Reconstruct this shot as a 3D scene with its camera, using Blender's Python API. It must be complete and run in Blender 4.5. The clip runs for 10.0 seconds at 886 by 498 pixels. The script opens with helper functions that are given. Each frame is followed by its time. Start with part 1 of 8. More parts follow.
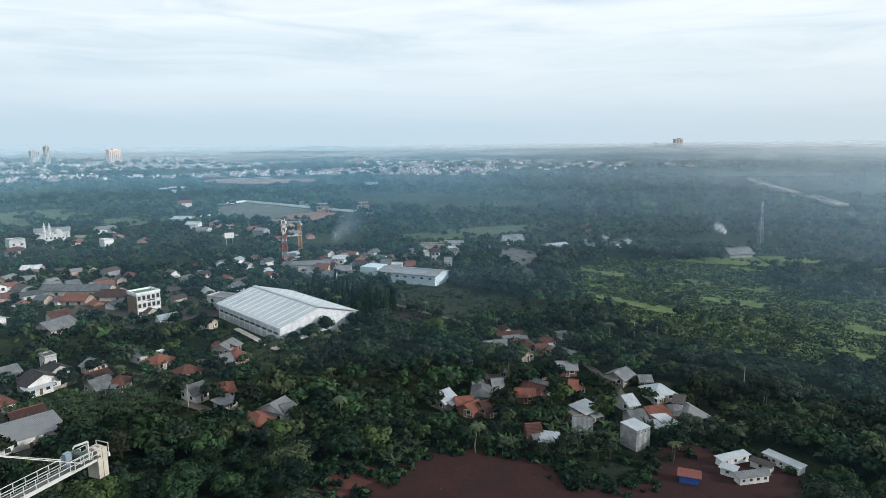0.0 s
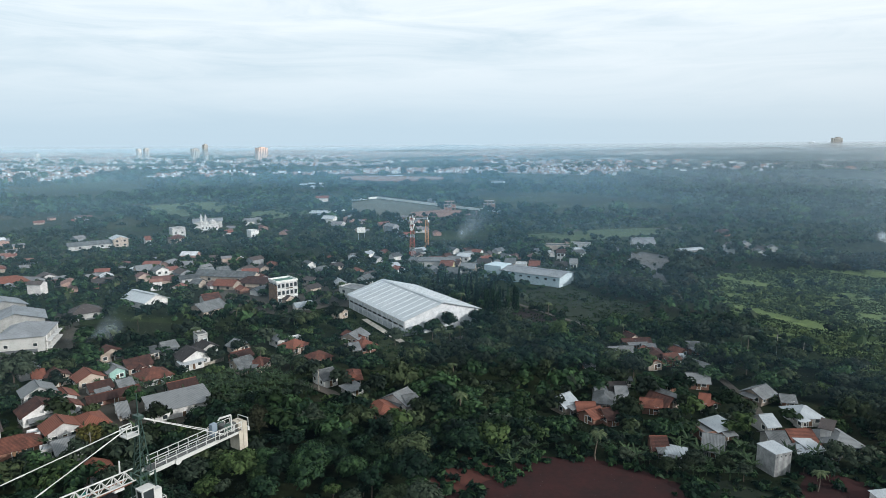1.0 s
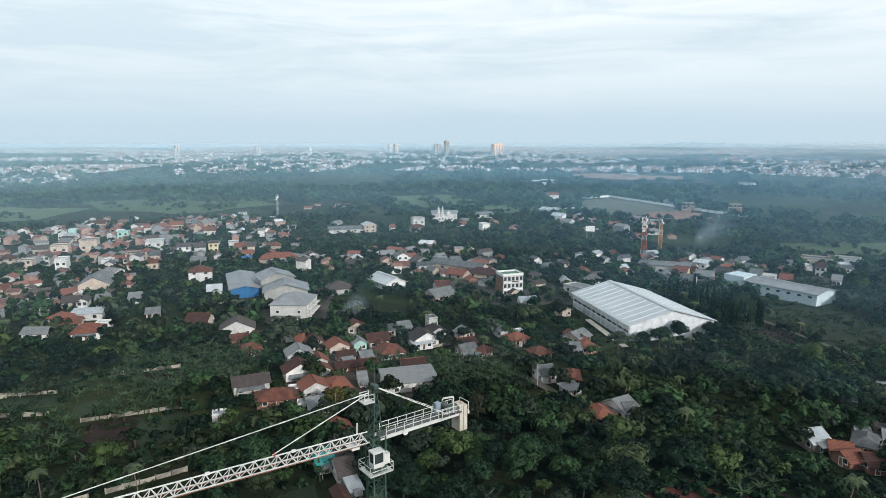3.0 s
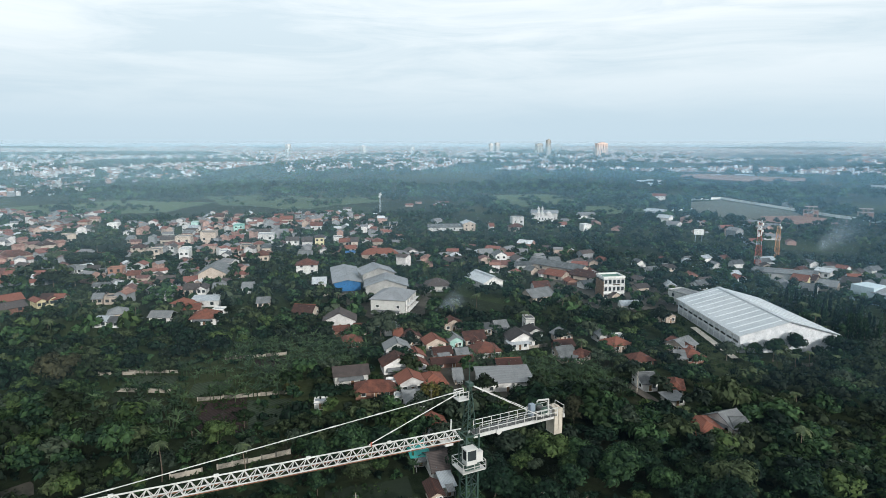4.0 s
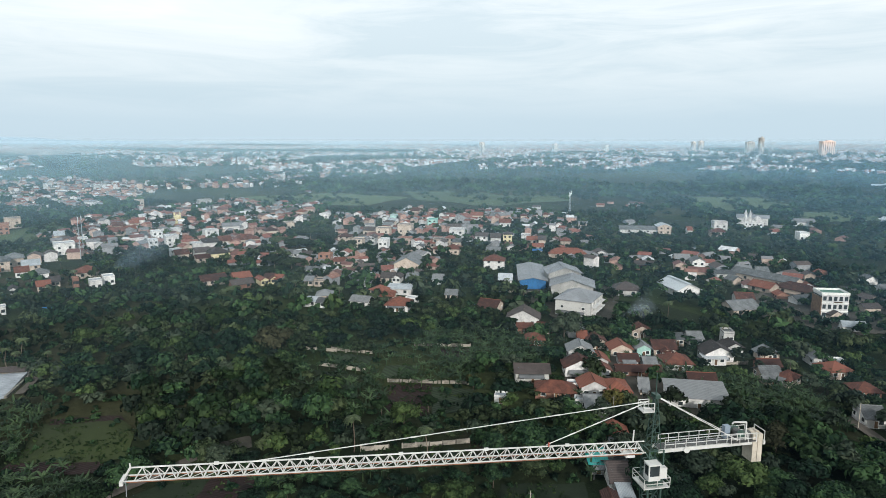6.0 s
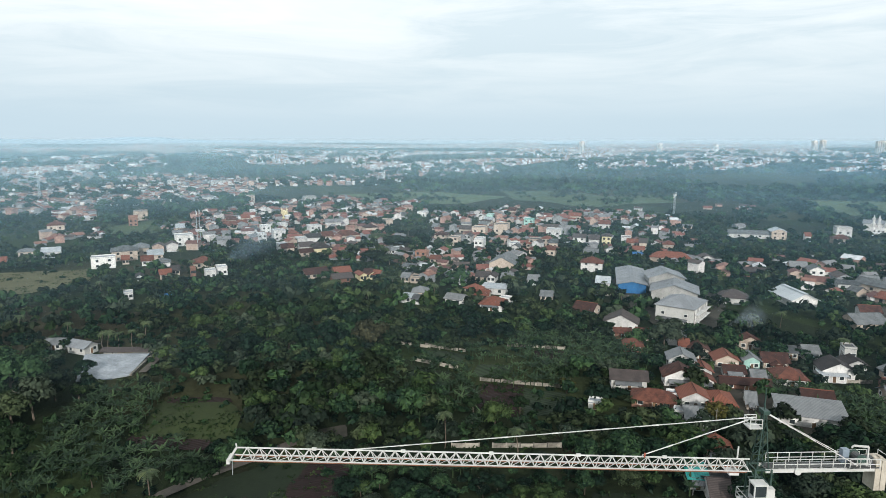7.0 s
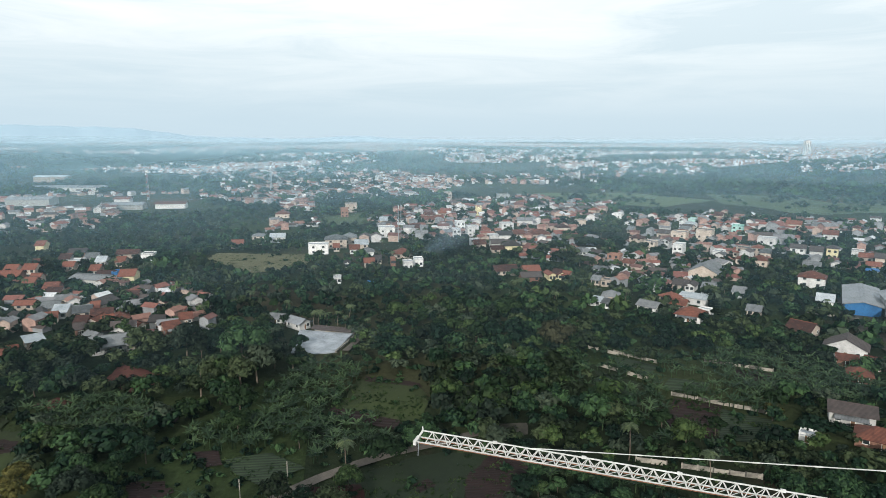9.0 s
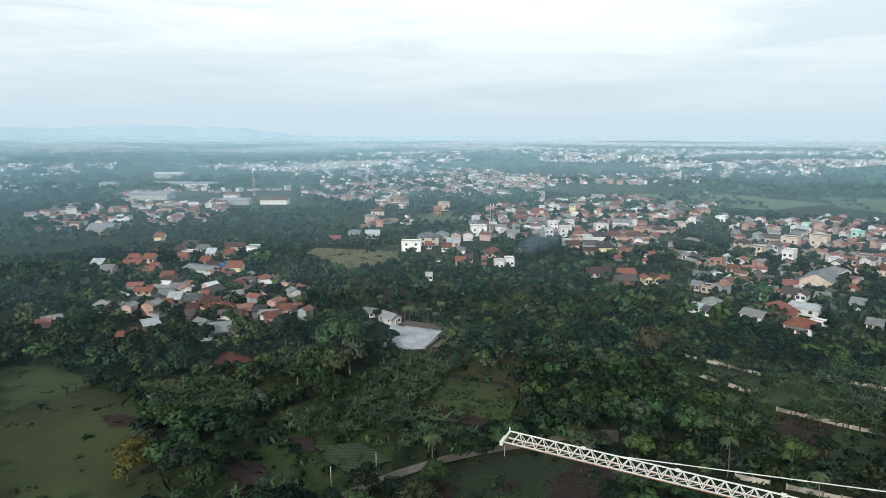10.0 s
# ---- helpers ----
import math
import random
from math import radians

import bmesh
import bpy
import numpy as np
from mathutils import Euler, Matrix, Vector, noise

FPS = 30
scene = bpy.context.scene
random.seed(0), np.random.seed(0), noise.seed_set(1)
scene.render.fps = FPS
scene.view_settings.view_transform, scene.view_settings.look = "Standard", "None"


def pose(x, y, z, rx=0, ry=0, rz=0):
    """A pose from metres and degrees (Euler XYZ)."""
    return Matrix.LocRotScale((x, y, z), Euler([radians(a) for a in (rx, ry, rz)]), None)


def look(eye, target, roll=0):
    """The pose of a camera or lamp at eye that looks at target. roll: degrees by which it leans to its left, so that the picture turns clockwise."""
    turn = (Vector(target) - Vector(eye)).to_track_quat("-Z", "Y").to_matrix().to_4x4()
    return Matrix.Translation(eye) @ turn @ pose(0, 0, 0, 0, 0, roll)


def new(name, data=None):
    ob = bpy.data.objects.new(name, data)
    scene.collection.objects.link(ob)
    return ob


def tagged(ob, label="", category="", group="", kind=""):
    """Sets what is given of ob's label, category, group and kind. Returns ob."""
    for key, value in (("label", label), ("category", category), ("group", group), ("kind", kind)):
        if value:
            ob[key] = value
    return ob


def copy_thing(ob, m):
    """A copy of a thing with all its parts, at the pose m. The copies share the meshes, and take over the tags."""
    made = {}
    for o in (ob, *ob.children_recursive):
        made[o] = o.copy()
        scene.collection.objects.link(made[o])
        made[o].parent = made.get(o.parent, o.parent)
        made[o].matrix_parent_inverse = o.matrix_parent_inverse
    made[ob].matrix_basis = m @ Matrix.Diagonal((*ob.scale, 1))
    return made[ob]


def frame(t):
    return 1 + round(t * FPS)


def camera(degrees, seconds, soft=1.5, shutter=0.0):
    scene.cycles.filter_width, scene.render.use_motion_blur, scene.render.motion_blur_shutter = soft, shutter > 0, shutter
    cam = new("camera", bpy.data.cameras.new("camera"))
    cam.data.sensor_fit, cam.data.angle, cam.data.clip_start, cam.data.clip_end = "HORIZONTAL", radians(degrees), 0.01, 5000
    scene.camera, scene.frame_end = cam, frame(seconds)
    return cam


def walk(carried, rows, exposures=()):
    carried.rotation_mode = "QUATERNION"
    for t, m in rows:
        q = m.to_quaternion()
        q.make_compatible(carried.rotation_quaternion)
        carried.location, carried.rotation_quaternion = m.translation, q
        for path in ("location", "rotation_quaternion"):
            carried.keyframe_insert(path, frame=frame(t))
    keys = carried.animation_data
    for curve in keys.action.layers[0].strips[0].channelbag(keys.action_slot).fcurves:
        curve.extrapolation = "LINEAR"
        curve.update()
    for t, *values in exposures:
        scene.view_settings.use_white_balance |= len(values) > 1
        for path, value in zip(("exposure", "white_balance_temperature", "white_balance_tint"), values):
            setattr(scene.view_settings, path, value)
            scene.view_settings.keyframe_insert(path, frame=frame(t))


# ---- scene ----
cam = camera(70.0, 10.0, soft=0.55)
EYE = Vector((0, 0, 70))
# seconds, turn to the left, tilt, lean
AIM = [(0.0, 0.00, -9.19, -0.57),
        (0.5, 5.80, -9.16, -0.48),
        (1.0, 11.39, -9.19, -0.39),
        (1.5, 16.88, -9.23, -0.23),
        (2.0, 22.30, -9.27, -0.13),
        (2.5, 27.28, -9.33, -0.05),
        (4.0, 41.02, -9.49, 0.03),
        (4.5, 45.36, -9.53, 0.05),
        (5.0, 49.62, -9.56, -0.01),
        (5.5, 53.80, -9.61, 0.03),
        (7.0, 66.84, -9.74, 0.03),
        (7.5, 71.20, -9.75, 0.09),
        (8.0, 75.56, -9.79, 0.06),
        (8.5, 79.94, -9.82, 0.10),
        (9.0, 84.20, -9.84, 0.07),
        (9.5, 88.42, -9.89, 0.04),
        (10.0, 92.58, -9.93, 0.03)]


def aim(yaw, tilt, lean):
    a, b = radians(yaw), radians(tilt)
    return look(EYE, EYE + Vector((-math.sin(a) * math.cos(b), math.cos(a) * math.cos(b), math.sin(b))), lean)


walk(cam, [(t, aim(*turn)) for t, *turn in AIM], [(0, -0.08, 6210, 10), (2.5, -0.06, 6280, 10), (5.5, -0.04, 6380, 10), (10, 0.02, 6480, 10)])

# ---- light ----
SUN_AZ, SUN_EL = -20.0, 22.0  # degrees: from +x towards +y, and above the horizon
world = bpy.data.worlds.new("morning_sky")
scene.world = world
world.use_nodes = True


def node(tree, kind, **values):
    n = tree.nodes.new(kind)
    for key, value in values.items():
        if key in n.inputs:
            n.inputs[key].default_value = value
    return n


def ramp(tree, source, stops):
    n = tree.nodes.new("ShaderNodeValToRGB")
    while len(n.color_ramp.elements) < len(stops):
        n.color_ramp.elements.new(0.5)
    for e, (at, colour) in zip(n.color_ramp.elements, stops):
        e.position = at
        e.color = (*colour, 1) if isinstance(colour, tuple) else (colour, colour, colour, 1)
    tree.links.new(source, n.inputs[0])
    return n.outputs[0]


def mixed(tree, fac, a, b, how="MIX"):
    n = tree.nodes.new("ShaderNodeMix")
    n.data_type, n.blend_type = "RGBA", how
    for slot, value in ((0, fac), (6, a), (7, b)):
        if isinstance(value, (int, float)):
            n.inputs[slot].default_value = value
        elif isinstance(value, tuple):
            n.inputs[slot].default_value = (*value, 1)
        else:
            tree.links.new(value, n.inputs[slot])
    return n.outputs[2]


def maths(tree, how, a, b=0.0, clamp=False):
    n = tree.nodes.new("ShaderNodeMath")
    n.operation, n.use_clamp = how, clamp
    for slot, value in ((0, a), (1, b)):
        if isinstance(value, (int, float)):
            n.inputs[slot].default_value = value
        else:
            tree.links.new(value, n.inputs[slot])
    return n.outputs[0]


def build_sky():
    t = world.node_tree
    bg = t.nodes["Background"]
    sky = t.nodes.new("ShaderNodeTexSky")
    sky.sky_type, sky.sun_disc = "NISHITA", False
    sky.sun_elevation, sky.sun_rotation = radians(SUN_EL), radians(90 - SUN_AZ)
    sky.air_density, sky.dust_density = 1.2, 4.0
    clear = mixed(t, 1.0, sky.outputs[0], (0.085, 0.085, 0.085), "MULTIPLY")
    co = t.nodes.new("ShaderNodeTexCoord").outputs["Generated"]
    up = t.nodes.new("ShaderNodeSeparateXYZ")
    t.links.new(co, up.inputs[0])
    # long level cloud bands
    turned = node(t, "ShaderNodeMapping", Rotation=(0.03, 0.02, 0), Scale=(1.6, 1.6, 13))
    t.links.new(co, turned.inputs[0])
    wide = node(t, "ShaderNodeTexNoise", Scale=0.55, Detail=5.0, Roughness=0.5, Distortion=0.5)
    fine = node(t, "ShaderNodeTexNoise", Scale=2.2, Detail=9.0, Roughness=0.6, Distortion=0.8)
    for n in (wide, fine):
        t.links.new(turned.outputs[0], n.inputs[0])
    amount = maths(t, "ADD", maths(t, "MULTIPLY", wide.outputs[0], 0.52), maths(t, "MULTIPLY", fine.outputs[0], 0.48))
    cloud = ramp(t, amount, [(0.38, (0.8, 0.93, 1.0)), (0.5, (1.02, 1.1, 1.13)), (0.6, (1.15, 1.2, 1.21))])
    cover = mixed(t, 0.86, clear, cloud)
    # towards the horizon the cloud lies behind a blue-grey veil
    veil = ramp(t, up.outputs[2], [(0.0, 1.0), (0.03, 0.94), (0.075, 0.62), (0.17, 0.1), (0.3, 0.0)])
    side = t.nodes.new("ShaderNodeMapRange")
    t.links.new(up.outputs[0], side.inputs[0])
    for slot, value in ((1, -0.1), (2, 0.75), (3, 0.0), (4, 1.0)):
        side.inputs[slot].default_value = value
    # the haze is palest below the sun
    haze = mixed(t, side.outputs[0], (0.6, 0.75, 0.84), (0.68, 0.77, 0.81))
    t.links.new(mixed(t, veil, mixed(t, 1.0, cover, (1.06, 1.05, 1.04), "MULTIPLY"), haze), bg.inputs[0])
    bg.inputs[1].default_value = 1.0


build_sky()
sun = new("sun", bpy.data.lights.new("sun", "SUN"))
sun.data.energy, sun.data.angle, sun.data.color = 3.6, radians(1.5), (1.0, 0.96, 0.9)
_a, _e = radians(SUN_AZ), radians(SUN_EL)
sun.matrix_world = look(Vector((math.cos(_a) * math.cos(_e), math.sin(_a) * math.cos(_e), math.sin(_e))) * 500, (0, 0, 0))

# ---- materials ----


def surface(name, dark, light, scale=0.6, fine=6.0, rough=0.8, metal=0.0, bump=0.0, own=0.25, wave=None, spec=0.3):
    """A surface between two colours: broad stains, fine grain, a tone of its own for each object, and ridges where wave gives (axis, metres, depth)."""
    m = bpy.data.materials.new(name)
    m.use_nodes = True
    t = m.node_tree
    b = t.nodes["Principled BSDF"]
    co = t.nodes.new("ShaderNodeTexCoord").outputs["Object"]
    info = t.nodes.new("ShaderNodeObjectInfo").outputs["Random"]
    island = t.nodes.new("ShaderNodeNewGeometry").outputs["Random Per Island"]
    broad = node(t, "ShaderNodeTexNoise", Scale=scale, Detail=5.0, Roughness=0.6)
    grain = node(t, "ShaderNodeTexNoise", Scale=fine, Detail=3.0, Roughness=0.7)
    for n in (broad, grain):
        t.links.new(co, n.inputs[0])
    fac = maths(t, "ADD", maths(t, "MULTIPLY", broad.outputs[0], 0.75), maths(t, "MULTIPLY", grain.outputs[0], 0.35))
    fac = maths(t, "ADD", fac, maths(t, "MULTIPLY", maths(t, "SUBTRACT", info, 0.5), own * 2))
    col = ramp(t, fac, [(0.3, dark), (0.75, light)])
    height = grain.outputs[0]
    if wave:
        axis, metres, depth = wave
        w = node(t, "ShaderNodeTexWave", Scale=0.314 / metres, Distortion=0.3, Detail=1.0)
        w.bands_direction = axis
        t.links.new(co, w.inputs[0])
        col = mixed(t, depth, col, mixed(t, 1.0, col, w.outputs[0], "MULTIPLY"))
        height = w.outputs[0]
    t.links.new(col, b.inputs["Base Color"])
    b.inputs["Roughness"].default_value, b.inputs["Metallic"].default_value = rough, metal
    b.inputs["Specular IOR Level"].default_value = spec
    if bump:
        n = node(t, "ShaderNodeBump", Strength=bump, Distance=0.08)
        t.links.new(height, n.inputs["Height"])
        t.links.new(n.outputs[0], b.inputs["Normal"])
    return m


ROOF = {
    "red": surface("clay_tile", (0.042, 0.018, 0.014), (0.2, 0.073, 0.047), 0.5, 3.0, 0.85, bump=0.5, own=0.33, wave=("Y", 0.35, 0.45)),
    "dark": surface("dark_tile", (0.025, 0.022, 0.022), (0.075, 0.06, 0.056), 0.5, 3.0, 0.8, bump=0.5, own=0.2, wave=("Y", 0.35, 0.4)),
    "grey": surface("cement_sheet", (0.055, 0.06, 0.063), (0.19, 0.2, 0.205), 0.4, 4.0, 0.85, bump=0.4, own=0.22, wave=("X", 0.3, 0.3)),
    "white": surface("painted_sheet", (0.2, 0.23, 0.25), (0.44, 0.47, 0.49), 0.3, 4.0, 0.5, bump=0.3, own=0.15, wave=("X", 0.3, 0.2)),
    "pale": surface("pale_metal_sheet", (0.12, 0.13, 0.14), (0.25, 0.265, 0.28), 0.2, 2.0, 0.55, bump=0.2, own=0.05, wave=("X", 0.35, 0.15)),
    "cream": surface("cream_screed", (0.3, 0.26, 0.21), (0.5, 0.44, 0.36), 0.4, 3.0, 0.85, own=0.1),
    "teal": surface("teal_sheet", (0.01, 0.16, 0.15), (0.03, 0.3, 0.27), 0.4, 4.0, 0.6, own=0.05, wave=("X", 0.5, 0.2)),
    "brick": surface("brick_roof", (0.15, 0.07, 0.05), (0.28, 0.14, 0.1), 0.5, 4.0, 0.9, own=0.1),
    "blue": surface("blue_sheet", (0.01, 0.075, 0.2), (0.025, 0.15, 0.36), 0.3, 4.0, 0.6, own=0.05, wave=("X", 0.4, 0.25)),
}
WALL = {
    "white": surface("white_plaster", (0.3, 0.3, 0.295), (0.7, 0.69, 0.67), 0.35, 3.0, 0.85, own=0.15),
    "cream": surface("cream_plaster", (0.23, 0.19, 0.155), (0.5, 0.42, 0.35), 0.35, 3.0, 0.85, own=0.2),
    "grey": surface("raw_cement", (0.24, 0.24, 0.23), (0.45, 0.45, 0.43), 0.35, 3.0, 0.9, own=0.2),
    "brick": surface("bare_brick", (0.15, 0.075, 0.055), (0.3, 0.165, 0.12), 0.5, 5.0, 0.9, own=0.2, wave=("Z", 0.25, 0.3)),
    "teal": surface("green_plaster", (0.2, 0.36, 0.32), (0.42, 0.6, 0.55), 0.35, 3.0, 0.85, own=0.1),
    "yellow": surface("yellow_plaster", (0.42, 0.36, 0.2), (0.64, 0.57, 0.37), 0.35, 3.0, 0.85, own=0.1),
    "blue": ROOF["blue"],
}
GLASS = surface("window_glass", (0.015, 0.02, 0.022), (0.04, 0.05, 0.055), 0.8, 3.0, 0.15, own=0.1, spec=0.6)
TIMBER = surface("door_timber", (0.06, 0.035, 0.02), (0.2, 0.12, 0.07), 0.8, 6.0, 0.7, own=0.3)
TRIM = surface("painted_trim", (0.5, 0.5, 0.47), (0.8, 0.8, 0.77), 0.6, 6.0, 0.6, own=0.1)
CRANE_WHITE = surface("crane_white_paint", (0.36, 0.36, 0.34), (0.6, 0.6, 0.58), 0.5, 5.0, 0.45, own=0.06, spec=0.5)
CRANE_RUST = surface("rusty_rail", (0.12, 0.05, 0.03), (0.26, 0.12, 0.07), 0.6, 5.0, 0.8, own=0.1)
CRANE_GREEN = surface("crane_green_paint", (0.014, 0.034, 0.028), (0.045, 0.085, 0.07), 0.6, 5.0, 0.5, own=0.1, spec=0.5)
GRATING = surface("steel_grating", (0.05, 0.055, 0.055), (0.16, 0.165, 0.16), 0.8, 6.0, 0.7, own=0.05, wave=("X", 0.12, 0.5))
MOULDY = surface("mouldy_concrete", (0.07, 0.068, 0.058), (0.34, 0.31, 0.26), 0.6, 3.0, 0.95, own=0.25)
CONCRETE = surface("concrete", (0.3, 0.27, 0.22), (0.55, 0.5, 0.42), 0.5, 4.0, 0.9, own=0.12)
STEEL = surface("galvanised_steel", (0.25, 0.28, 0.3), (0.45, 0.48, 0.5), 0.6, 5.0, 0.45, metal=0.3, own=0.1)
BLUEGREY = surface("blue_grey_enamel", (0.13, 0.17, 0.21), (0.25, 0.3, 0.35), 0.6, 5.0, 0.5, own=0.05)
MAST_RED = surface("mast_red_paint", (0.25, 0.05, 0.03), (0.45, 0.12, 0.08), 0.6, 5.0, 0.6, own=0.1)
ORANGE = surface("orange_paint", (0.4, 0.16, 0.05), (0.62, 0.3, 0.12), 0.6, 5.0, 0.6, own=0.1)
BARK = surface("bark", (0.05, 0.04, 0.03), (0.16, 0.13, 0.1), 1.5, 8.0, 0.95, bump=0.4, own=0.2)
# cloud shade over the foreground is put into this low base colour
SOIL = surface("shaded_red_soil", (0.005, 0.0014, 0.0012), (0.03, 0.005, 0.004), 0.1, 0.8, 0.97, bump=0.8, own=0.05)
RED_EARTH = surface("estate_earth", (0.12, 0.06, 0.045), (0.26, 0.15, 0.11), 0.06, 0.5, 0.95, own=0.05)
RED_EARTH_DARK = surface("raw_red_earth", (0.03, 0.009, 0.007), (0.1, 0.032, 0.022), 0.2, 1.2, 0.95, own=0.05)
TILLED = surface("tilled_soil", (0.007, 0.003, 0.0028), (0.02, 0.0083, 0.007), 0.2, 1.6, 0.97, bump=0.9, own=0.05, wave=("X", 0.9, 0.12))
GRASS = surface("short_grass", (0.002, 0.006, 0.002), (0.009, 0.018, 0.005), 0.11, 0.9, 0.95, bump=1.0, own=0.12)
CROP = surface("crop_rows", (0.01, 0.02, 0.01), (0.03, 0.05, 0.022), 0.15, 1.5, 0.95, bump=0.9, own=0.1, wave=("X", 1.1, 0.6))
MEADOW_GRASS = surface("meadow_grass", (0.02, 0.042, 0.012), (0.105, 0.145, 0.037), 0.16, 1.1, 0.95, bump=1.0, own=0.05)
PADDY_GRASS = surface("paddy_grass", (0.014, 0.032, 0.013), (0.055, 0.08, 0.028), 0.02, 0.25, 0.95, bump=1.0, own=0.2)
# the sun's yellow cast on the meadow is put into this grass colour
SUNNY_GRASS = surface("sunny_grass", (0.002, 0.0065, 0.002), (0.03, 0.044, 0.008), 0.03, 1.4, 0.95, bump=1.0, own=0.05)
PITCH = surface("dry_pitch", (0.05, 0.05, 0.022), (0.095, 0.09, 0.042), 0.05, 0.8, 0.95, own=0.05)
DIRT = surface("dirt_track", (0.045, 0.04, 0.033), (0.11, 0.095, 0.08), 0.25, 2.0, 0.95, bump=0.4, own=0.05)
YARD = surface("trodden_earth", (0.018, 0.02, 0.014), (0.07, 0.062, 0.05), 0.16, 0.9, 0.95, bump=0.5, own=0.1)
ASPHALT = surface("worn_asphalt", (0.05, 0.05, 0.05), (0.11, 0.11, 0.11), 0.2, 3.0, 0.85, own=0.05)


def leaf_material(name, dark, mid, light, gloss=0.15):
    """Leaves: each plant has its tone (its own, or the tint stored with a joined wood), and each leaf varies round it."""
    m = bpy.data.materials.new(name)
    m.use_nodes = True
    t = m.node_tree
    b = t.nodes["Principled BSDF"]
    info = t.nodes.new("ShaderNodeObjectInfo").outputs["Random"]
    stored = t.nodes.new("ShaderNodeAttribute")
    stored.attribute_name = "tint"
    leaf = t.nodes.new("ShaderNodeNewGeometry").outputs["Random Per Island"]
    tone = maths(t, "FRACT", maths(t, "ADD", info, stored.outputs["Fac"]))
    fac = maths(t, "ADD", maths(t, "MULTIPLY", tone, 0.6), maths(t, "MULTIPLY", leaf, 0.42))
    t.links.new(ramp(t, fac, [(0.12, dark), (0.52, mid), (0.93, light)]), b.inputs["Base Color"])
    b.inputs["Roughness"].default_value, b.inputs["Specular IOR Level"].default_value = 0.65, gloss
    glow = node(t, "ShaderNodeBsdfTranslucent")
    t.links.new(ramp(t, fac, [(0.1, dark), (0.95, light)]), glow.inputs[0])
    both = node(t, "ShaderNodeMixShader", Fac=0.22)
    t.links.new(b.outputs[0], both.inputs[1])
    t.links.new(glow.outputs[0], both.inputs[2])
    t.links.new(both.outputs[0], t.nodes["Material Output"].inputs[0])
    return m


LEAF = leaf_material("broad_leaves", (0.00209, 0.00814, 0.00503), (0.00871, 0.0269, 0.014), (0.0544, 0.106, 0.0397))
BANANA = leaf_material("banana_leaves", (0.00646, 0.018, 0.00772), (0.016, 0.0367, 0.0137), (0.0609, 0.0986, 0.0393), 0.25)
PALM = leaf_material("palm_fronds", (0.025, 0.0393, 0.0199), (0.0559, 0.0798, 0.0355), (0.109, 0.134, 0.056), 0.25)

# ---- helpers for meshes ----


class Solid:
    """Collects boxes, bars and faces into one mesh."""

    def __init__(self):
        self.v, self.f = [], []

    def face(self, *points):
        n = len(self.v)
        self.v += [tuple(p) for p in points]
        self.f.append(tuple(range(n, n + len(points))))
        return self

    def box(self, x, y, z, sx, sy, sz, turn=0.0):
        """A box centred in x and y whose foot is at z."""
        c, s = math.cos(turn), math.sin(turn)
        n = len(self.v)
        for dz in (0, sz):
            for dx, dy in ((-1, -1), (1, -1), (1, 1), (-1, 1)):
                a, b = dx * sx / 2, dy * sy / 2
                self.v.append((x + a * c - b * s, y + a * s + b * c, z + dz))
        self.f += [tuple(n + k for k in q) for q in ((3, 2, 1, 0), (4, 5, 6, 7), (0, 1, 5, 4), (1, 2, 6, 5), (2, 3, 7, 6), (3, 0, 4, 7))]
        return self

    def bar(self, p, q, thick, sides=4, taper=1.0):
        p, q = Vector(p), Vector(q)
        way = (q - p).normalized()
        one = way.cross(Vector((0, 0, 1)) if abs(way.z) < 0.95 else Vector((1, 0, 0))).normalized()
        two = way.cross(one)
        n = len(self.v)
        for end, r in ((p, thick / 2), (q, thick / 2 * taper)):
            for k in range(sides):
                a = 2 * math.pi * (k + 0.5) / sides
                self.v.append(tuple(end + (one * math.cos(a) + two * math.sin(a)) * r * (1.414 if sides == 4 else 1)))
        for k in range(sides):
            j = (k + 1) % sides
            self.f.append((n + k, n + j, n + sides + j, n + sides + k))
        self.f += [tuple(n + k for k in range(sides))[::-1], tuple(n + sides + k for k in range(sides))]
        return self

    def slab(self, points, thick):
        """A plate with the given outline as its top, thick metres deep."""
        n, k = len(self.v), len(points)
        self.v += [tuple(p) for p in points] + [(p[0], p[1], p[2] - thick) for p in points]
        self.f.append(tuple(range(n, n + k)))
        self.f.append(tuple(range(n + 2 * k - 1, n + k - 1, -1)))
        for i in range(k):
            j = (i + 1) % k
            self.f.append((n + j, n + i, n + k + i, n + k + j))
        return self

    def mesh(self, name, material=None):
        me = bpy.data.meshes.new(name)
        me.from_pydata(self.v, [], self.f)
        if material:
            me.materials.append(material)
        return me


def part(name, solid, material, parent, label=""):
    ob = new(name, solid if isinstance(solid, bpy.types.Mesh) else solid.mesh(name, material))
    ob.parent = parent
    return tagged(ob, label)


def thing(name, m, label, category, group="", kind=""):
    ob = new(name)
    ob.empty_display_size = 0.2
    ob.matrix_basis = m
    return tagged(ob, label, category, group, kind)


def inside(points, poly):
    """Which of the points (n, 2) lie inside the outline."""
    x, y = points[:, 0], points[:, 1]
    hit = np.zeros(len(points), bool)
    for (ax, ay), (bx, by) in zip(poly, poly[1:] + poly[:1]):
        cross = (ay > y) != (by > y)
        with np.errstate(divide="ignore", invalid="ignore"):
            hit ^= cross & (x < (bx - ax) * (y - ay) / (by - ay) + ax)
    return hit


CLEAR = []  # outlines where no tree stands
PADDY = []  # outlines of the far fields, which rows of trees cross
VIEW_GAPS = []  # gaps on the camera's side of houses, likewise clear of trees
SPOTS = []  # x, y, radius of things that keep trees away


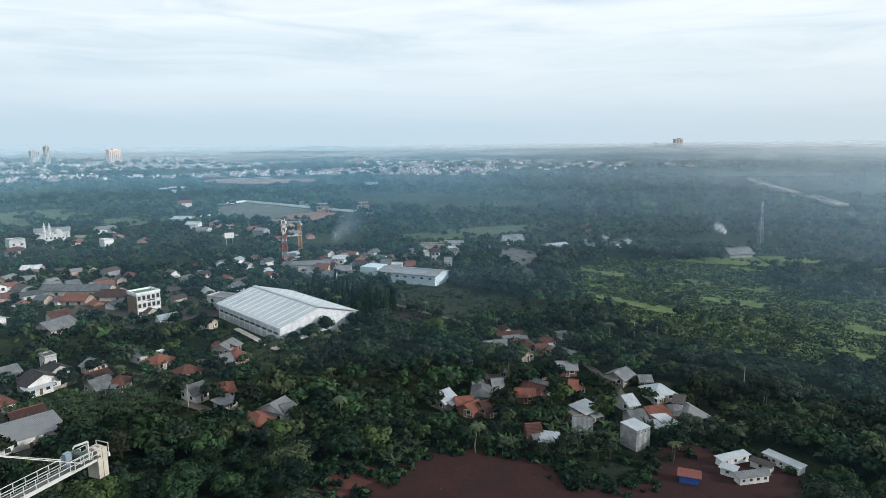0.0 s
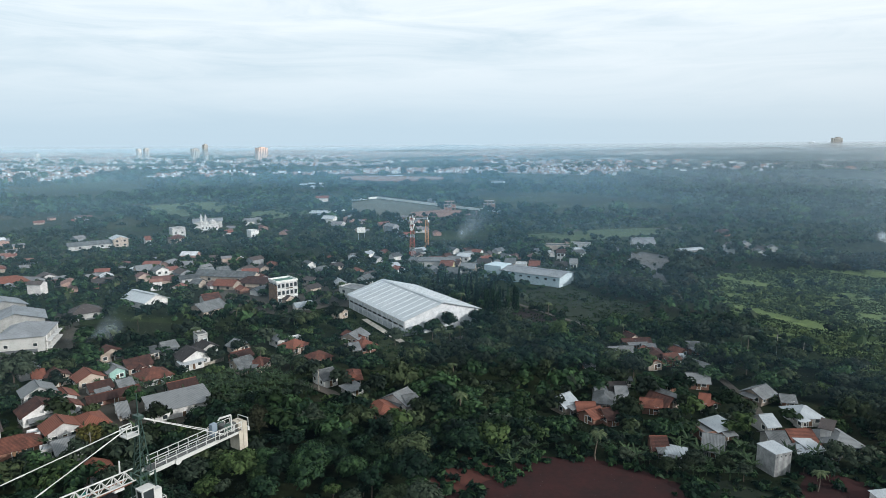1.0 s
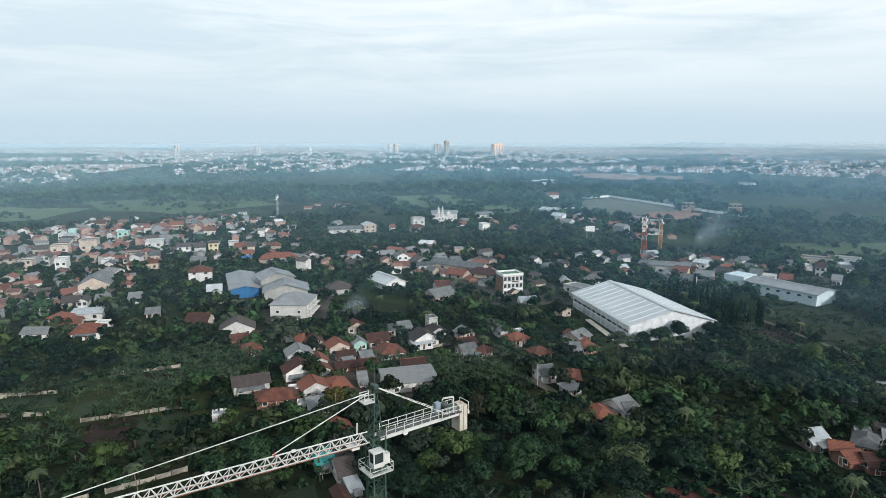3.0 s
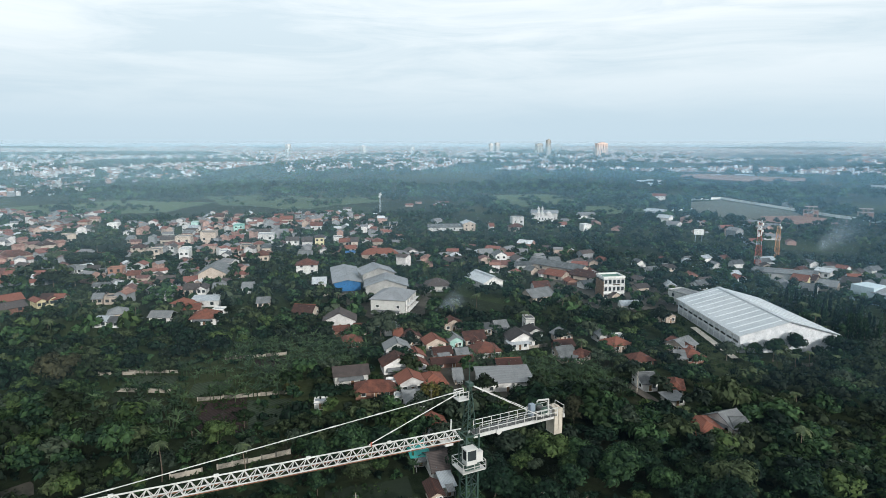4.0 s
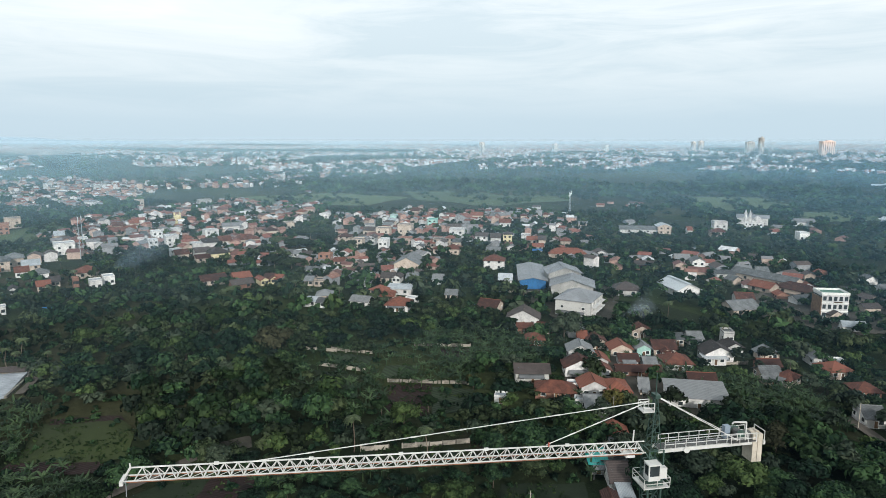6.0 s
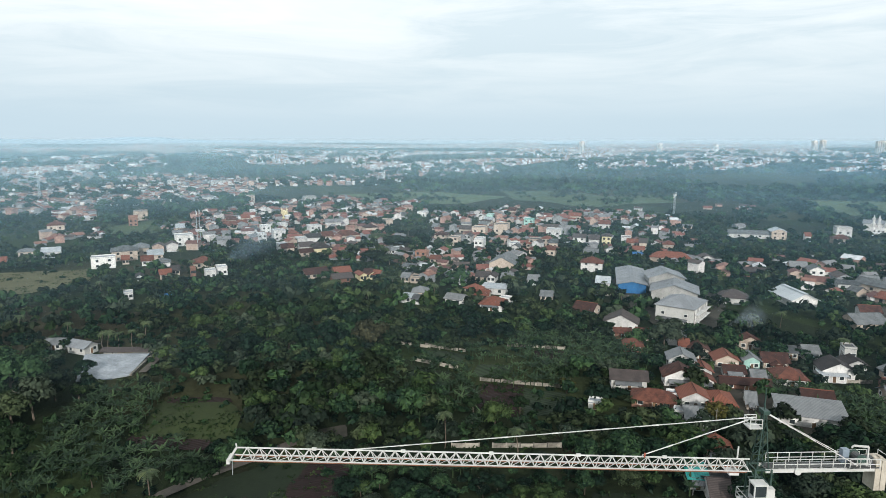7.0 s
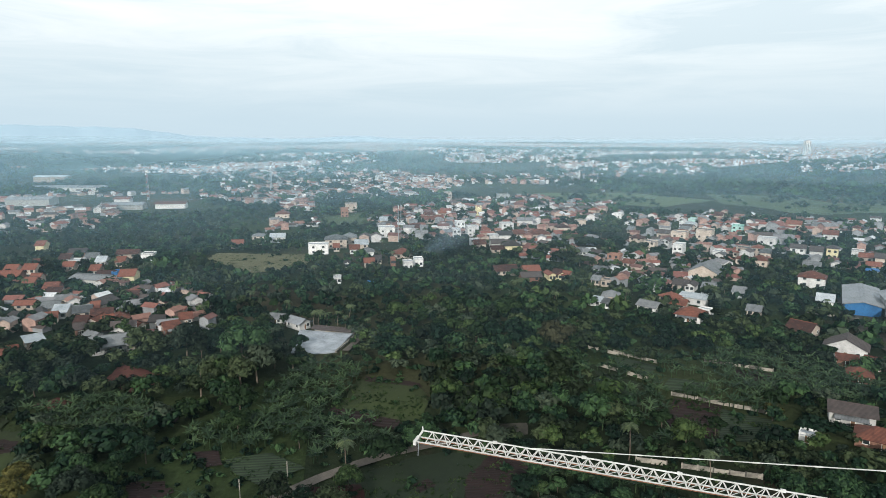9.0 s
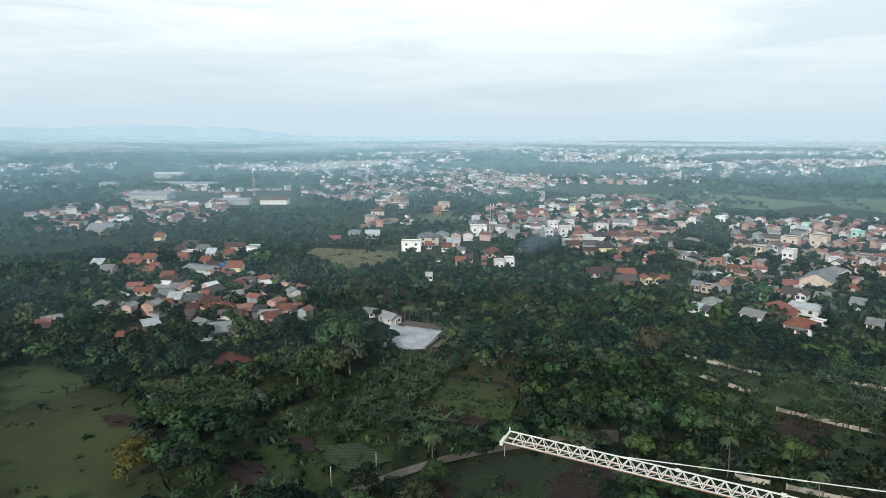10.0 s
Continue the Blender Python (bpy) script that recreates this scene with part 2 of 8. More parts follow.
def land(x, y):
    """The height of the ground: level round the village, then low swells on a rise that brings the far edge up to the
    camera's horizon.
    """
    x, y = np.asarray(x, float), np.asarray(y, float)
    r = np.hypot(x, y)
    far = np.clip((r - 1100) / 700, 0, 1)
    swell = 5 * np.sin(x / 310 + 1.3) * np.sin(y / 270) + 3 * np.sin(x / 130 - y / 170)
    return far * swell + np.clip(r - 950, 0, None) * 0.0118


# ---- ground ----


def build_ground():
    rings = np.r_[0, 25, 60, 85 * 1.028 ** np.arange(147)]
    rings = np.r_[rings[rings < 4880], 4900]
    turns = np.r_[np.radians(np.arange(-50, 145, 0.6)), np.radians(np.arange(145, 310, 5.0))]
    rr, aa = np.meshgrid(rings, turns, indexing="ij")
    x, y = -np.sin(aa) * rr, np.cos(aa) * rr
    v = np.stack([x, y, land(x, y)], -1).reshape(-1, 3)
    n, k = len(rings), len(turns)
    i, j = np.meshgrid(np.arange(n - 1), np.arange(k), indexing="ij")
    j2 = (j + 1) % k
    f = np.stack([i * k + j, (i + 1) * k + j, (i + 1) * k + j2, i * k + j2], -1).reshape(-1, 4)
    me = bpy.data.meshes.new("ground")
    me.from_pydata(v.tolist(), [], f.tolist())
    m = bpy.data.materials.new("undergrowth")
    m.use_nodes = True
    t = m.node_tree
    b = t.nodes["Principled BSDF"]
    co = t.nodes.new("ShaderNodeTexCoord").outputs["Object"]
    fields = node(t, "ShaderNodeTexVoronoi", Scale=0.011, Randomness=0.9)
    stretch = node(t, "ShaderNodeMapping", Rotation=(0, 0, 0.6), Scale=(1, 1.7, 1))
    t.links.new(co, stretch.inputs[0])
    t.links.new(stretch.outputs[0], fields.inputs[0])
    hue = t.nodes.new("ShaderNodeSeparateColor")
    t.links.new(fields.outputs["Color"], hue.inputs[0])
    broad = node(t, "ShaderNodeTexNoise", Scale=0.02, Detail=8.0, Roughness=0.65)
    fine = node(t, "ShaderNodeTexNoise", Scale=0.45, Detail=6.0, Roughness=0.7)
    for q in (broad, fine):
        t.links.new(co, q.inputs[0])
    wild = ramp(t, broad.outputs[0], [(0.35, (0.009, 0.015, 0.007)), (0.55, (0.015, 0.022, 0.009)), (0.68, (0.024, 0.02, 0.012))])
    tilled = ramp(t, hue.outputs[0], [(0.0, (0.014, 0.026, 0.009)), (0.4, (0.024, 0.038, 0.012)), (0.8, (0.034, 0.043, 0.017)), (1.0, (0.045, 0.036, 0.021))])
    some = ramp(t, hue.outputs[1], [(0.52, 0.0), (0.6, 0.8)])
    col = mixed(t, some, wild, tilled)
    col = mixed(t, 0.7, col, mixed(t, 1.0, col, ramp(t, fine.outputs[0], [(0.3, 0.45), (0.7, 1.4)]), "MULTIPLY"))
    t.links.new(col, b.inputs["Base Color"])
    b.inputs["Roughness"].default_value, b.inputs["Specular IOR Level"].default_value = 0.95, 0.1
    bump = node(t, "ShaderNodeBump", Strength=1.0, Distance=0.6)
    t.links.new(fine.outputs[0], bump.inputs["Height"])
    t.links.new(bump.outputs[0], b.inputs["Normal"])
    me.materials.append(m)
    for p in me.polygons:
        p.use_smooth = True
    tagged(new("ground", me), "dark green overgrown ground with fields out to the horizon", "ground", kind="structure")


build_ground()
LEVEL = [0.03]


def patch(name, label, material, outline, ragged=1.2, clear=True):
    """A piece of open ground with a ragged edge, laid a little above the ground sheet."""
    LEVEL[0] += 0.012
    pts = []
    for (ax, ay), (bx, by) in zip(outline, outline[1:] + outline[:1]):
        steps = max(2, int(math.hypot(bx - ax, by - ay) / 1.6))
        for k in range(steps):
            x, y = ax + (bx - ax) * k / steps, ay + (by - ay) * k / steps
            w = noise.noise_vector(Vector((x * 0.13, y * 0.13, 3.7))) + noise.noise_vector(Vector((x * 0.42, y * 0.42, 8.1))) * 0.5
            pts.append((x + w.x * ragged * 2, y + w.y * ragged * 2))
    z = float(np.max(land([p[0] for p in pts], [p[1] for p in pts]))) + LEVEL[0]
    me = Solid().slab([(x, y, z) for x, y in pts], 0.02).mesh(name, material)
    tagged(new(name, me), label, "field", kind="structure")
    if name == "paddy_field":
        PADDY.append(list(outline))
    if clear:
        CLEAR.append(list(outline))


def strip(name, label, material, line, width):
    """A lane along a line of points."""
    LEVEL[0] += 0.012
    pts = [Vector((x, y, 0)) for x, y in line]
    left, right = [], []
    fine = []
    for a, b in zip(pts, pts[1:]):
        steps = max(1, int((b - a).length / 4))
        fine += [a.lerp(b, k / steps) for k in range(steps)]
    fine.append(pts[-1])
    for k, p in enumerate(fine):
        way = (fine[min(k + 1, len(fine) - 1)] - fine[max(k - 1, 0)]).normalized()
        side = Vector((-way.y, way.x, 0)) * (width / 2) * (1 + 0.1 * noise.noise(Vector((k * 0.4, width, 0))))
        for e, q in ((left, p + side), (right, p - side)):
            e.append((q.x, q.y, float(land(q.x, q.y)) + LEVEL[0]))
    s = Solid()
    for k in range(len(fine) - 1):
        s.face(left[k], right[k], right[k + 1], left[k + 1])
        SPOTS.append((fine[k].x, fine[k].y, width / 2 + 1.0))
    tagged(new(name, s.mesh(name, material)), label, "lane", kind="structure")


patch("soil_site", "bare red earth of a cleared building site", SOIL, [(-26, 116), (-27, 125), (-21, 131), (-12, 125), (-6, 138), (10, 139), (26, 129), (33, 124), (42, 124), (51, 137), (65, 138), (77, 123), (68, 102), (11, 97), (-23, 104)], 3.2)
patch("soil_plot", "freshly dug bright red earth mound", RED_EARTH_DARK, [(-27.6, 120.5), (-26.3, 127.5), (-22.1, 133.1), (-16.6, 132.4), (-13.4, 125.4), (-19.2, 118.0)], 1.6)
patch("lawn", "small patch of fresh green grass on red earth", GRASS, [(24, 128), (35, 133), (42, 129), (42, 123), (32, 121), (25, 123)], 0.6)
patch("meadow", "wide rough green meadow scattered with bushes", MEADOW_GRASS, [(68, 345), (102, 381), (194, 392), (282, 378), (284, 300), (206, 184), (158, 184), (113, 197), (92, 214), (76, 248), (68, 290)], 4, False)
patch("meadow", "rough grass beside a dirt lane", GRASS, [(-37, 299), (-7, 317), (35, 285), (28, 251), (12, 246), (-22, 282)], 1.5)
patch("tilled_plot", "dark tilled earth beside a dirt lane", TILLED, [(-31, 282), (10, 241), (-10, 236), (-23, 258)], 1.0)
strip("lane", "pale dirt lane across a field", DIRT, [(-36, 292), (-29, 285), (-6, 261), (12, 243)], 2.0)
patch("tilled_plot", "dark brown tilled garden plot", TILLED, [(-157, 80), (-151, 90), (-131, 78), (-141, 70)], 0.3)
patch("crop_plot", "green garden plot with planted rows", CROP, [(-149, 89), (-141, 98), (-130, 89), (-132, 79)], 0.3)
patch("tilled_plot", "small brown plot behind a low wall", TILLED, [(-176, 109), (-172, 118), (-165, 112), (-169, 105)], 0.3)
patch("crop_plot", "walled green garden plot", CROP, [(-193, 75), (-181, 86), (-174, 80), (-185, 70)], 0.3)
patch("lawn", "olive grass plot below a wall", GRASS, [(-180, 65), (-167, 76), (-162, 70), (-172, 63)], 0.4)
patch("crop_plot", "green plot among banana plants", CROP, [(-171, 85), (-167, 95), (-157, 88), (-163, 79)], 0.4)
patch("lawn", "mown green yard with a pale post", GRASS, [(-96, 74), (-87, 89), (-75, 79), (-85, 65)], 0.4)
patch("lawn", "dark green grass clearing among banana plants", SUNNY_GRASS, [(-179.5, -6.8), (-175.5, 9.9), (-161.8, 12.4), (-149.8, 9.8), (-149.9, 3.7), (-159.9, -11.4)], 0.5)
patch("tilled_plot", "narrow band of bare earth above a grass clearing", TILLED, [(-181.5, -4.2), (-174.3, 11.6), (-170.6, 11.4), (-178.0, -4.8)], 0.5)
patch("tilled_plot", "brown strip of tilled earth beside grass", TILLED, [(-157.6, -14.4), (-160.1, -12.6), (-149.7, 5.2), (-145.1, 4.3), (-149.7, -6.8)], 0.4)
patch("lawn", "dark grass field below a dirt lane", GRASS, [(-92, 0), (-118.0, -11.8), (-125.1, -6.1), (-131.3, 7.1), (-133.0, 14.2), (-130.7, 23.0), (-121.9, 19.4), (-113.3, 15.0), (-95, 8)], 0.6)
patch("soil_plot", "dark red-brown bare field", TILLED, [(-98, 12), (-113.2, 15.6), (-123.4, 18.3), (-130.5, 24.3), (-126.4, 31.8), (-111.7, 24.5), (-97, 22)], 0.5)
patch("soil_plot", "small bare spot in dark grass", TILLED, [(-119.5, 5.7), (-121.3, 9.0), (-118.7, 10.4), (-115.9, 6.7)], 0.4)
patch("soil_plot", "bare brown earth at the end of a lane", YARD, [(-138.6, 25.8), (-145.6, 28.7), (-145.3, 35.7), (-138.6, 34.8)], 0.5)
patch("soil_plot", "bare brown earth beside a lane", SOIL, [(-121, -15), (-120, -5), (-111, -3), (-105, -15)], 0.8)
strip("lane", "pale dirt lane between fields", DIRT, [(-96, -46), (-106, -32), (-110.5, -27.2), (-113.6, -24.8), (-119.8, -18.4), (-123.7, -13.7), (-129.0, -5.8), (-133.0, 2), (-135.2, 8.0), (-137.2, 13.9), (-140.1, 20.0), (-142.6, 27.2)], 2.8)
SUNLIT = [(-178, -144), (-181, -130), (-169, -108), (-154, -89), (-141, -80), (-130, -76), (-118, -63), (-109, -57), (-103, -75), (-107, -100)]
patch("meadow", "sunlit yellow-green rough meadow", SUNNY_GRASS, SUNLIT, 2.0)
patch("soil_plot", "brown bare earth among bananas and bushes", TILLED, [(-112.5, -47.8), (-127.1, -52.1), (-126.1, -44.9), (-121.1, -41.9), (-112.7, -43.6)], 0.8)
patch("soil_plot", "small brown bare spot beside the meadow", TILLED, [(-148, -94), (-147, -85), (-142, -82), (-140, -88)], 0.8)
patch("soil_plot", "reddish bare spot among bananas", RED_EARTH_DARK, [(-168, -92), (-173, -88), (-170, -83), (-165, -86)], 0.8)
patch("crop_plot", "dark green planted rows beside a dirt lane", CROP, [(-134.2, -34.7), (-135.5, -24.2), (-128.7, -16.9), (-121.3, -24.4), (-127.4, -31.6)], 0.5)
patch("soil_plot", "bare dry earth beside planted rows", TILLED, [(-137.6, -43.5), (-137.9, -37.0), (-132.1, -34.8), (-130.5, -38.6)], 0.5)
patch("soil_plot", "brown earth between banana plants", TILLED, [(-159.1, -59.9), (-166.5, -59.9), (-164.6, -53.2), (-154.5, -51.8)], 0.8)
patch("soil_plot", "bare red earth plot among trees", RED_EARTH_DARK, [(-186.5, -81.4), (-199.7, -81.6), (-188.6, -66.4), (-176.9, -62.5), (-174.1, -69.9)], 0.6)
patch("sports_pitch", "dry yellow-green village sports pitch", PITCH, [(-368, -103), (-398, -100), (-393, -69), (-386, -39), (-345, -42), (-336, -66), (-340, -85)], 1.0)
GRADED = surface("graded_earth", (0.05, 0.056, 0.04), (0.11, 0.11, 0.085), 0.05, 0.5, 0.95, own=0.02, wave=("Y", 9.0, 0.25))
patch("tilled_plot", "large graded olive field with pale borders", GRADED, [(-276, 754), (-255, 821), (-145, 721), (-141, 660), (-154, 597), (-224, 652)], 2.0)
patch("soil_plot", "red earth of an estate being built", RED_EARTH, [(-157, 621), (-165, 663), (-139, 695), (-62, 655), (-110, 636), (-123, 613)], 2.0)
patch("soil_plot", "long strip of red earth behind the estate", RED_EARTH, [(-491, 1247), (-396, 1163), (-314, 1127), (-239, 1207), (-259, 1310), (-368, 1323), (-459, 1351)], 3.0)
strip("road", "grey asphalt village road", ASPHALT, [(46, 317), (47, 335), (48, 360), (51, 388), (40, 421), (20, 470)], 6)
patch("plaza", "grey asphalt road junction among the houses", ASPHALT, [(36, 405), (47, 432), (62, 415), (57, 372), (47, 358), (39, 379)], 1.0)
strip("lane", "pale dirt track curving across grassland", DIRT, [(0, 555), (6, 525), (12, 511), (17, 509), (27, 525), (37, 540), (60, 550), (105, 567)], 6)
strip("lane", "narrow dirt village lane", DIRT, [(38, 215), (45, 199), (50, 174), (49, 157)], 2.5)
strip("lane", "grey paved lane between houses", ASPHALT, [(-102, 112), (-112, 118), (-128, 124), (-150, 146), (-165, 165)], 3)
strip("lane", "pale paved strip beside a warehouse", CONCRETE, [(-81.4, 239.9), (-68.8, 225.1), (-58.1, 212.8)], 2.4)
strip("lane", "dirt yard track below a red roofed house", DIRT, [(-60, 158), (-66, 163), (-75, 168)], 3)

patch("paddy_field", "pale green paddy field on the plain", PADDY_GRASS, [(-788, 425), (-729, 513), (-567, 486), (-548, 415), (-659, 376)], 3)
patch("paddy_field", "pale open field between tree rows", PADDY_GRASS, [(-533, 668), (-469, 764), (-368, 677), (-395, 572)], 3)
patch("paddy_field", "wide pale green paddy field on the plain", PADDY_GRASS, [(-809, 177), (-812, 328), (-697, 384), (-629, 291), (-705, 206)], 3)
patch("paddy_field", "pale grassy field behind the far houses", PADDY_GRASS, [(-697, 384), (-643, 561), (-555, 529), (-567, 397)], 3)
patch("paddy_field", "narrow green field behind the wooded village", PADDY_GRASS, [(-42, 494), (38, 552), (108, 554), (53, 503), (-2, 467)], 3)
patch("paddy_field", "small pale field among distant trees", PADDY_GRASS, [(-349, 613), (-323, 689), (-260, 639), (-287, 577)], 3)
patch("paddy_field", "pale grass field beyond the sports pitch", PADDY_GRASS, [(-562, -68), (-624, -8), (-588, 24), (-508, -25)], 3)
patch("yard", "trodden grey earth between the village houses", YARD, [(-150, 140), (-140, 155), (-118, 160), (-95, 150), (-85, 148), (-92, 132), (-112, 112), (-120, 112)], 1.5, False)
patch("yard", "grey ground of the market street", YARD, [(-150, 235), (-165, 262), (-190, 300), (-140, 330), (-95, 300), (-92, 262), (-115, 245)], 3.0, False)
patch("yard", "trodden ground round the halls", YARD, [(-262, 195), (-250, 222), (-218, 232), (-176, 200), (-165, 165), (-200, 170)], 2.0, False)

# ---- morning mist ----


def mist_ring(radius, top, full, fade, patchy):
    """A thin see-through sheet round the camera's spot, one of several that stand in for haze."""
    s = Solid()
    k = 96
    for i in range(k):
        a, b = 2 * math.pi * i / k, 2 * math.pi * (i + 1) / k
        p, q = (math.cos(a) * radius, math.sin(a) * radius), (math.cos(b) * radius, math.sin(b) * radius)
        s.face((*p, -8), (*q, -8), (*q, top), (*p, top))
    m = bpy.data.materials.new("mist")
    m.use_nodes = True
    t = m.node_tree
    t.nodes.remove(t.nodes["Principled BSDF"])
    co = t.nodes.new("ShaderNodeTexCoord").outputs["Object"]
    up = t.nodes.new("ShaderNodeSeparateXYZ")
    t.links.new(co, up.inputs[0])
    low = t.nodes.new("ShaderNodeMapRange")
    low.interpolation_type = "SMOOTHSTEP"
    t.links.new(up.outputs[2], low.inputs[0])
    for slot, value in ((1, full), (2, top * 0.98), (3, 1.0), (4, 0.0)):
        low.inputs[slot].default_value = value
    drift = node(t, "ShaderNodeTexNoise", Scale=3.2 / radius, Detail=4.0, Roughness=0.55)
    long = node(t, "ShaderNodeMapping", Scale=(1, 1, 9))
    t.links.new(co, long.inputs[0])
    t.links.new(long.outputs[0], drift.inputs[0])
    # denser to the east and south, tuned by bearing to fit the camera's view
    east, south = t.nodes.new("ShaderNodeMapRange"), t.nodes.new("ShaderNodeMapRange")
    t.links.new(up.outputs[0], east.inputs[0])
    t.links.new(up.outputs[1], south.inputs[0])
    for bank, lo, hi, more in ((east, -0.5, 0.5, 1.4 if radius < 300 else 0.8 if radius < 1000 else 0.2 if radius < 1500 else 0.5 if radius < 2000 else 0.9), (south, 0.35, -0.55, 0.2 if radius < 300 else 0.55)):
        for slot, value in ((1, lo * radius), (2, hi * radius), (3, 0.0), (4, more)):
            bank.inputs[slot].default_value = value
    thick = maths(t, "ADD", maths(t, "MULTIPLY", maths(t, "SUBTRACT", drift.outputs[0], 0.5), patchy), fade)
    # fades out at its foot, so no edge shows where it cuts the trees
    foot = t.nodes.new("ShaderNodeMapRange")
    t.links.new(up.outputs[2], foot.inputs[0])
    floor_z = float(land(radius, 0))
    for slot, value in ((1, floor_z), (2, floor_z + min(24, radius * 0.06)), (3, 0.0), (4, 1.0)):
        foot.inputs[slot].default_value = value
    amount = maths(t, "MULTIPLY", maths(t, "MULTIPLY", thick, low.outputs[0]), foot.outputs[0], True)
    amount = maths(t, "MULTIPLY", amount, maths(t, "ADD", maths(t, "ADD", east.outputs[0], south.outputs[0]), 1.0), True)
    # haze light is put into the colour: outer sheets are paler
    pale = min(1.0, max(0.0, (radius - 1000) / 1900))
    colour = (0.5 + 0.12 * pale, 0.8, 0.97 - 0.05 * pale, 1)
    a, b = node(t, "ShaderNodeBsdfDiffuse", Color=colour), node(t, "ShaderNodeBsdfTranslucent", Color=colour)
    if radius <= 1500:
        # painted by bearing: bluer towards the east, then whitened as sun glare
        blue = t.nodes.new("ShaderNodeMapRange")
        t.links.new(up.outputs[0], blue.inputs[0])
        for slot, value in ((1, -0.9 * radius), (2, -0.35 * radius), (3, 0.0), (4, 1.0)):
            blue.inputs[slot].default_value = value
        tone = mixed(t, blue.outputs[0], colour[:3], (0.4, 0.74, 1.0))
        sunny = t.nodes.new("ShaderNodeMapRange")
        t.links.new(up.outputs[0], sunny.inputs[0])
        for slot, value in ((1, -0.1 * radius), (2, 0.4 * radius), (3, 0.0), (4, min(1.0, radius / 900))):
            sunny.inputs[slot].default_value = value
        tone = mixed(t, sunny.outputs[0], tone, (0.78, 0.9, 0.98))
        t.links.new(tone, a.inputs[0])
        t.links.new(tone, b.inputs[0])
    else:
        # sun glare is painted in: the colour turns whiter to the east
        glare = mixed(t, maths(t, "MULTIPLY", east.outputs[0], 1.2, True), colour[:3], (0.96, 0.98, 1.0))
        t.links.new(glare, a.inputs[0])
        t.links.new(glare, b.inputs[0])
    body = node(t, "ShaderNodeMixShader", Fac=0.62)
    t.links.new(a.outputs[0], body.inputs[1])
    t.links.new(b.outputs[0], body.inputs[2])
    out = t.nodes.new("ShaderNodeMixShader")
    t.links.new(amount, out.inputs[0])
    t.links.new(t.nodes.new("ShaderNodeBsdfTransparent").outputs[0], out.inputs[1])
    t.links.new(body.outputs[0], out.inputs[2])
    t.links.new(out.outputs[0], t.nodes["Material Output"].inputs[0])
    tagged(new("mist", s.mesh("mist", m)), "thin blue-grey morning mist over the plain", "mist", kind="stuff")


# the sheets at 90 and 185 m lift the dark tones nearby
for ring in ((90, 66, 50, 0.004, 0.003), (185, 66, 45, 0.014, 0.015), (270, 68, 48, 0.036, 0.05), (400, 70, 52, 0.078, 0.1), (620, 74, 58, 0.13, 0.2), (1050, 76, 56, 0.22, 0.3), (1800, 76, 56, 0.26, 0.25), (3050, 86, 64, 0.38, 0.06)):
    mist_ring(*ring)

# ---- houses ----
LOOK = {"pale": "pale grey sheet", "cream": "cream screed", "red": "red clay tile", "dark": "dark brown tile", "grey": "weathered grey sheet", "white": "pale painted sheet", "teal": "bright teal sheet", "brick": "brick coloured", "blue": "blue sheet"}
FINISH = {"white": "white plastered", "cream": "cream plastered", "grey": "bare grey cement", "brick": "bare brick", "teal": "pale green plastered", "yellow": "yellow plastered", "blue": "blue clad"}


def roof_solid(w, d, h, shape, over=0.6, slope=0.5):
    """The roof over a house w along the ridge and d across; returns the mesh and the ridge's height."""
    s = Solid()
    a, b, rise = w / 2 + over * 0.8, d / 2 + over, (d / 2) * slope
    drop = over * slope
    if shape == "gable":
        top, low = h + rise + 0.1, h - drop + 0.1
        s.slab([(-a, 0, top), (-a, -b, low), (a, -b, low), (a, 0, top)], 0.16)
        s.slab([(a, 0, top), (a, b, low), (-a, b, low), (-a, 0, top)], 0.16)
        return s, top
    if shape == "hip":
        r = max(w - d, 0.4) / 2
        top, low = h + rise + 0.1, h - drop + 0.1
        s.slab([(-r, 0, top), (-a, -b, low), (a, -b, low), (r, 0, top)], 0.14)
        s.slab([(r, 0, top), (a, b, low), (-a, b, low), (-r, 0, top)], 0.14)
        s.slab([(r, 0, top), (a, -b, low), (a, b, low)], 0.14)
        s.slab([(-r, 0, top), (-a, b, low), (-a, -b, low)], 0.14)
        return s, top
    if shape == "shed":
        s.slab([(-a, b, h + 0.16 * d), (-a, -b, h + 0.05), (a, -b, h + 0.05), (a, b, h + 0.16 * d)], 0.12)
        return s, h + 0.16 * d
    s.box(0, 0, h, w + 0.3, d + 0.3, 0.15)
    return s, h + 0.15


def wall_solid(w, d, h, shape, slope=0.5):
    s = Solid()
    a, b = w / 2, d / 2
    s.face((-a, -b, 0), (a, -b, 0), (a, -b, h), (-a, -b, h)).face((a, b, 0), (-a, b, 0), (-a, b, h), (a, b, h))
    for e in (1, -1):
        gable = [(e * a, -b * e, 0), (e * a, b * e, 0), (e * a, b * e, h), (e * a, -b * e, h)]
        if shape == "gable":
            gable.insert(3, (e * a, 0, h + b * slope))
        s.face(*gable)
    s.face((-a, -b, h), (a, -b, h), (a, b, h), (-a, b, h)).face((-a, b, 0), (a, b, 0), (a, -b, 0), (-a, -b, 0))
    if shape == "flat":
        for x, y, sx, sy in ((0, -b, w, 0.15), (0, b, w, 0.15), (-a, 0, 0.15, d), (a, 0, 0.15, d)):
            s.box(x, y, h + 0.15, sx, sy, 0.5)
    return s


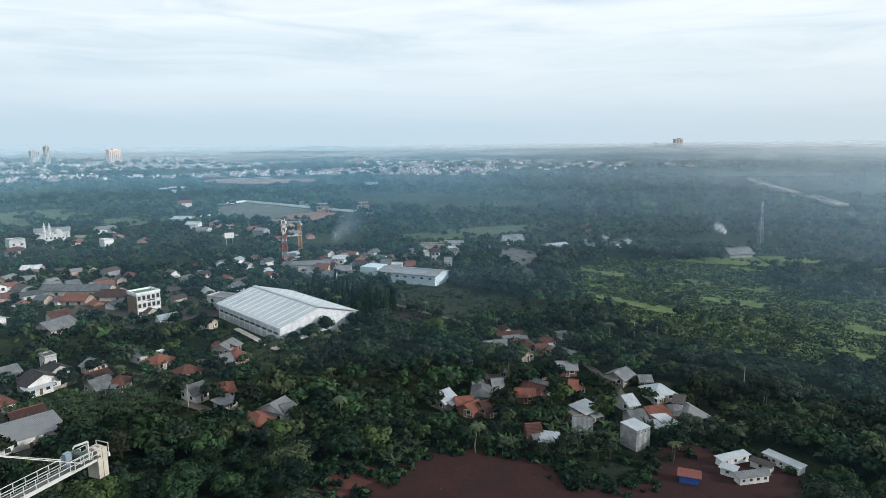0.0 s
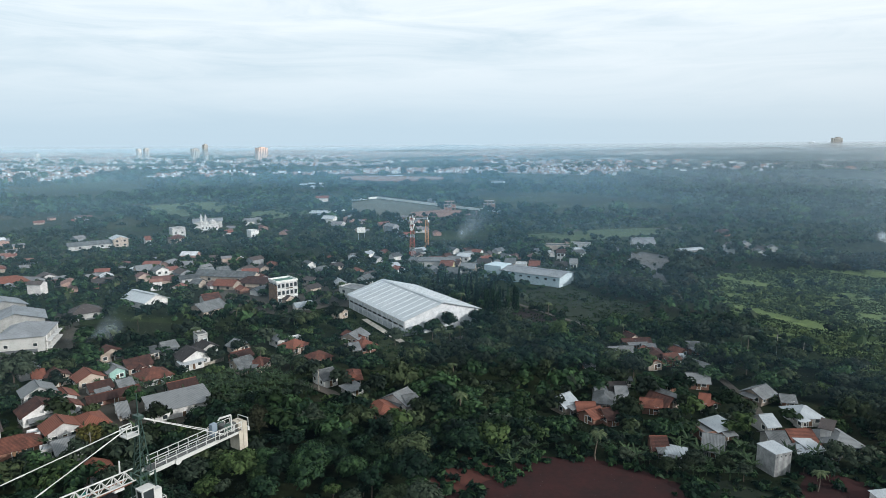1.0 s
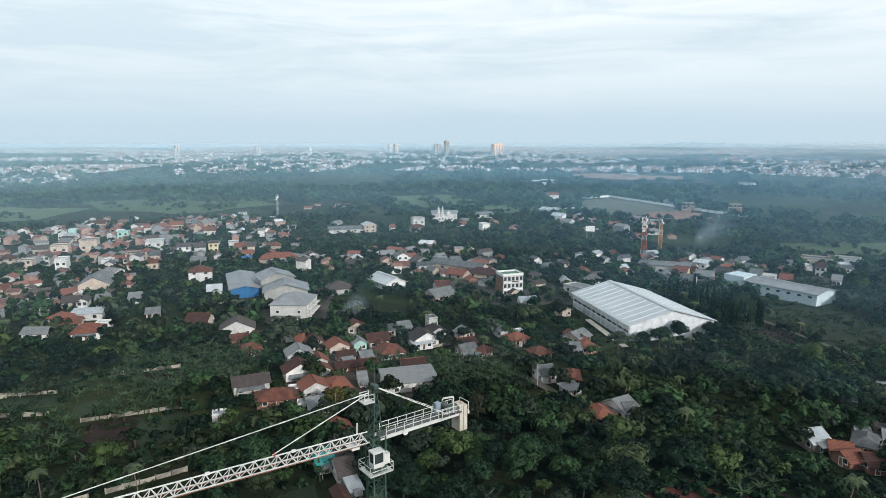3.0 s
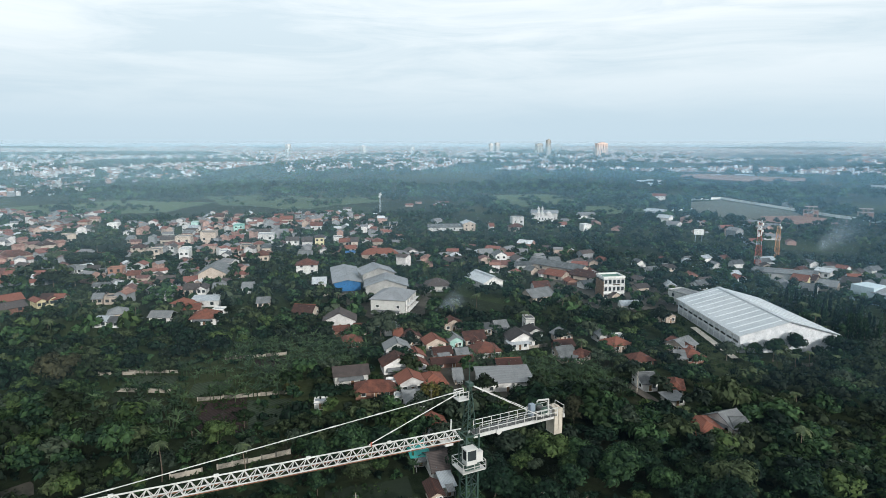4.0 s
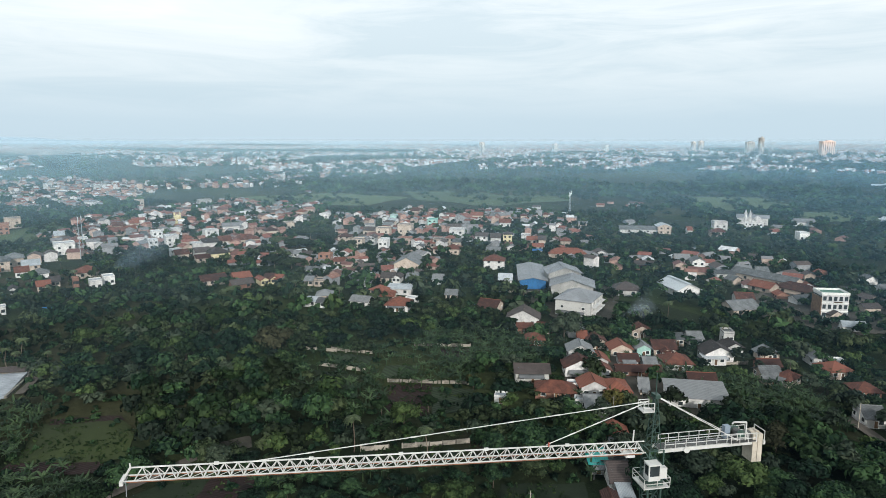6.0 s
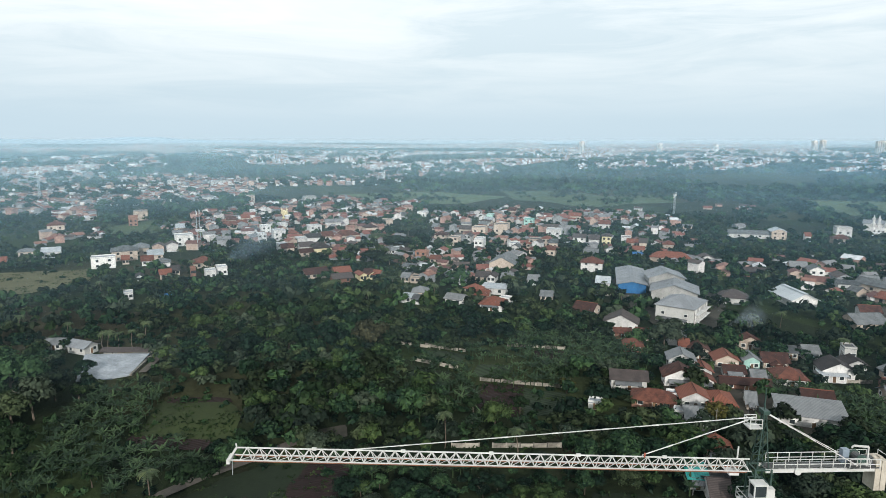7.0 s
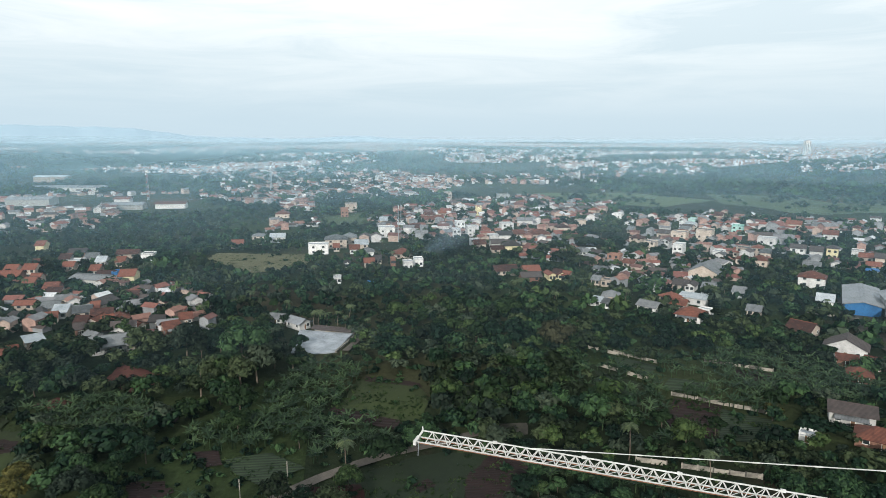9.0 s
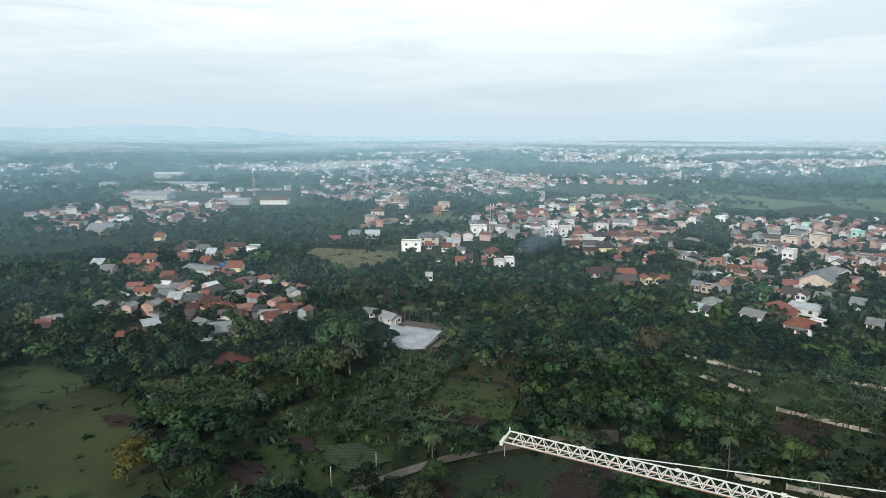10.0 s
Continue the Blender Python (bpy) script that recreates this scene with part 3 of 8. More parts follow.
def opening(parent, name, side, at, z, width, height, w, d, material):
    """A window or door with its frame, standing a little proud of the wall: side 0 to 3 from -y onwards round the house."""
    m = Matrix.Rotation(side * math.pi / 2, 4, "Z") @ Matrix.Translation((at, -(d if side % 2 == 0 else w) / 2, z))
    s = Solid()
    for x, zz, sx, sz in ((-width / 2, 0, 0.12, height), (width / 2, 0, 0.12, height), (0, height - 0.1, width, 0.12), (0, -0.05, width + 0.3, 0.12)):
        s.box(x, -0.04, zz, sx, 0.14, sz)
    ob = part(name, s, TRIM, parent)
    ob.matrix_local = m
    part("pane" if name == "window" else "door_leaf", Solid().box(0, -0.015, 0.05, width - 0.1, 0.05, height - 0.12), material, ob)
    return ob


def house(x, y, turn, w, d, h, shape, roof, wall, group="houses of the village", plain=False):
    """A house at x, y whose ridge runs w metres along the direction turn."""
    base = float(land(x, y))
    ob = thing("house", pose(x, y, base, 0, 0, turn), f"{FINISH[wall]} house with a {LOOK[roof]} {'lean-to' if shape == 'shed' else shape} roof", "house", group)
    slope = 0.5 if h < 5.5 else 0.36
    part("wall", wall_solid(w, d, h, shape, slope), WALL[wall], ob)
    solid, top = roof_solid(w, d, h, shape, 0.7, slope)
    roof_part = part("roof", solid, ROOF[roof], ob)
    if shape in ("gable", "hip"):
        half = w / 2 + 0.5 if shape == "gable" else max(w - d, 0.4) / 2
        part("ridge_cap", Solid().bar((-half, 0, top + 0.02), (half, 0, top + 0.02), 0.26, 5), ROOF[roof], roof_part)
    if plain:
        side = min(range(4), key=lambda k: Vector((math.sin(radians(turn) + k * math.pi / 2), -math.cos(radians(turn) + k * math.pi / 2), 0)).dot(Vector((x, y, 0))))
        span, deep = (w, d) if side % 2 == 0 else (d, w)
        pane = Solid().box(0, 0, 0, 1.4, 0.1, 1.3).mesh("window", GLASS)
        for at in (-0.25, 0.25):
            for up in ((1.0, 3.9) if h > 5 else (1.0,)):
                part("window", pane, None, ob).matrix_local = Matrix.Rotation(side * math.pi / 2, 4, "Z") @ Matrix.Translation((at * span, -deep / 2 - 0.02, up))
    else:
        # only the two sides that face the camera carry openings
        near = sorted(range(4), key=lambda k: Vector((math.sin(radians(turn) + k * math.pi / 2), -math.cos(radians(turn) + k * math.pi / 2), 0)).dot(Vector((x, y, 0))))
        for n, side in enumerate(near[:2]):
            span = w if side % 2 == 0 else d
            for at in ((-0.3 * span, 0.3 * span) if span > 6 else (0.25 * span,)):
                opening(ob, "window", side, at, 1.0, 1.3, 1.25, w, d, GLASS)
                if h > 5:
                    opening(ob, "window", side, at, 3.6, 1.3, 1.2, w, d, GLASS)
            if n == 0:
                opening(ob, "door", side, 0.02 * span, 0.02, 1.0, 2.05, w, d, TIMBER)
        if random.random() < 0.45 and shape != "flat":
            side = near[0]
            span, deep = (w, d) if side % 2 == 0 else (d, w)
            s = Solid().slab([(-span * 0.4, -deep / 2 - 2.2, 2.25), (span * 0.35, -deep / 2 - 2.2, 2.25), (span * 0.35, -deep / 2 - 0.02, 2.75), (-span * 0.4, -deep / 2 - 0.02, 2.75)], 0.08)
            for px in (-span * 0.38, span * 0.33):
                s.box(px, -deep / 2 - 2.05, 0, 0.14, 0.14, 2.2)
            porch = part("porch", s, ROOF["grey" if roof != "red" else random.choice(["grey", "red"])], ob)
            porch.matrix_local = Matrix.Rotation(side * math.pi / 2, 4, "Z")
    near_r = math.hypot(x, y)
    SPOTS.append((x, y, max(w, d) * (0.45 if near_r < 300 else 0.42) + 1.0))
    # no trees stand on the camera's side, so the house stays in view
    for ahead, r in ((3.5, 3.2),) if near_r < 262 and x < -30 else ((3.5, 3.4),) if near_r < 262 else ((3.5, 3.6),) if group != "houses along the market street" else ((4.0, 3.0),):
        k = 1 - (max(w, d) * 0.5 + ahead) / near_r
        VIEW_GAPS.append((x * k, y * k, r))
    return ob


# village below the crane
house(-185.9, 152.8, 138, 8.6, 11.8, 3.4, "gable", "dark", "white")
house(-176.4, 145.6, 56, 5.4, 4.0, 2.6, "gable", "red", "brick")
house(-172.2, 152.5, 48, 6.2, 5.0, 2.6, "gable", "red", "cream")
house(-164.3, 140.3, 55, 6.0, 6.0, 2.6, "hip", "red", "brick")
house(-164.1, 159.3, 326, 6.6, 6.0, 3, "gable", "grey", "white")
house(-156.5, 155.1, 50, 2.7, 6.0, 2.8, "gable", "red", "cream")
house(-150.6, 156.0, 145, 5.8, 5.6, 3, "gable", "red", "cream")
house(-141.0, 139.0, 143, 6.5, 7.3, 5.4, "gable", "grey", "white")
house(-133.7, 131.9, 146, 6.5, 9.1, 3.6, "gable", "red", "white")
house(-135.7, 142.3, 145, 6.5, 4.6, 3.2, "gable", "red", "white")
house(-129.0, 136.9, 146, 5.0, 4.0, 3, "gable", "red", "white")
house(-121.0, 124.6, 146, 6.5, 6.9, 3.4, "gable", "red", "white")
house(-138.5, 117.3, 56, 9.8, 6.0, 3.4, "gable", "dark", "grey")
house(-125.6, 115.3, 48, 10.9, 7.0, 2.6, "hip", "red", "brick")
house(-115.7, 115.0, 48, 2.7, 3.0, 2.4, "flat", "white", "white")
house(-112.6, 115.8, 48, 2.1, 3.0, 2.4, "flat", "grey", "white")
house(-112.5, 116.9, 56, 5.2, 7.0, 2.8, "gable", "grey", "white")
house(-130.1, 99.7, 48, 3.3, 3.0, 1.8, "flat", "white", "white")
house(-124.9, 121.5, 48, 3.6, 3.0, 2.4, "flat", "white", "white")
house(-139.9, 156.1, 146, 6.5, 6.8, 3.2, "gable", "red", "cream")
house(-136.5, 162.9, 146, 5.8, 4.5, 3.2, "gable", "grey", "teal")
house(-133.5, 169.4, 56, 7.2, 7.0, 3, "gable", "red", "cream")
house(-130.1, 167.2, 146, 2.9, 3.0, 2.6, "gable", "red", "cream")
house(-131.8, 150.8, 56, 5.7, 5.0, 2.6, "gable", "red", "white")
house(-126.5, 154.4, 56, 3.5, 5.0, 2.6, "gable", "grey", "white")
house(-122.1, 161.8, 56, 8.2, 8.0, 3, "hip", "red", "white")
house(-123.8, 146.5, 54, 13.0, 4.0, 2.4, "gable", "red", "brick")
house(-117.2, 129.7, 146, 9.0, 6.6, 2.8, "hip", "red", "brick")
house(-114.2, 137.6, 48, 2.1, 7.0, 2.6, "gable", "grey", "cream")
house(-107.9, 154.6, 50, 7.2, 6.0, 3, "gable", "red", "white")
house(-101.4, 143.4, 48, 15.0, 9.0, 3.4, "shed", "grey", "white")
house(-150.1, 177.7, 146, 5.0, 7.2, 3, "gable", "red", "cream")
house(-137.5, 181.9, 50, 4.0, 5.0, 2.6, "shed", "grey", "cream")
house(-120.2, 179.0, 146, 7.2, 8.8, 3.4, "gable", "dark", "white")
house(-121.5, 189.2, 146, 6.5, 5.4, 3.2, "gable", "dark", "white")
house(-135.1, 187.7, 56, 4.5, 6.0, 2.8, "gable", "grey", "white")
house(-123.3, 179.6, 326, 3.0, 5.0, 2.8, "gable", "grey", "cream")
house(-118.1, 175.3, 56, 6.8, 3.0, 2.3, "shed", "white", "white")
house(-125.6, 192.7, 50, 3.3, 5.0, 6, "flat", "grey", "grey")
house(-112.0, 194.1, 326, 5.0, 6.0, 2.6, "gable", "grey", "cream")
house(-105.7, 183.9, 56, 6.1, 5.0, 2.6, "gable", "red", "brick")
house(-100.8, 176.3, 54, 5.2, 8.0, 2.4, "gable", "grey", "cream")
house(-96.2, 178.7, 180, 4.3, 6.4, 2.6, "hip", "red", "cream")
house(-101.4, 202.9, 146, 6.5, 3.8, 3, "gable", "grey", "white")
house(-92.6, 197.3, 65, 7.2, 7.0, 2.8, "hip", "red", "cream")
house(-95.8, 204.7, 50, 3.9, 3.0, 2.4, "flat", "white", "white")
house(-80.0, 187.9, 53, 6.5, 6.0, 2.6, "hip", "red", "brick")
house(-76.1, 211.8, 323, 8.7, 4.0, 2.4, "gable", "red", "brick")
house(-75.4, 211.2, 78, 7.6, 7.0, 2.6, "gable", "grey", "cream")
house(-71.4, 198.2, 36, 2.8, 6.0, 2.6, "gable", "grey", "cream")
house(-69.3, 202.4, 140, 7.0, 6.1, 2.6, "hip", "red", "brick")
house(-93.7, 242.2, 153, 7.2, 4.7, 3, "gable", "grey", "cream")
house(-70.7, 170.6, 50, 4.6, 7.0, 2.8, "gable", "grey", "white")
house(-62.6, 172.4, 115, 8.0, 4.1, 2.8, "hip", "red", "cream")
house(-59.7, 163.7, 56, 4.9, 4.0, 2.2, "shed", "grey", "grey")
house(-46.9, 149.6, 135, 11.0, 7.7, 2.7, "hip", "red", "brick")
house(-43.7, 157.0, 66, 5.4, 8.0, 3, "gable", "grey", "white")
house(-41.1, 156.2, 38, 2.9, 6.0, 3, "gable", "grey", "white")
# lower mid village
house(-301.4, 166.1, 140, 20.0, 13.5, 5, "gable", "grey", "cream", "houses of the far villages", True)
house(-254.2, 135.2, 45, 11.6, 6.0, 3, "shed", "white", "white", "houses of the far villages", True)
house(-230.6, 121.8, 140, 10.0, 9.4, 3, "hip", "red", "white")
house(-235.2, 130.5, 39, 4.8, 4.0, 2.6, "flat", "white", "white", "houses of the far villages", True)
house(-246.0, 124.7, 50, 5.7, 6.0, 2.8, "gable", "red", "cream", "houses of the far villages", True)
house(-257.0, 126.2, 20, 7.3, 7.0, 3, "hip", "red", "cream", "houses of the far villages", True)
house(-243.4, 110.5, 38, 8.2, 6.0, 3, "gable", "grey", "white", "houses of the far villages", True)
house(-262.4, 101.1, 154, 8.0, 6.6, 3, "hip", "grey", "cream", "houses of the far villages", True)
house(-255.0, 92.3, 42, 5.5, 5.0, 2.6, "shed", "white", "white", "houses of the far villages", True)
house(-250.8, 95.8, 39, 3.6, 5.0, 2.6, "gable", "grey", "white", "houses of the far villages", True)
house(-293.8, 106.0, 50, 3.9, 6.0, 3, "gable", "grey", "cream", "houses of the far villages", True)
house(-289.9, 109.9, 50, 5.0, 6.0, 3, "flat", "grey", "cream", "houses of the far villages", True)
house(-343.1, 133.4, 50, 6.9, 6.0, 5.4, "flat", "brick", "brick", "houses of the far villages", True)
house(-344.8, 134.9, 50, 5.8, 6.0, 3, "gable", "white", "white", "houses of the far villages", True)
house(-333.3, 138.3, 50, 6.0, 6.0, 3, "gable", "red", "cream", "houses of the far villages", True)
house(-371.7, 123.7, 50, 9.4, 5.0, 3, "gable", "grey", "white", "houses of the far villages", True)
house(-365.6, 130.8, 50, 5.8, 5.0, 3, "gable", "dark", "cream", "houses of the far villages", True)
house(-320.3, 117.3, 50, 7.0, 4.0, 2.6, "gable", "grey", "white", "houses of the far villages", True)
house(-309.0, 90.7, 50, 4.2, 7.0, 3, "gable", "red", "yellow", "houses of the far villages", True)
house(-305.4, 94.2, 50, 3.7, 6.0, 3, "gable", "red", "cream", "houses of the far villages", True)
house(-280.3, 142.3, 50, 6.3, 7.0, 3, "gable", "dark", "cream", "houses of the far villages", True)
house(-277.6, 146.0, 140, 8.0, 4.1, 3, "gable", "dark", "white", "houses of the far villages", True)
house(-272.2, 151.8, 50, 5.2, 7.0, 3, "gable", "grey", "white", "houses of the far villages", True)
house(-279.2, 207.7, 50, 11.3, 9.0, 5.4, "hip", "red", "white", "houses of the far villages", True)
house(-314.3, 232.9, 50, 8.0, 8.0, 3, "gable", "grey", "cream", "houses of the far villages", True)
house(-243.4, 188.1, 50, 6.1, 8.0, 3.6, "gable", "white", "white", "houses of the far villages", True)
house(-207.4, 152.6, 33, 8.1, 9.0, 2.8, "gable", "red", "cream")
house(-233.5, 150.2, 50, 4.9, 6.0, 2.8, "gable", "grey", "cream", "houses of the far villages", True)
house(-263.2, 161.4, 50, 4.9, 7.0, 3, "gable", "grey", "white", "houses of the far villages", True)
house(-312.9, 267.8, 50, 6.6, 6.0, 3, "gable", "red", "cream", "houses of the far villages", True)
house(-300.8, 257.2, 50, 5.3, 4.0, 2.6, "shed", "blue", "grey", "houses of the far villages", True)
house(-284.9, 267.5, 50, 22.6, 10.0, 3, "hip", "red", "cream", "houses of the far villages", True)
house(-198.8, 223.9, 50, 11.6, 10.0, 3.2, "hip", "dark", "grey", "houses of the far villages", True)
house(-233.4, 278.7, 50, 12.7, 6.0, 3, "gable", "dark", "brick", "houses of the far villages", True)
house(-235.7, 311.4, 50, 8.1, 8.0, 3, "gable", "grey", "cream", "houses of the far villages", True)
house(-224.9, 311.2, 140, 9.0, 6.9, 3.2, "gable", "grey", "white", "houses of the far villages", True)
house(-159.7, 254.6, 50, 7.2, 7.0, 3, "gable", "red", "white", "houses of the far villages", True)
house(-151.0, 238.3, 71, 12.2, 10.0, 3, "gable", "grey", "cream", "houses of the far villages", True)
house(-196.4, 310.6, 50, 7.4, 8.0, 3, "gable", "grey", "cream", "houses of the far villages", True)
house(-188.6, 314.7, 50, 5.7, 8.0, 3, "gable", "grey", "white", "houses of the far villages", True)
house(-195.2, 293.1, 50, 8.9, 6.0, 3, "shed", "grey", "white", "houses of the far villages", True)
# upper mid village
house(-405.2, 172.5, 50, 8.7, 8.0, 5.4, "hip", "red", "cream", "houses of the far villages", True)
house(-461.7, 191.6, 50, 4.4, 8.0, 3, "gable", "grey", "cream", "houses of the far villages", True)
house(-387.2, 174.1, 50, 7.0, 8.0, 5.2, "flat", "grey", "cream", "houses of the far villages", True)
house(-391.8, 186.9, 140, 9.0, 5.0, 5.4, "gable", "dark", "white", "houses of the far villages", True)
house(-415.3, 207.3, 50, 9.8, 9.0, 7, "flat", "grey", "cream", "houses of the far villages", True)
house(-365.7, 182.7, 50, 5.7, 9.0, 7, "flat", "white", "white", "houses of the far villages", True)
house(-433.6, 204.6, 50, 8.4, 8.0, 4, "gable", "dark", "cream", "houses of the far villages", True)
house(-410.7, 223.1, 50, 10.3, 10.0, 9, "flat", "grey", "cream", "houses of the far villages", True)
house(-358.1, 219.8, 50, 7.1, 9.0, 5.4, "flat", "grey", "cream", "houses of the far villages", True)
house(-357.7, 228.8, 140, 9.0, 5.6, 6, "hip", "red", "cream", "houses of the far villages", True)
house(-383.5, 251.3, 50, 10.7, 9.0, 7, "flat", "white", "white", "houses of the far villages", True)
house(-330.3, 213.1, 50, 8.7, 8.0, 4, "hip", "red", "cream", "houses of the far villages", True)
house(-336.8, 206.9, 140, 7.0, 6.6, 3.4, "hip", "red", "cream", "houses of the far villages", True)
house(-351.4, 230.0, 50, 5.2, 7.0, 4, "gable", "grey", "cream", "houses of the far villages", True)
house(-354.1, 252.4, 50, 8.2, 9.0, 6, "gable", "dark", "white", "houses of the far villages", True)
house(-349.0, 260.6, 50, 6.6, 9.0, 5, "gable", "dark", "white", "houses of the far villages", True)
house(-348.3, 270.4, 140, 9.0, 6.0, 6.5, "hip", "dark", "yellow", "houses of the far villages", True)
house(-344.1, 283.2, 50, 6.1, 8.0, 5, "flat", "grey", "white", "houses of the far villages", True)
house(-335.2, 281.5, 50, 6.7, 7.0, 3.4, "gable", "red", "cream", "houses of the far villages", True)
house(-324.2, 281.0, 50, 4.6, 8.0, 5, "gable", "dark", "cream", "houses of the far villages", True)
house(-312.7, 291.5, 140, 9.0, 6.5, 5, "hip", "red", "cream", "houses of the far villages", True)
house(-321.4, 400.5, 140, 13.0, 9.8, 6, "gable", "white", "cream", "houses of the far villages", True)
house(-333.7, 386.4, 50, 28.1, 8.0, 3.4, "gable", "grey", "white", "houses of the far villages", True)
house(-306.3, 411.6, 50, 3.3, 8.0, 4, "gable", "red", "white", "houses of the far villages", True)
house(-303.9, 445.1, 50, 9.9, 9.0, 8, "flat", "grey", "white", "houses of the far villages", True)
house(-288.8, 421.9, 50, 11.2, 8.0, 4, "hip", "red", "cream", "houses of the far villages", True)
house(-247.1, 460.2, 50, 6.6, 9.0, 5, "flat", "white", "white", "houses of the far villages", True)
house(-288.8, 537.4, 50, 15.6, 9.0, 3.6, "gable", "grey", "white", "houses of the far villages", True)
house(-358.6, 217.3, 50, 5.2, 8.0, 3.4, "gable", "red", "cream", "houses of the far villages", True)
house(-355.9, 203.0, 50, 5.8, 8.0, 4, "flat", "white", "white", "houses of the far villages", True)
house(-349.9, 200.7, 140, 9.0, 4.3, 3.6, "gable", "grey", "white", "houses of the far villages", True)
house(-490.2, 246.7, 50, 4.0, 8.0, 4, "flat", "white", "white", "houses of the far villages", True)
house(-500.1, 260.2, 50, 5.6, 9.0, 5, "flat", "white", "teal", "houses of the far villages", True)
house(-549.9, 214.8, 50, 8.2, 9.0, 4, "flat", "white", "white", "houses of the far villages", True)
house(-576.9, 201.4, 140, 9.0, 7.5, 5, "hip", "red", "cream", "houses of the far villages", True)
house(-535.1, 190.8, 50, 3.1, 9.0, 4, "gable", "grey", "white", "houses of the far villages", True)
house(-449.3, 269.8, 50, 7.5, 8.0, 6, "flat", "teal", "teal", "houses of the far villages", True)
house(-472.1, 330.8, 50, 10.6, 9.0, 4, "gable", "red", "cream", "houses of the far villages", True)
house(-460.8, 344.0, 50, 8.6, 9.0, 4, "gable", "grey", "cream", "houses of the far villages", True)
house(-416.9, 320.8, 50, 9.2, 9.0, 4, "gable", "red", "white", "houses of the far villages", True)
house(-439.6, 359.0, 140, 9.0, 5.4, 5, "hip", "red", "cream", "houses of the far villages", True)
house(-437.3, 382.4, 140, 9.0, 4.6, 5, "hip", "red", "cream", "houses of the far villages", True)
house(-413.8, 390.1, 50, 5.5, 9.0, 3.4, "gable", "white", "white", "houses of the far villages", True)
house(-525.4, 297.1, 50, 6.8, 9.0, 5, "gable", "red", "cream", "houses of the far villages", True)
# hillside
house(22.4, 228.1, 126, 4.3, 3.3, 2.8, "gable", "red", "cream")
house(23.7, 222.4, 17, 9.6, 4.0, 2.4, "gable", "red", "brick")
house(26.7, 211.3, 300, 4.8, 5.0, 2.4, "gable", "red", "brick")
house(27.3, 217.0, 6, 3.9, 4.0, 2.4, "gable", "grey", "brick")
house(17.6, 209.9, 18, 7.8, 6.0, 2.6, "gable", "grey", "cream")
house(28.1, 210.4, 99, 8.0, 5.4, 2.6, "hip", "red", "brick")
house(26.8, 201.2, 116, 3.6, 4.8, 2.4, "gable", "red", "cream")
house(32.8, 206.8, 24, 4.4, 5.0, 2.4, "gable", "red", "brick")
house(35.7, 208.8, 7, 3.0, 2.0, 2.4, "shed", "white", "grey")
house(36.6, 214.7, 132, 4.3, 3.3, 2.6, "gable", "red", "brick")
house(42.1, 220.3, 6, 3.6, 5.0, 2.6, "gable", "grey", "brick")
house(35.8, 216.7, 306, 3.1, 5.0, 2.4, "gable", "grey", "grey")
house(41.3, 201.3, 316, 4.8, 4.0, 2.2, "gable", "grey", "grey")
house(37.9, 188.4, 358, 5.7, 6.0, 2.4, "gable", "grey", "brick")
house(29.8, 183.7, 53, 5.4, 3.0, 2.2, "gable", "red", "brick")
house(27.5, 171.4, 135, 5.8, 3.8, 3.2, "gable", "grey", "cream")
house(25.4, 169.8, 324, 6.0, 6.0, 2.4, "gable", "red", "brick")
house(22.5, 167.5, 355, 4.9, 5.0, 2.2, "gable", "red", "brick")
house(10.5, 168.2, 85, 8.0, 5.0, 2.8, "hip", "grey", "grey")
house(15.0, 172.9, 5, 2.6, 7.0, 2.6, "gable", "grey", "brick")
house(9.5, 173.6, 18, 2.7, 4.0, 2.4, "gable", "grey", "grey")
house(14.1, 177.5, 12, 4.5, 5.0, 2.4, "gable", "dark", "brick")
house(-0.7, 164.1, 44, 4.7, 7.0, 2.6, "gable", "white", "cream")
house(5.2, 162.1, 11, 4.3, 5.0, 2.2, "gable", "red", "brick")
house(7.0, 158.3, 44, 4.4, 5.0, 2.2, "gable", "red", "brick")
house(10.8, 158.6, 28, 3.2, 6.0, 2.2, "gable", "red", "brick")
house(17.3, 184.4, 5, 2.9, 2.0, 2.2, "shed", "grey", "grey")
house(36.6, 155.3, 298, 6.2, 4.5, 2.8, "shed", "white", "brick")
house(33.4, 153.7, 295, 5.9, 4.0, 2.2, "flat", "grey", "brick")
house(33.8, 146.6, 348, 3.9, 7.0, 2.4, "gable", "grey", "grey")
house(21.2, 143.8, 7, 3.0, 6.0, 2.4, "gable", "red", "brick")
house(24.5, 139.4, 345, 3.5, 4.0, 2.2, "shed", "white", "grey")
house(36.8, 172.0, 348, 2.0, 7.0, 2.4, "gable", "red", "grey")
house(37.2, 171.0, 126, 4.3, 2.8, 2.4, "gable", "red", "brick")
house(7.1, 196.4, 105, 5.0, 2.6, 2.2, "hip", "grey", "brick")
house(52.3, 180.0, 43, 6.1, 6.0, 2.6, "gable", "grey", "cream")
house(58.8, 177.5, 358, 3.1, 4.0, 2.2, "gable", "grey", "brick")
house(59.5, 168.0, 104, 7.0, 6.2, 2.6, "hip", "white", "grey")
house(48.7, 160.6, 21, 2.8, 6.0, 2.6, "gable", "white", "grey")
house(57.8, 163.6, 288, 3.0, 1.5, 2.4, "shed", "white", "grey")
house(60.3, 154.4, 333, 2.1, 4.0, 5, "shed", "dark", "white")
house(53.7, 153.0, 14, 5.2, 7.0, 2.4, "gable", "red", "brick")
house(48.2, 151.4, 10, 3.7, 6.0, 2.4, "gable", "grey", "grey")
house(62.1, 153.6, 106, 9.0, 6.7, 2.6, "hip", "grey", "cream")
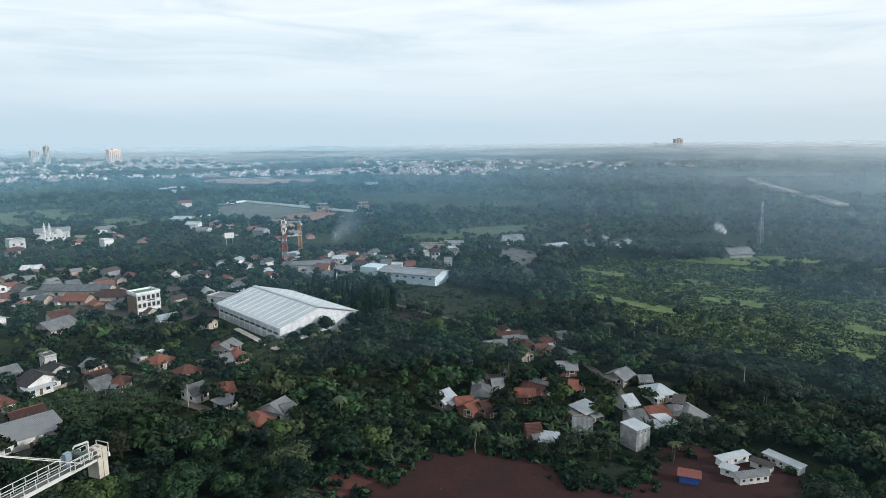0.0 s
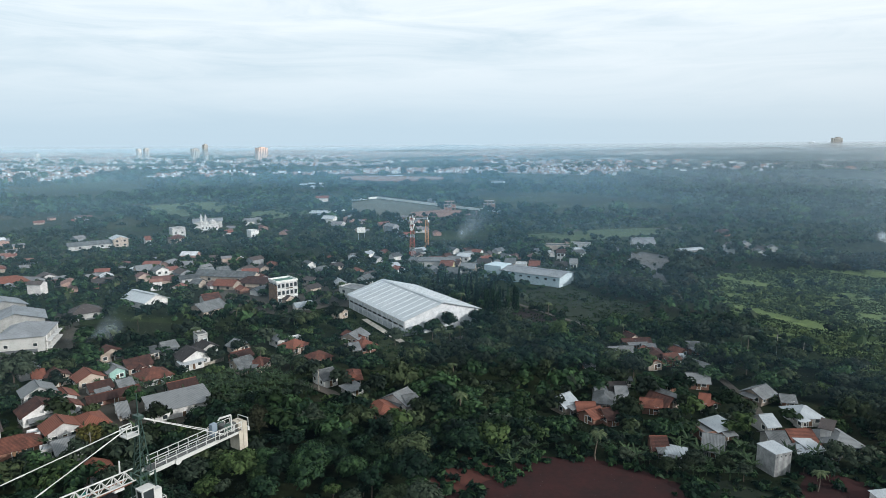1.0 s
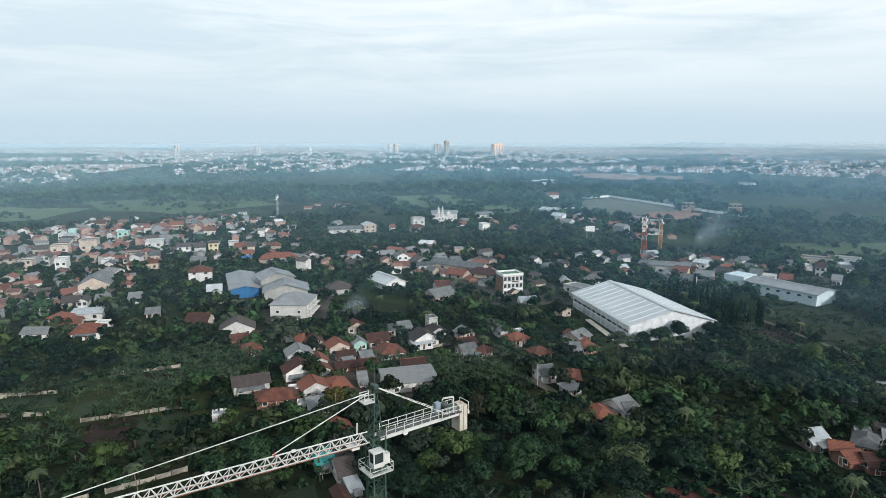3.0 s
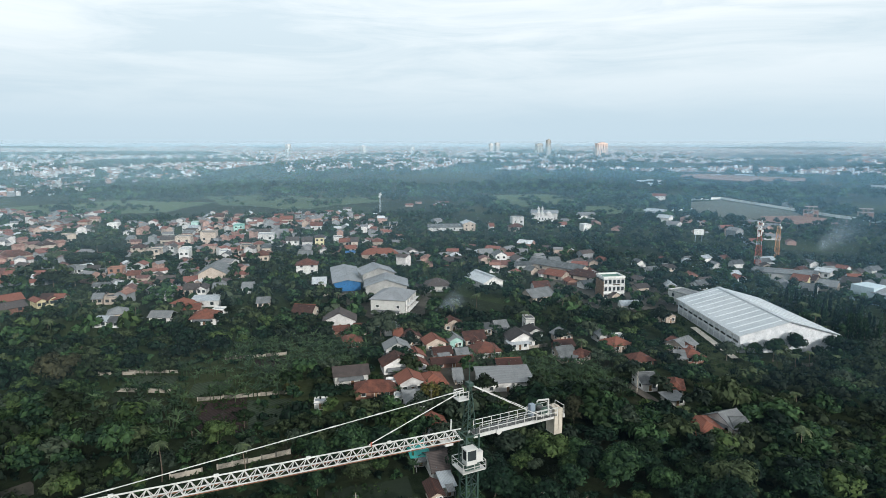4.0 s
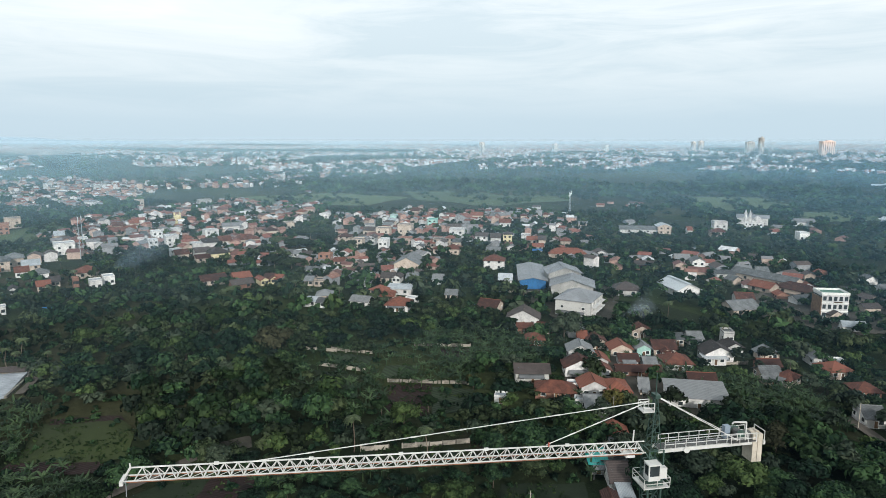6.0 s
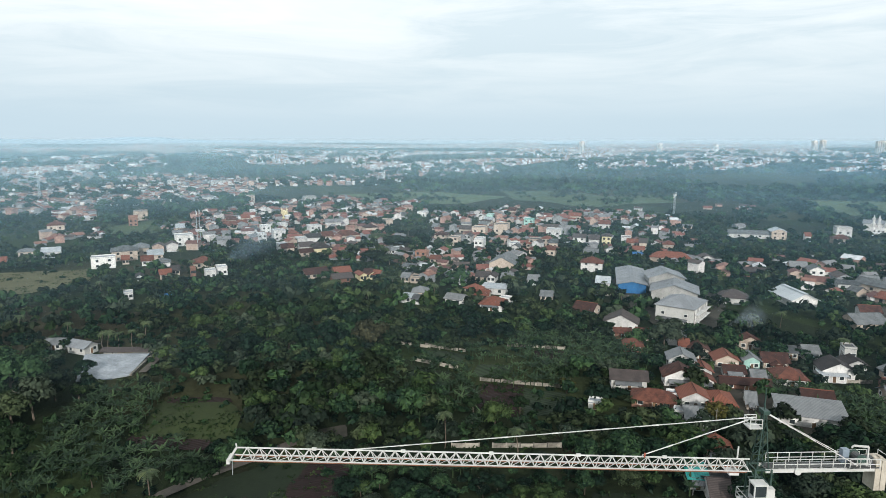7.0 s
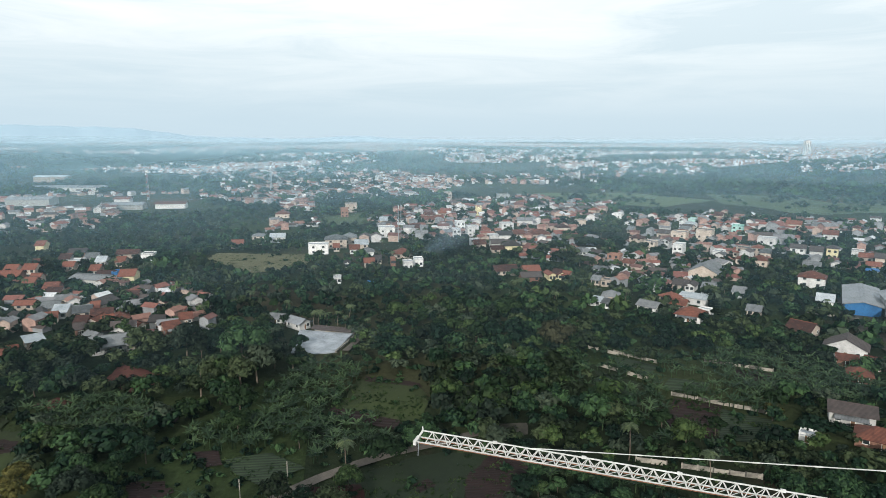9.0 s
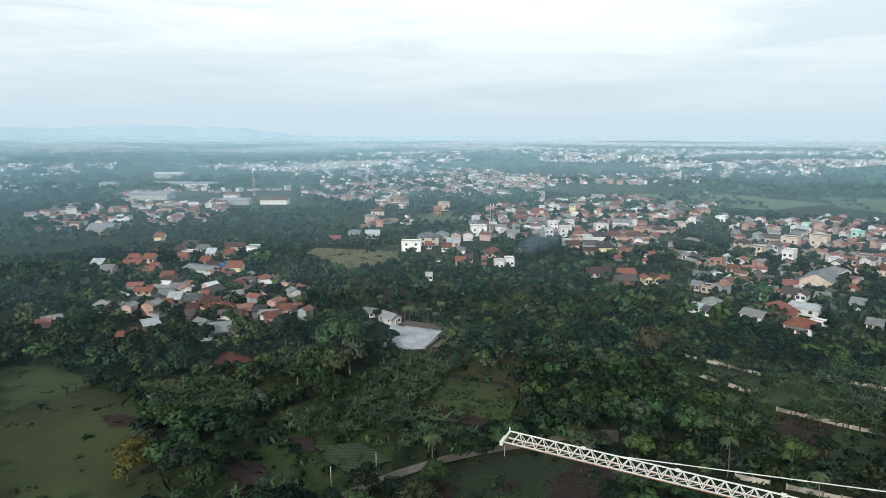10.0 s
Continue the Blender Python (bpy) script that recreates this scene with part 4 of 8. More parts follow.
house(54.7, 148.4, 26, 3.0, 5.0, 2.4, "shed", "white", "grey")
house(60.5, 149.0, 338, 2.0, 4.0, 2.4, "shed", "white", "grey")
house(52.8, 145.8, 346, 2.0, 3.0, 2.2, "shed", "white", "grey")
# market street
house(-63.5, 380.7, 357, 7.5, 7.0, 3.4, "shed", "white", "white", "houses of the far villages", True)
house(-67.6, 370.0, 357, 6.9, 7.0, 3, "gable", "grey", "cream", "houses of the far villages", True)
house(-68.3, 352.2, 357, 6.9, 8.0, 3.2, "gable", "red", "yellow", "houses of the far villages", True)
house(-64.3, 358.4, 357, 4.1, 7.0, 3, "gable", "red", "cream", "houses of the far villages", True)
house(-61.0, 332.5, 357, 6.4, 8.0, 3, "gable", "grey", "white", "houses of the far villages", True)
house(-55.2, 346.6, 357, 7.7, 8.0, 3.2, "gable", "grey", "cream", "houses of the far villages", True)
house(-48.1, 361.3, 357, 7.4, 8.0, 3.2, "gable", "dark", "cream", "houses of the far villages", True)
house(-41.7, 364.1, 87, 9.0, 3.5, 3, "gable", "grey", "white", "houses of the far villages", True)
house(-33.4, 366.9, 357, 5.5, 8.0, 3, "gable", "grey", "cream", "houses of the far villages", True)
house(-25.9, 350.4, 357, 5.7, 7.0, 5, "flat", "white", "white", "houses of the far villages", True)
house(-18.9, 360.8, 357, 5.4, 8.0, 3, "gable", "red", "cream", "houses of the far villages", True)
house(-4.0, 358.9, 357, 6.0, 8.0, 3.2, "gable", "dark", "white", "houses of the far villages", True)
house(3.0, 369.1, 357, 3.8, 8.0, 3.4, "gable", "grey", "white", "houses of the far villages", True)
house(-4.6, 389.1, 357, 4.5, 8.0, 6, "gable", "red", "white", "houses of the far villages", True)
house(-7.5, 428.1, 356, 16.2, 10.0, 4, "flat", "grey", "cream", "houses of the far villages", True)
house(7.6, 436.0, 356, 13.3, 10.0, 4, "flat", "grey", "grey", "houses of the far villages", True)
house(51.9, 454.5, 86, 9.0, 5.9, 4, "gable", "grey", "white", "houses of the far villages", True)
# hamlet
house(-203.2, -118.2, 93, 3.8, 8.0, 3, "gable", "red", "cream")
house(-208.0, -118.1, 113, 2.6, 7.0, 2.8, "gable", "red", "brick")
house(-220.7, -118.1, 127, 5.2, 6.0, 2.6, "shed", "white", "cream")
house(-272.2, -147.0, 93, 7.2, 5.0, 2.6, "gable", "red", "cream", "houses of the far villages", True)
house(-278.8, -133.9, 93, 8.2, 5.0, 3, "gable", "grey", "cream", "houses of the far villages", True)
house(-265.6, -133.3, 93, 6.2, 7.0, 3, "gable", "grey", "cream", "houses of the far villages", True)
house(-258.4, -133.9, 213, 8.0, 2.4, 3, "gable", "dark", "cream", "houses of the far villages", True)
house(-258.6, -126.0, 93, 5.1, 8.0, 3, "gable", "white", "white", "houses of the far villages", True)
house(-249.9, -127.0, 109, 5.3, 6.0, 2.8, "gable", "red", "cream", "houses of the far villages", True)
house(-257.4, -117.9, 108, 6.2, 7.0, 3, "gable", "grey", "cream", "houses of the far villages", True)
house(-263.8, -115.8, 107, 2.8, 7.0, 3, "gable", "red", "cream", "houses of the far villages", True)
house(-270.9, -116.1, 163, 10.1, 7.0, 3, "gable", "dark", "cream", "houses of the far villages", True)
house(-251.1, -107.9, 105, 7.2, 8.0, 3, "gable", "red", "cream", "houses of the far villages", True)
house(-241.9, -111.1, 93, 4.0, 7.0, 3, "gable", "red", "brick", "houses of the far villages", True)
house(-244.5, -107.1, 173, 8.0, 3.5, 3, "gable", "red", "cream", "houses of the far villages", True)
house(-242.1, -102.5, 113, 3.7, 7.0, 3, "gable", "red", "brick", "houses of the far villages", True)
house(-247.2, -99.9, 206, 8.0, 5.4, 3, "hip", "red", "cream", "houses of the far villages", True)
house(-233.1, -108.8, 115, 2.9, 6.0, 3, "gable", "dark", "brick")
house(-231.7, -104.8, 119, 2.3, 6.0, 3, "gable", "dark", "cream")
house(-223.7, -99.8, 233, 5.8, 3.4, 3, "gable", "grey", "white")
house(-214.1, -90.8, 111, 11.0, 9.0, 3, "gable", "grey", "grey")
house(-213.9, -84.3, 141, 3.3, 7.0, 2.8, "gable", "grey", "cream")
house(-235.5, -90.0, 238, 6.5, 3.4, 3, "gable", "red", "cream")
house(-241.0, -83.7, 93, 4.9, 6.0, 3, "gable", "dark", "white")
house(-231.8, -76.4, 121, 5.3, 7.0, 2.8, "gable", "red", "brick")
house(-243.8, -74.6, 111, 4.1, 6.0, 3, "gable", "red", "cream")
house(-317.1, -122.2, 93, 7.0, 9.0, 5, "gable", "red", "yellow", "houses of the far villages", True)
house(-327.5, -132.3, 93, 2.7, 6.0, 4, "flat", "blue", "blue", "houses of the far villages", True)
house(-327.4, -136.9, 93, 7.9, 7.0, 3, "gable", "red", "cream", "houses of the far villages", True)
house(-341.2, -147.5, 93, 4.5, 8.0, 3.2, "gable", "red", "cream", "houses of the far villages", True)
house(-282.7, -108.2, 93, 5.9, 7.0, 3, "gable", "red", "cream", "houses of the far villages", True)
house(-375.6, -178.0, 93, 5.4, 8.0, 3.2, "gable", "red", "white", "houses of the far villages", True)
house(-367.7, -169.0, 93, 6.4, 7.0, 3, "flat", "white", "white", "houses of the far villages", True)
house(-379.3, -165.2, 93, 6.8, 8.0, 3, "gable", "grey", "white", "houses of the far villages", True)
house(-366.2, -154.6, 93, 4.9, 8.0, 3.2, "gable", "white", "white", "houses of the far villages", True)
house(-389.9, -149.3, 93, 12.0, 7.0, 3, "gable", "red", "cream", "houses of the far villages", True)
house(-380.0, -134.5, 93, 6.6, 8.0, 4, "flat", "grey", "white", "houses of the far villages", True)
house(-363.9, -143.4, 93, 4.5, 8.0, 3.2, "gable", "red", "cream", "houses of the far villages", True)
house(-353.5, -166.4, 93, 5.4, 7.0, 3, "gable", "red", "cream", "houses of the far villages", True)
house(-396.9, -180.9, 93, 9.7, 7.0, 3, "gable", "dark", "brick", "houses of the far villages", True)
house(-348.0, -182.9, 93, 5.9, 8.0, 3, "gable", "red", "cream", "houses of the far villages", True)
house(-363.3, -187.1, 93, 4.5, 7.0, 3, "gable", "red", "brick", "houses of the far villages", True)
house(-346.8, -191.5, 93, 5.6, 8.0, 3, "gable", "red", "cream", "houses of the far villages", True)
house(-331.0, -183.9, 93, 9.5, 8.0, 3, "gable", "red", "brick", "houses of the far villages", True)
house(-323.7, -168.1, 93, 4.2, 7.0, 3, "gable", "red", "cream", "houses of the far villages", True)
house(-315.1, -166.4, 93, 4.7, 7.0, 3, "gable", "red", "brick", "houses of the far villages", True)
house(-302.4, -150.6, 93, 5.8, 7.0, 3, "gable", "red", "brick", "houses of the far villages", True)
house(-293.3, -145.0, 93, 5.6, 6.0, 3, "gable", "red", "cream", "houses of the far villages", True)
house(-331.6, -203.3, 93, 5.9, 8.0, 3, "gable", "white", "grey", "houses of the far villages", True)
house(-317.5, -189.7, 93, 5.6, 7.0, 3, "gable", "grey", "cream", "houses of the far villages", True)
house(-414.3, -210.1, 93, 4.9, 9.0, 5, "gable", "red", "yellow", "houses of the far villages", True)
house(-454.3, -273.3, 93, 17.4, 15.0, 4, "gable", "grey", "cream", "houses of the far villages", True)
# beside the pitch
house(-420.0, -92.2, 93, 7.2, 8.0, 3.2, "gable", "red", "cream", "houses of the far villages", True)
house(-434.4, -81.3, 183, 9.0, 7.5, 6, "hip", "grey", "cream", "houses of the far villages", True)
house(-441.2, -69.7, 93, 9.6, 8.0, 4, "gable", "white", "white", "houses of the far villages", True)
house(-416.8, -28.5, 183, 14.0, 13.7, 6, "hip", "grey", "cream", "houses of the far villages", True)
house(-431.3, -20.0, 183, 12.0, 8.5, 5, "hip", "grey", "cream", "houses of the far villages", True)
house(-392.8, -37.7, 93, 12.0, 8.0, 6, "flat", "white", "white", "houses of the far villages", True)
house(-401.1, -27.3, 93, 3.6, 7.0, 3, "gable", "red", "cream", "houses of the far villages", True)
house(-411.6, -11.8, 93, 8.1, 9.0, 3.2, "gable", "white", "cream", "houses of the far villages", True)
house(-392.5, -15.6, 93, 5.9, 8.0, 3.2, "gable", "red", "white", "houses of the far villages", True)
house(-372.7, -7.3, 183, 8.0, 7.2, 5, "hip", "grey", "white", "houses of the far villages", True)
house(-374.1, 13.5, 93, 10.9, 10.0, 3.4, "hip", "red", "cream", "houses of the far villages", True)
house(-341.3, 15.3, 93, 5.2, 7.0, 4, "flat", "white", "white", "houses of the far villages", True)
house(-349.0, 21.4, 93, 5.0, 7.0, 4, "flat", "white", "white", "houses of the far villages", True)
house(-339.8, 7.1, 93, 2.4, 6.0, 6, "flat", "brick", "brick", "houses of the far villages", True)
house(-347.8, -18.0, 183, 7.0, 2.7, 3, "gable", "dark", "white", "houses of the far villages", True)
house(-349.3, -6.0, 93, 5.2, 7.0, 3, "gable", "red", "cream", "houses of the far villages", True)
house(-357.9, -1.3, 93, 4.0, 7.0, 3, "gable", "dark", "cream", "houses of the far villages", True)
house(-309.2, -21.0, 93, 3.6, 5.0, 3, "flat", "white", "white", "houses of the far villages", True)
house(-579.5, -31.3, 93, 6.9, 10.0, 8, "flat", "brick", "brick", "houses of the far villages", True)
house(-621.2, -27.2, 93, 11.3, 10.0, 8, "flat", "grey", "cream", "houses of the far villages", True)
house(-458.4, 5.2, 93, 11.5, 10.0, 7, "flat", "white", "white", "houses of the far villages", True)
house(-481.4, 16.6, 93, 5.3, 9.0, 6, "flat", "white", "white", "houses of the far villages", True)
house(-488.3, 28.6, 93, 5.4, 9.0, 3.4, "gable", "red", "brick", "houses of the far villages", True)
house(-527.1, 3.7, 93, 5.9, 9.0, 4, "gable", "white", "cream", "houses of the far villages", True)
house(-547.4, 23.9, 93, 7.6, 9.0, 4, "gable", "red", "cream", "houses of the far villages", True)
house(-581.8, -86.8, 183, 12.0, 11.9, 4, "hip", "red", "cream", "houses of the far villages", True)
house(-295.9, -4.7, 93, 2.9, 5.0, 2.6, "flat", "blue", "blue", "houses of the far villages", True)
# mosque quarter
house(-507.2, 78.8, 93, 6.4, 9.0, 5, "flat", "white", "white", "houses of the far villages", True)
house(-479.0, 97.9, 93, 9.4, 9.0, 6, "flat", "white", "white", "houses of the far villages", True)
house(-434.2, 97.2, 93, 7.7, 9.0, 5, "gable", "red", "cream", "houses of the far villages", True)
house(-439.4, 113.2, 93, 16.3, 10.0, 4, "hip", "red", "cream", "houses of the far villages", True)
house(-464.3, 137.8, 93, 9.1, 9.0, 5, "hip", "red", "cream", "houses of the far villages", True)
house(-427.0, 78.1, 93, 6.5, 8.0, 5, "flat", "white", "white", "houses of the far villages", True)
house(-430.7, 86.8, 93, 9.9, 8.0, 5, "gable", "dark", "white", "houses of the far villages", True)
house(-401.7, 76.2, 93, 8.5, 8.0, 4, "gable", "dark", "grey", "houses of the far villages", True)
house(-384.9, 73.8, 93, 9.2, 6.0, 3, "gable", "red", "cream", "houses of the far villages", True)
house(-386.8, 82.9, 93, 10.8, 10.0, 5, "hip", "dark", "yellow", "houses of the far villages", True)
house(-413.5, 63.2, 93, 5.9, 8.0, 4, "flat", "white", "white", "houses of the far villages", True)
house(-400.0, 64.1, 93, 7.4, 8.0, 4, "gable", "red", "cream", "houses of the far villages", True)
house(-320.9, 62.4, 93, 6.0, 8.0, 3, "gable", "red", "cream", "houses of the far villages", True)
house(-321.2, 68.5, 93, 5.2, 8.0, 3, "gable", "red", "cream", "houses of the far villages", True)
house(-319.7, 78.7, 93, 8.3, 8.0, 3, "gable", "red", "brick", "houses of the far villages", True)
house(-305.1, 75.0, 93, 9.8, 7.0, 2.8, "gable", "dark", "brick", "houses of the far villages", True)
house(-307.3, 85.9, 183, 8.0, 3.5, 3.2, "gable", "red", "yellow", "houses of the far villages", True)
house(-308.2, 91.0, 183, 8.0, 3.5, 3.2, "gable", "red", "yellow", "houses of the far villages", True)
house(-372.6, 120.7, 93, 8.1, 7.0, 3, "gable", "grey", "white", "houses of the far villages", True)
house(-530.7, 41.2, 93, 10.6, 10.0, 3.6, "gable", "red", "cream", "houses of the far villages", True)
house(-533.1, 50.2, 93, 7.4, 9.0, 4, "gable", "red", "brick", "houses of the far villages", True)
house(-485.1, 26.0, 93, 7.5, 9.0, 3.4, "gable", "red", "cream", "houses of the far villages", True)
house(-456.5, 67.8, 93, 8.2, 9.0, 7, "flat", "white", "white", "houses of the far villages", True)
house(-451.0, 55.2, 93, 5.7, 8.0, 6, "flat", "white", "white", "houses of the far villages", True)
house(-491.9, 63.2, 93, 6.7, 9.0, 6, "flat", "white", "white", "houses of the far villages", True)
house(-464.1, 78.5, 183, 9.0, 7.9, 4, "hip", "red", "cream", "houses of the far villages", True)
house(-488.6, 54.5, 93, 3.6, 8.0, 5, "gable", "grey", "white", "houses of the far villages", True)
house(-574.0, 57.2, 93, 6.5, 9.0, 4, "gable", "red", "cream", "houses of the far villages", True)
house(-562.7, 44.2, 93, 7.4, 9.0, 4, "gable", "red", "cream", "houses of the far villages", True)
house(-651.6, 150.0, 93, 13.2, 10.0, 5, "hip", "red", "cream", "houses of the far villages", True)
house(-723.0, 143.4, 93, 13.7, 10.0, 7, "flat", "grey", "grey", "houses of the far villages", True)
house(-745.8, 81.1, 93, 8.3, 10.0, 8, "flat", "grey", "cream", "houses of the far villages", True)
house(-499.4, 163.3, 93, 6.3, 9.0, 5, "flat", "grey", "cream", "houses of the far villages", True)
# under the crane
house(-97.0, 108.0, 142, 5.8, 5.2, 3, "gable", "red", "cream")
house(-90.5, 95.5, 56, 3.5, 5.0, 2.6, "shed", "teal", "white")
house(-89.5, 100.1, 56, 3.3, 5.0, 2.6, "shed", "grey", "cream")
house(-83.9, 94.4, 56, 3.4, 8.0, 3, "gable", "dark", "white")
house(-77.3, 86.1, 146, 5.0, 2.1, 2.8, "gable", "red", "cream")
house(-77.7, 90.4, 56, 2.1, 4.0, 2.4, "shed", "white", "white")
# market halls
house(-177.8, 301.3, 357, 34.0, 8.0, 3.6, "gable", "grey", "cream", "houses of the far villages", True)
house(-155.8, 291.2, 358, 18.7, 9.0, 3, "hip", "red", "cream", "houses of the far villages", True)
house(-167.5, 283.1, 358, 10.6, 8.0, 3, "gable", "red", "cream", "houses of the far villages", True)
house(-184.4, 284.4, 358, 4.7, 6.0, 3, "gable", "grey", "cream", "houses of the far villages", True)
house(-97.0, 272.7, 337, 11.9, 8.0, 6, "flat", "grey", "grey", "houses of the far villages", True)

# ---- villages further off: a few kinds of house, repeated ----


def village(outline, gap, seed, kinds, turn, group, share=0.74):
    rng = np.random.default_rng(seed)
    lo, hi = np.min(outline, 0), np.max(outline, 0)
    c, s = math.cos(turn), math.sin(turn)
    reach = float(np.linalg.norm(hi - lo)) / 2
    mid = (lo + hi) / 2
    steps = np.arange(-reach, reach, gap)
    gx, gy = np.meshgrid(steps, steps)
    gx, gy = (gx + rng.normal(0, gap * 0.27, gx.shape)).ravel(), (gy + rng.normal(0, gap * 0.27, gy.shape)).ravel()
    pts = np.stack([mid[0] + gx * c - gy * s, mid[1] + gx * s + gy * c], -1)
    pts = pts[inside(pts, outline) & (rng.random(len(pts)) < share)]
    for x, y in pts:
        if any((x - a) ** 2 + (y - b) ** 2 < (r + 2.7) ** 2 for a, b, r in SPOTS if abs(x - a) < 40):
            continue
        SPOTS.append((x, y, 4.2))
        if kinds is None:
            TOWN.append((x, y, rng.uniform(4.6, 7.4), rng.uniform(4.0, 6.0), rng.choice([2.7, 2.9, 3.2, 5.6], p=[0.3, 0.3, 0.2, 0.2]), turn + int(rng.integers(4)) * math.pi / 2 + rng.normal(0, 0.15)))
            continue
        src = kinds[int(rng.integers(len(kinds)))]
        ob = copy_thing(src, pose(x, y, float(land(x, y)), 0, 0, math.degrees(turn) + 90 * int(rng.integers(4)) + rng.normal(0, 9)))
        tagged(ob, group=group)
        ob.scale = (0.84, 0.84, 0.88)
        k = 1 - 8.5 / math.hypot(x, y)
        VIEW_GAPS.append((x * k, y * k, 2.6))


TOWN = []  # x, y, length, width, height and turn of the houses too far to tell apart
KINDS = {}


def kind_house(key, w, d, h, shape, roof, wall):
    ob = house(-430.0 - 14 * len(KINDS), 215.0 + 9 * len(KINDS), 35, w, d, h, shape, roof, wall, "houses of the far villages", True)
    KINDS[key] = ob


for key, *size in (("a", 9, 7, 3.2, "gable", "red", "white"), ("c", 8, 7, 3.2, "gable", "red", "brick"), ("d", 9, 8, 3.6, "gable", "grey", "white"),
                   ("e", 10, 7, 3.2, "gable", "dark", "cream"), ("h", 11, 7, 3.4, "gable", "white", "white")):
    kind_house(key, size[0] * 0.82, size[1] * 0.82, size[2] * 0.88, *size[3:])


def some(letters):
    return [KINDS[k] for k in letters]


village([(-600, 60), (-560, 120), (-593, 153), (-467, 152), (-375, 92), (-407, 62), (-494, 69), (-471, 6), (-552, -11)], 10.3, 4, None, 0.2, "houses round the mosque", 0.6)
village([(-508, 204), (-590, 325), (-478, 432), (-379, 382), (-296, 299), (-315, 237), (-367, 202), (-417, 175)], 11.5, 5, None, 0.7, "houses of the middle village", 0.45)
village([(-201, 290), (-184, 338), (-128, 390), (-73, 418), (-15, 404), (-49, 350), (-105, 321), (-93, 259), (-117, 247), (-171, 272)], 11.8, 6, some("acddddeeh"), 0.9, "houses along the market street", 0.55)
village([(-82, 376), (-53, 404), (3, 461), (2, 391), (-51, 341), (-71, 327)], 12, 7, None, 0.3, "houses behind the pale factory", 0.45)
village([(100, 430), (102, 450), (116, 470), (136, 468), (130, 428)], 8.5, 8, some("dddee"), 0.1, "houses by the road", 0.85)
village([(-8, 395), (-6, 420), (18, 425), (24, 400)], 11, 18, some("ddh"), 0.4, "houses by the road")

# ---- tower crane ----


def build_crane():
    """Hammerhead crane: mast, slewing part, apex, jib with pendants, counter-jib with weights. Local x runs out along the jib."""
    cx, cy, turn, z = -38.46, 48.35, -111.3, 40.0
    crane = thing("tower_crane", pose(cx, cy, 0, 0, 0, turn), "white and dark green lattice tower crane with concrete counterweights", "crane")
    mast = part("mast", Solid().box(0, 0, 0, 4.5, 4.5, 0.6), CONCRETE, crane, "concrete foot of a dark green lattice mast")
    half, foot, head = 0.68, 0.6, 36.48
    for a in (-half, half):
        for b in (-half, half):
            part("leg", Solid().bar((a, b, foot), (a, b, head), 0.18), CRANE_GREEN, mast)
    bays = 22
    step = (head - foot) / bays
    corners = [(-half, -half), (half, -half), (half, half), (-half, half)]
    lacings = []
    for (ax, ay), (bx, by) in zip(corners, corners[1:] + corners[:1]):
        lacings.append(Solid().bar((ax, ay, 0), (bx, by, 0), 0.08).mesh("lacing", CRANE_GREEN))
        lacings.append(Solid().bar((ax, ay, 0), (bx, by, step), 0.08).mesh("lacing", CRANE_GREEN))
    for k in range(bays):
        for me in lacings:
            part("lacing", me, None, mast).location.z = foot + k * step
    # climbing platform round the mast head
    deck = part("platform", Solid().box(0, 0, 36.48, 2.7, 2.4, 0.12), CRANE_WHITE, crane, "white walkway with handrails under the cab")
    for a in (-1.35, 0, 1.35):
        for b in (-1.2, 1.2):
            part("post", Solid().bar((a, b, 36.6), (a, b, 37.55), 0.06), CRANE_WHITE, deck)
    for zz in (37.05, 37.55):
        part("rail", Solid().bar((-1.35, -1.2, zz), (1.35, -1.2, zz), 0.06), CRANE_WHITE, deck)
        part("rail", Solid().bar((-1.35, 1.2, zz), (1.35, 1.2, zz), 0.06), CRANE_WHITE, deck)
        part("rail", Solid().bar((-1.35, -1.2, zz), (-1.35, 1.2, zz), 0.06), CRANE_WHITE, deck)
        part("rail", Solid().bar((1.35, -1.2, zz), (1.35, 1.2, zz), 0.06), CRANE_WHITE, deck)
    slew = Solid().box(0, 0, 36.6, 1.7, 1.7, 0.35)
    for k in range(16):
        a = 2 * math.pi * k / 16
        slew.bar((math.cos(a) * 0.9, math.sin(a) * 0.9, 36.9), (math.cos(a) * 0.9, math.sin(a) * 0.9, 37.15), 0.3)
    part("slewing_ring", slew, CRANE_GREEN, crane)
    # slewing tower up to the jib
    tower = Solid()
    for a in (-0.75, 0.75):
        for b in (-0.75, 0.75):
            tower.bar((a, b, 37.1), (a, b, 40.3), 0.14)
    for zz in (37.5, 38.8, 40.2):
        for (ax, ay), (bx, by) in zip(corners, corners[1:] + corners[:1]):
            tower.bar((ax * 0.94, ay * 0.94, zz), (bx * 0.94, by * 0.94, zz), 0.12)
    tower.bar((-0.75, -0.75, 37.4), (0.75, -0.75, 40.2), 0.1).bar((-0.75, 0.75, 37.4), (0.75, 0.75, 40.2), 0.1)
    part("slewing_tower", tower, CRANE_GREEN, crane)
    # the cab hangs at the side of the slewing tower
    cab = part("cab", Solid().box(0.7, 1.35, 37.75, 1.25, 1.0, 0.45), CRANE_WHITE, crane, "white operator cab with large dark windows")
    part("cab_roof", Solid().box(0.7, 1.35, 39.3, 1.32, 1.08, 0.13), CRANE_WHITE, cab)
    posts = Solid()
    for a in (0.13, 1.27):
        for b in (0.9, 1.8):
            posts.bar((a, b, 38.15), (a, b, 39.33), 0.11)
    part("pillar", posts, CRANE_WHITE, cab)
    part("window", Solid().box(0.7, 1.35, 38.17, 1.12, 0.88, 1.14), GLASS, cab)
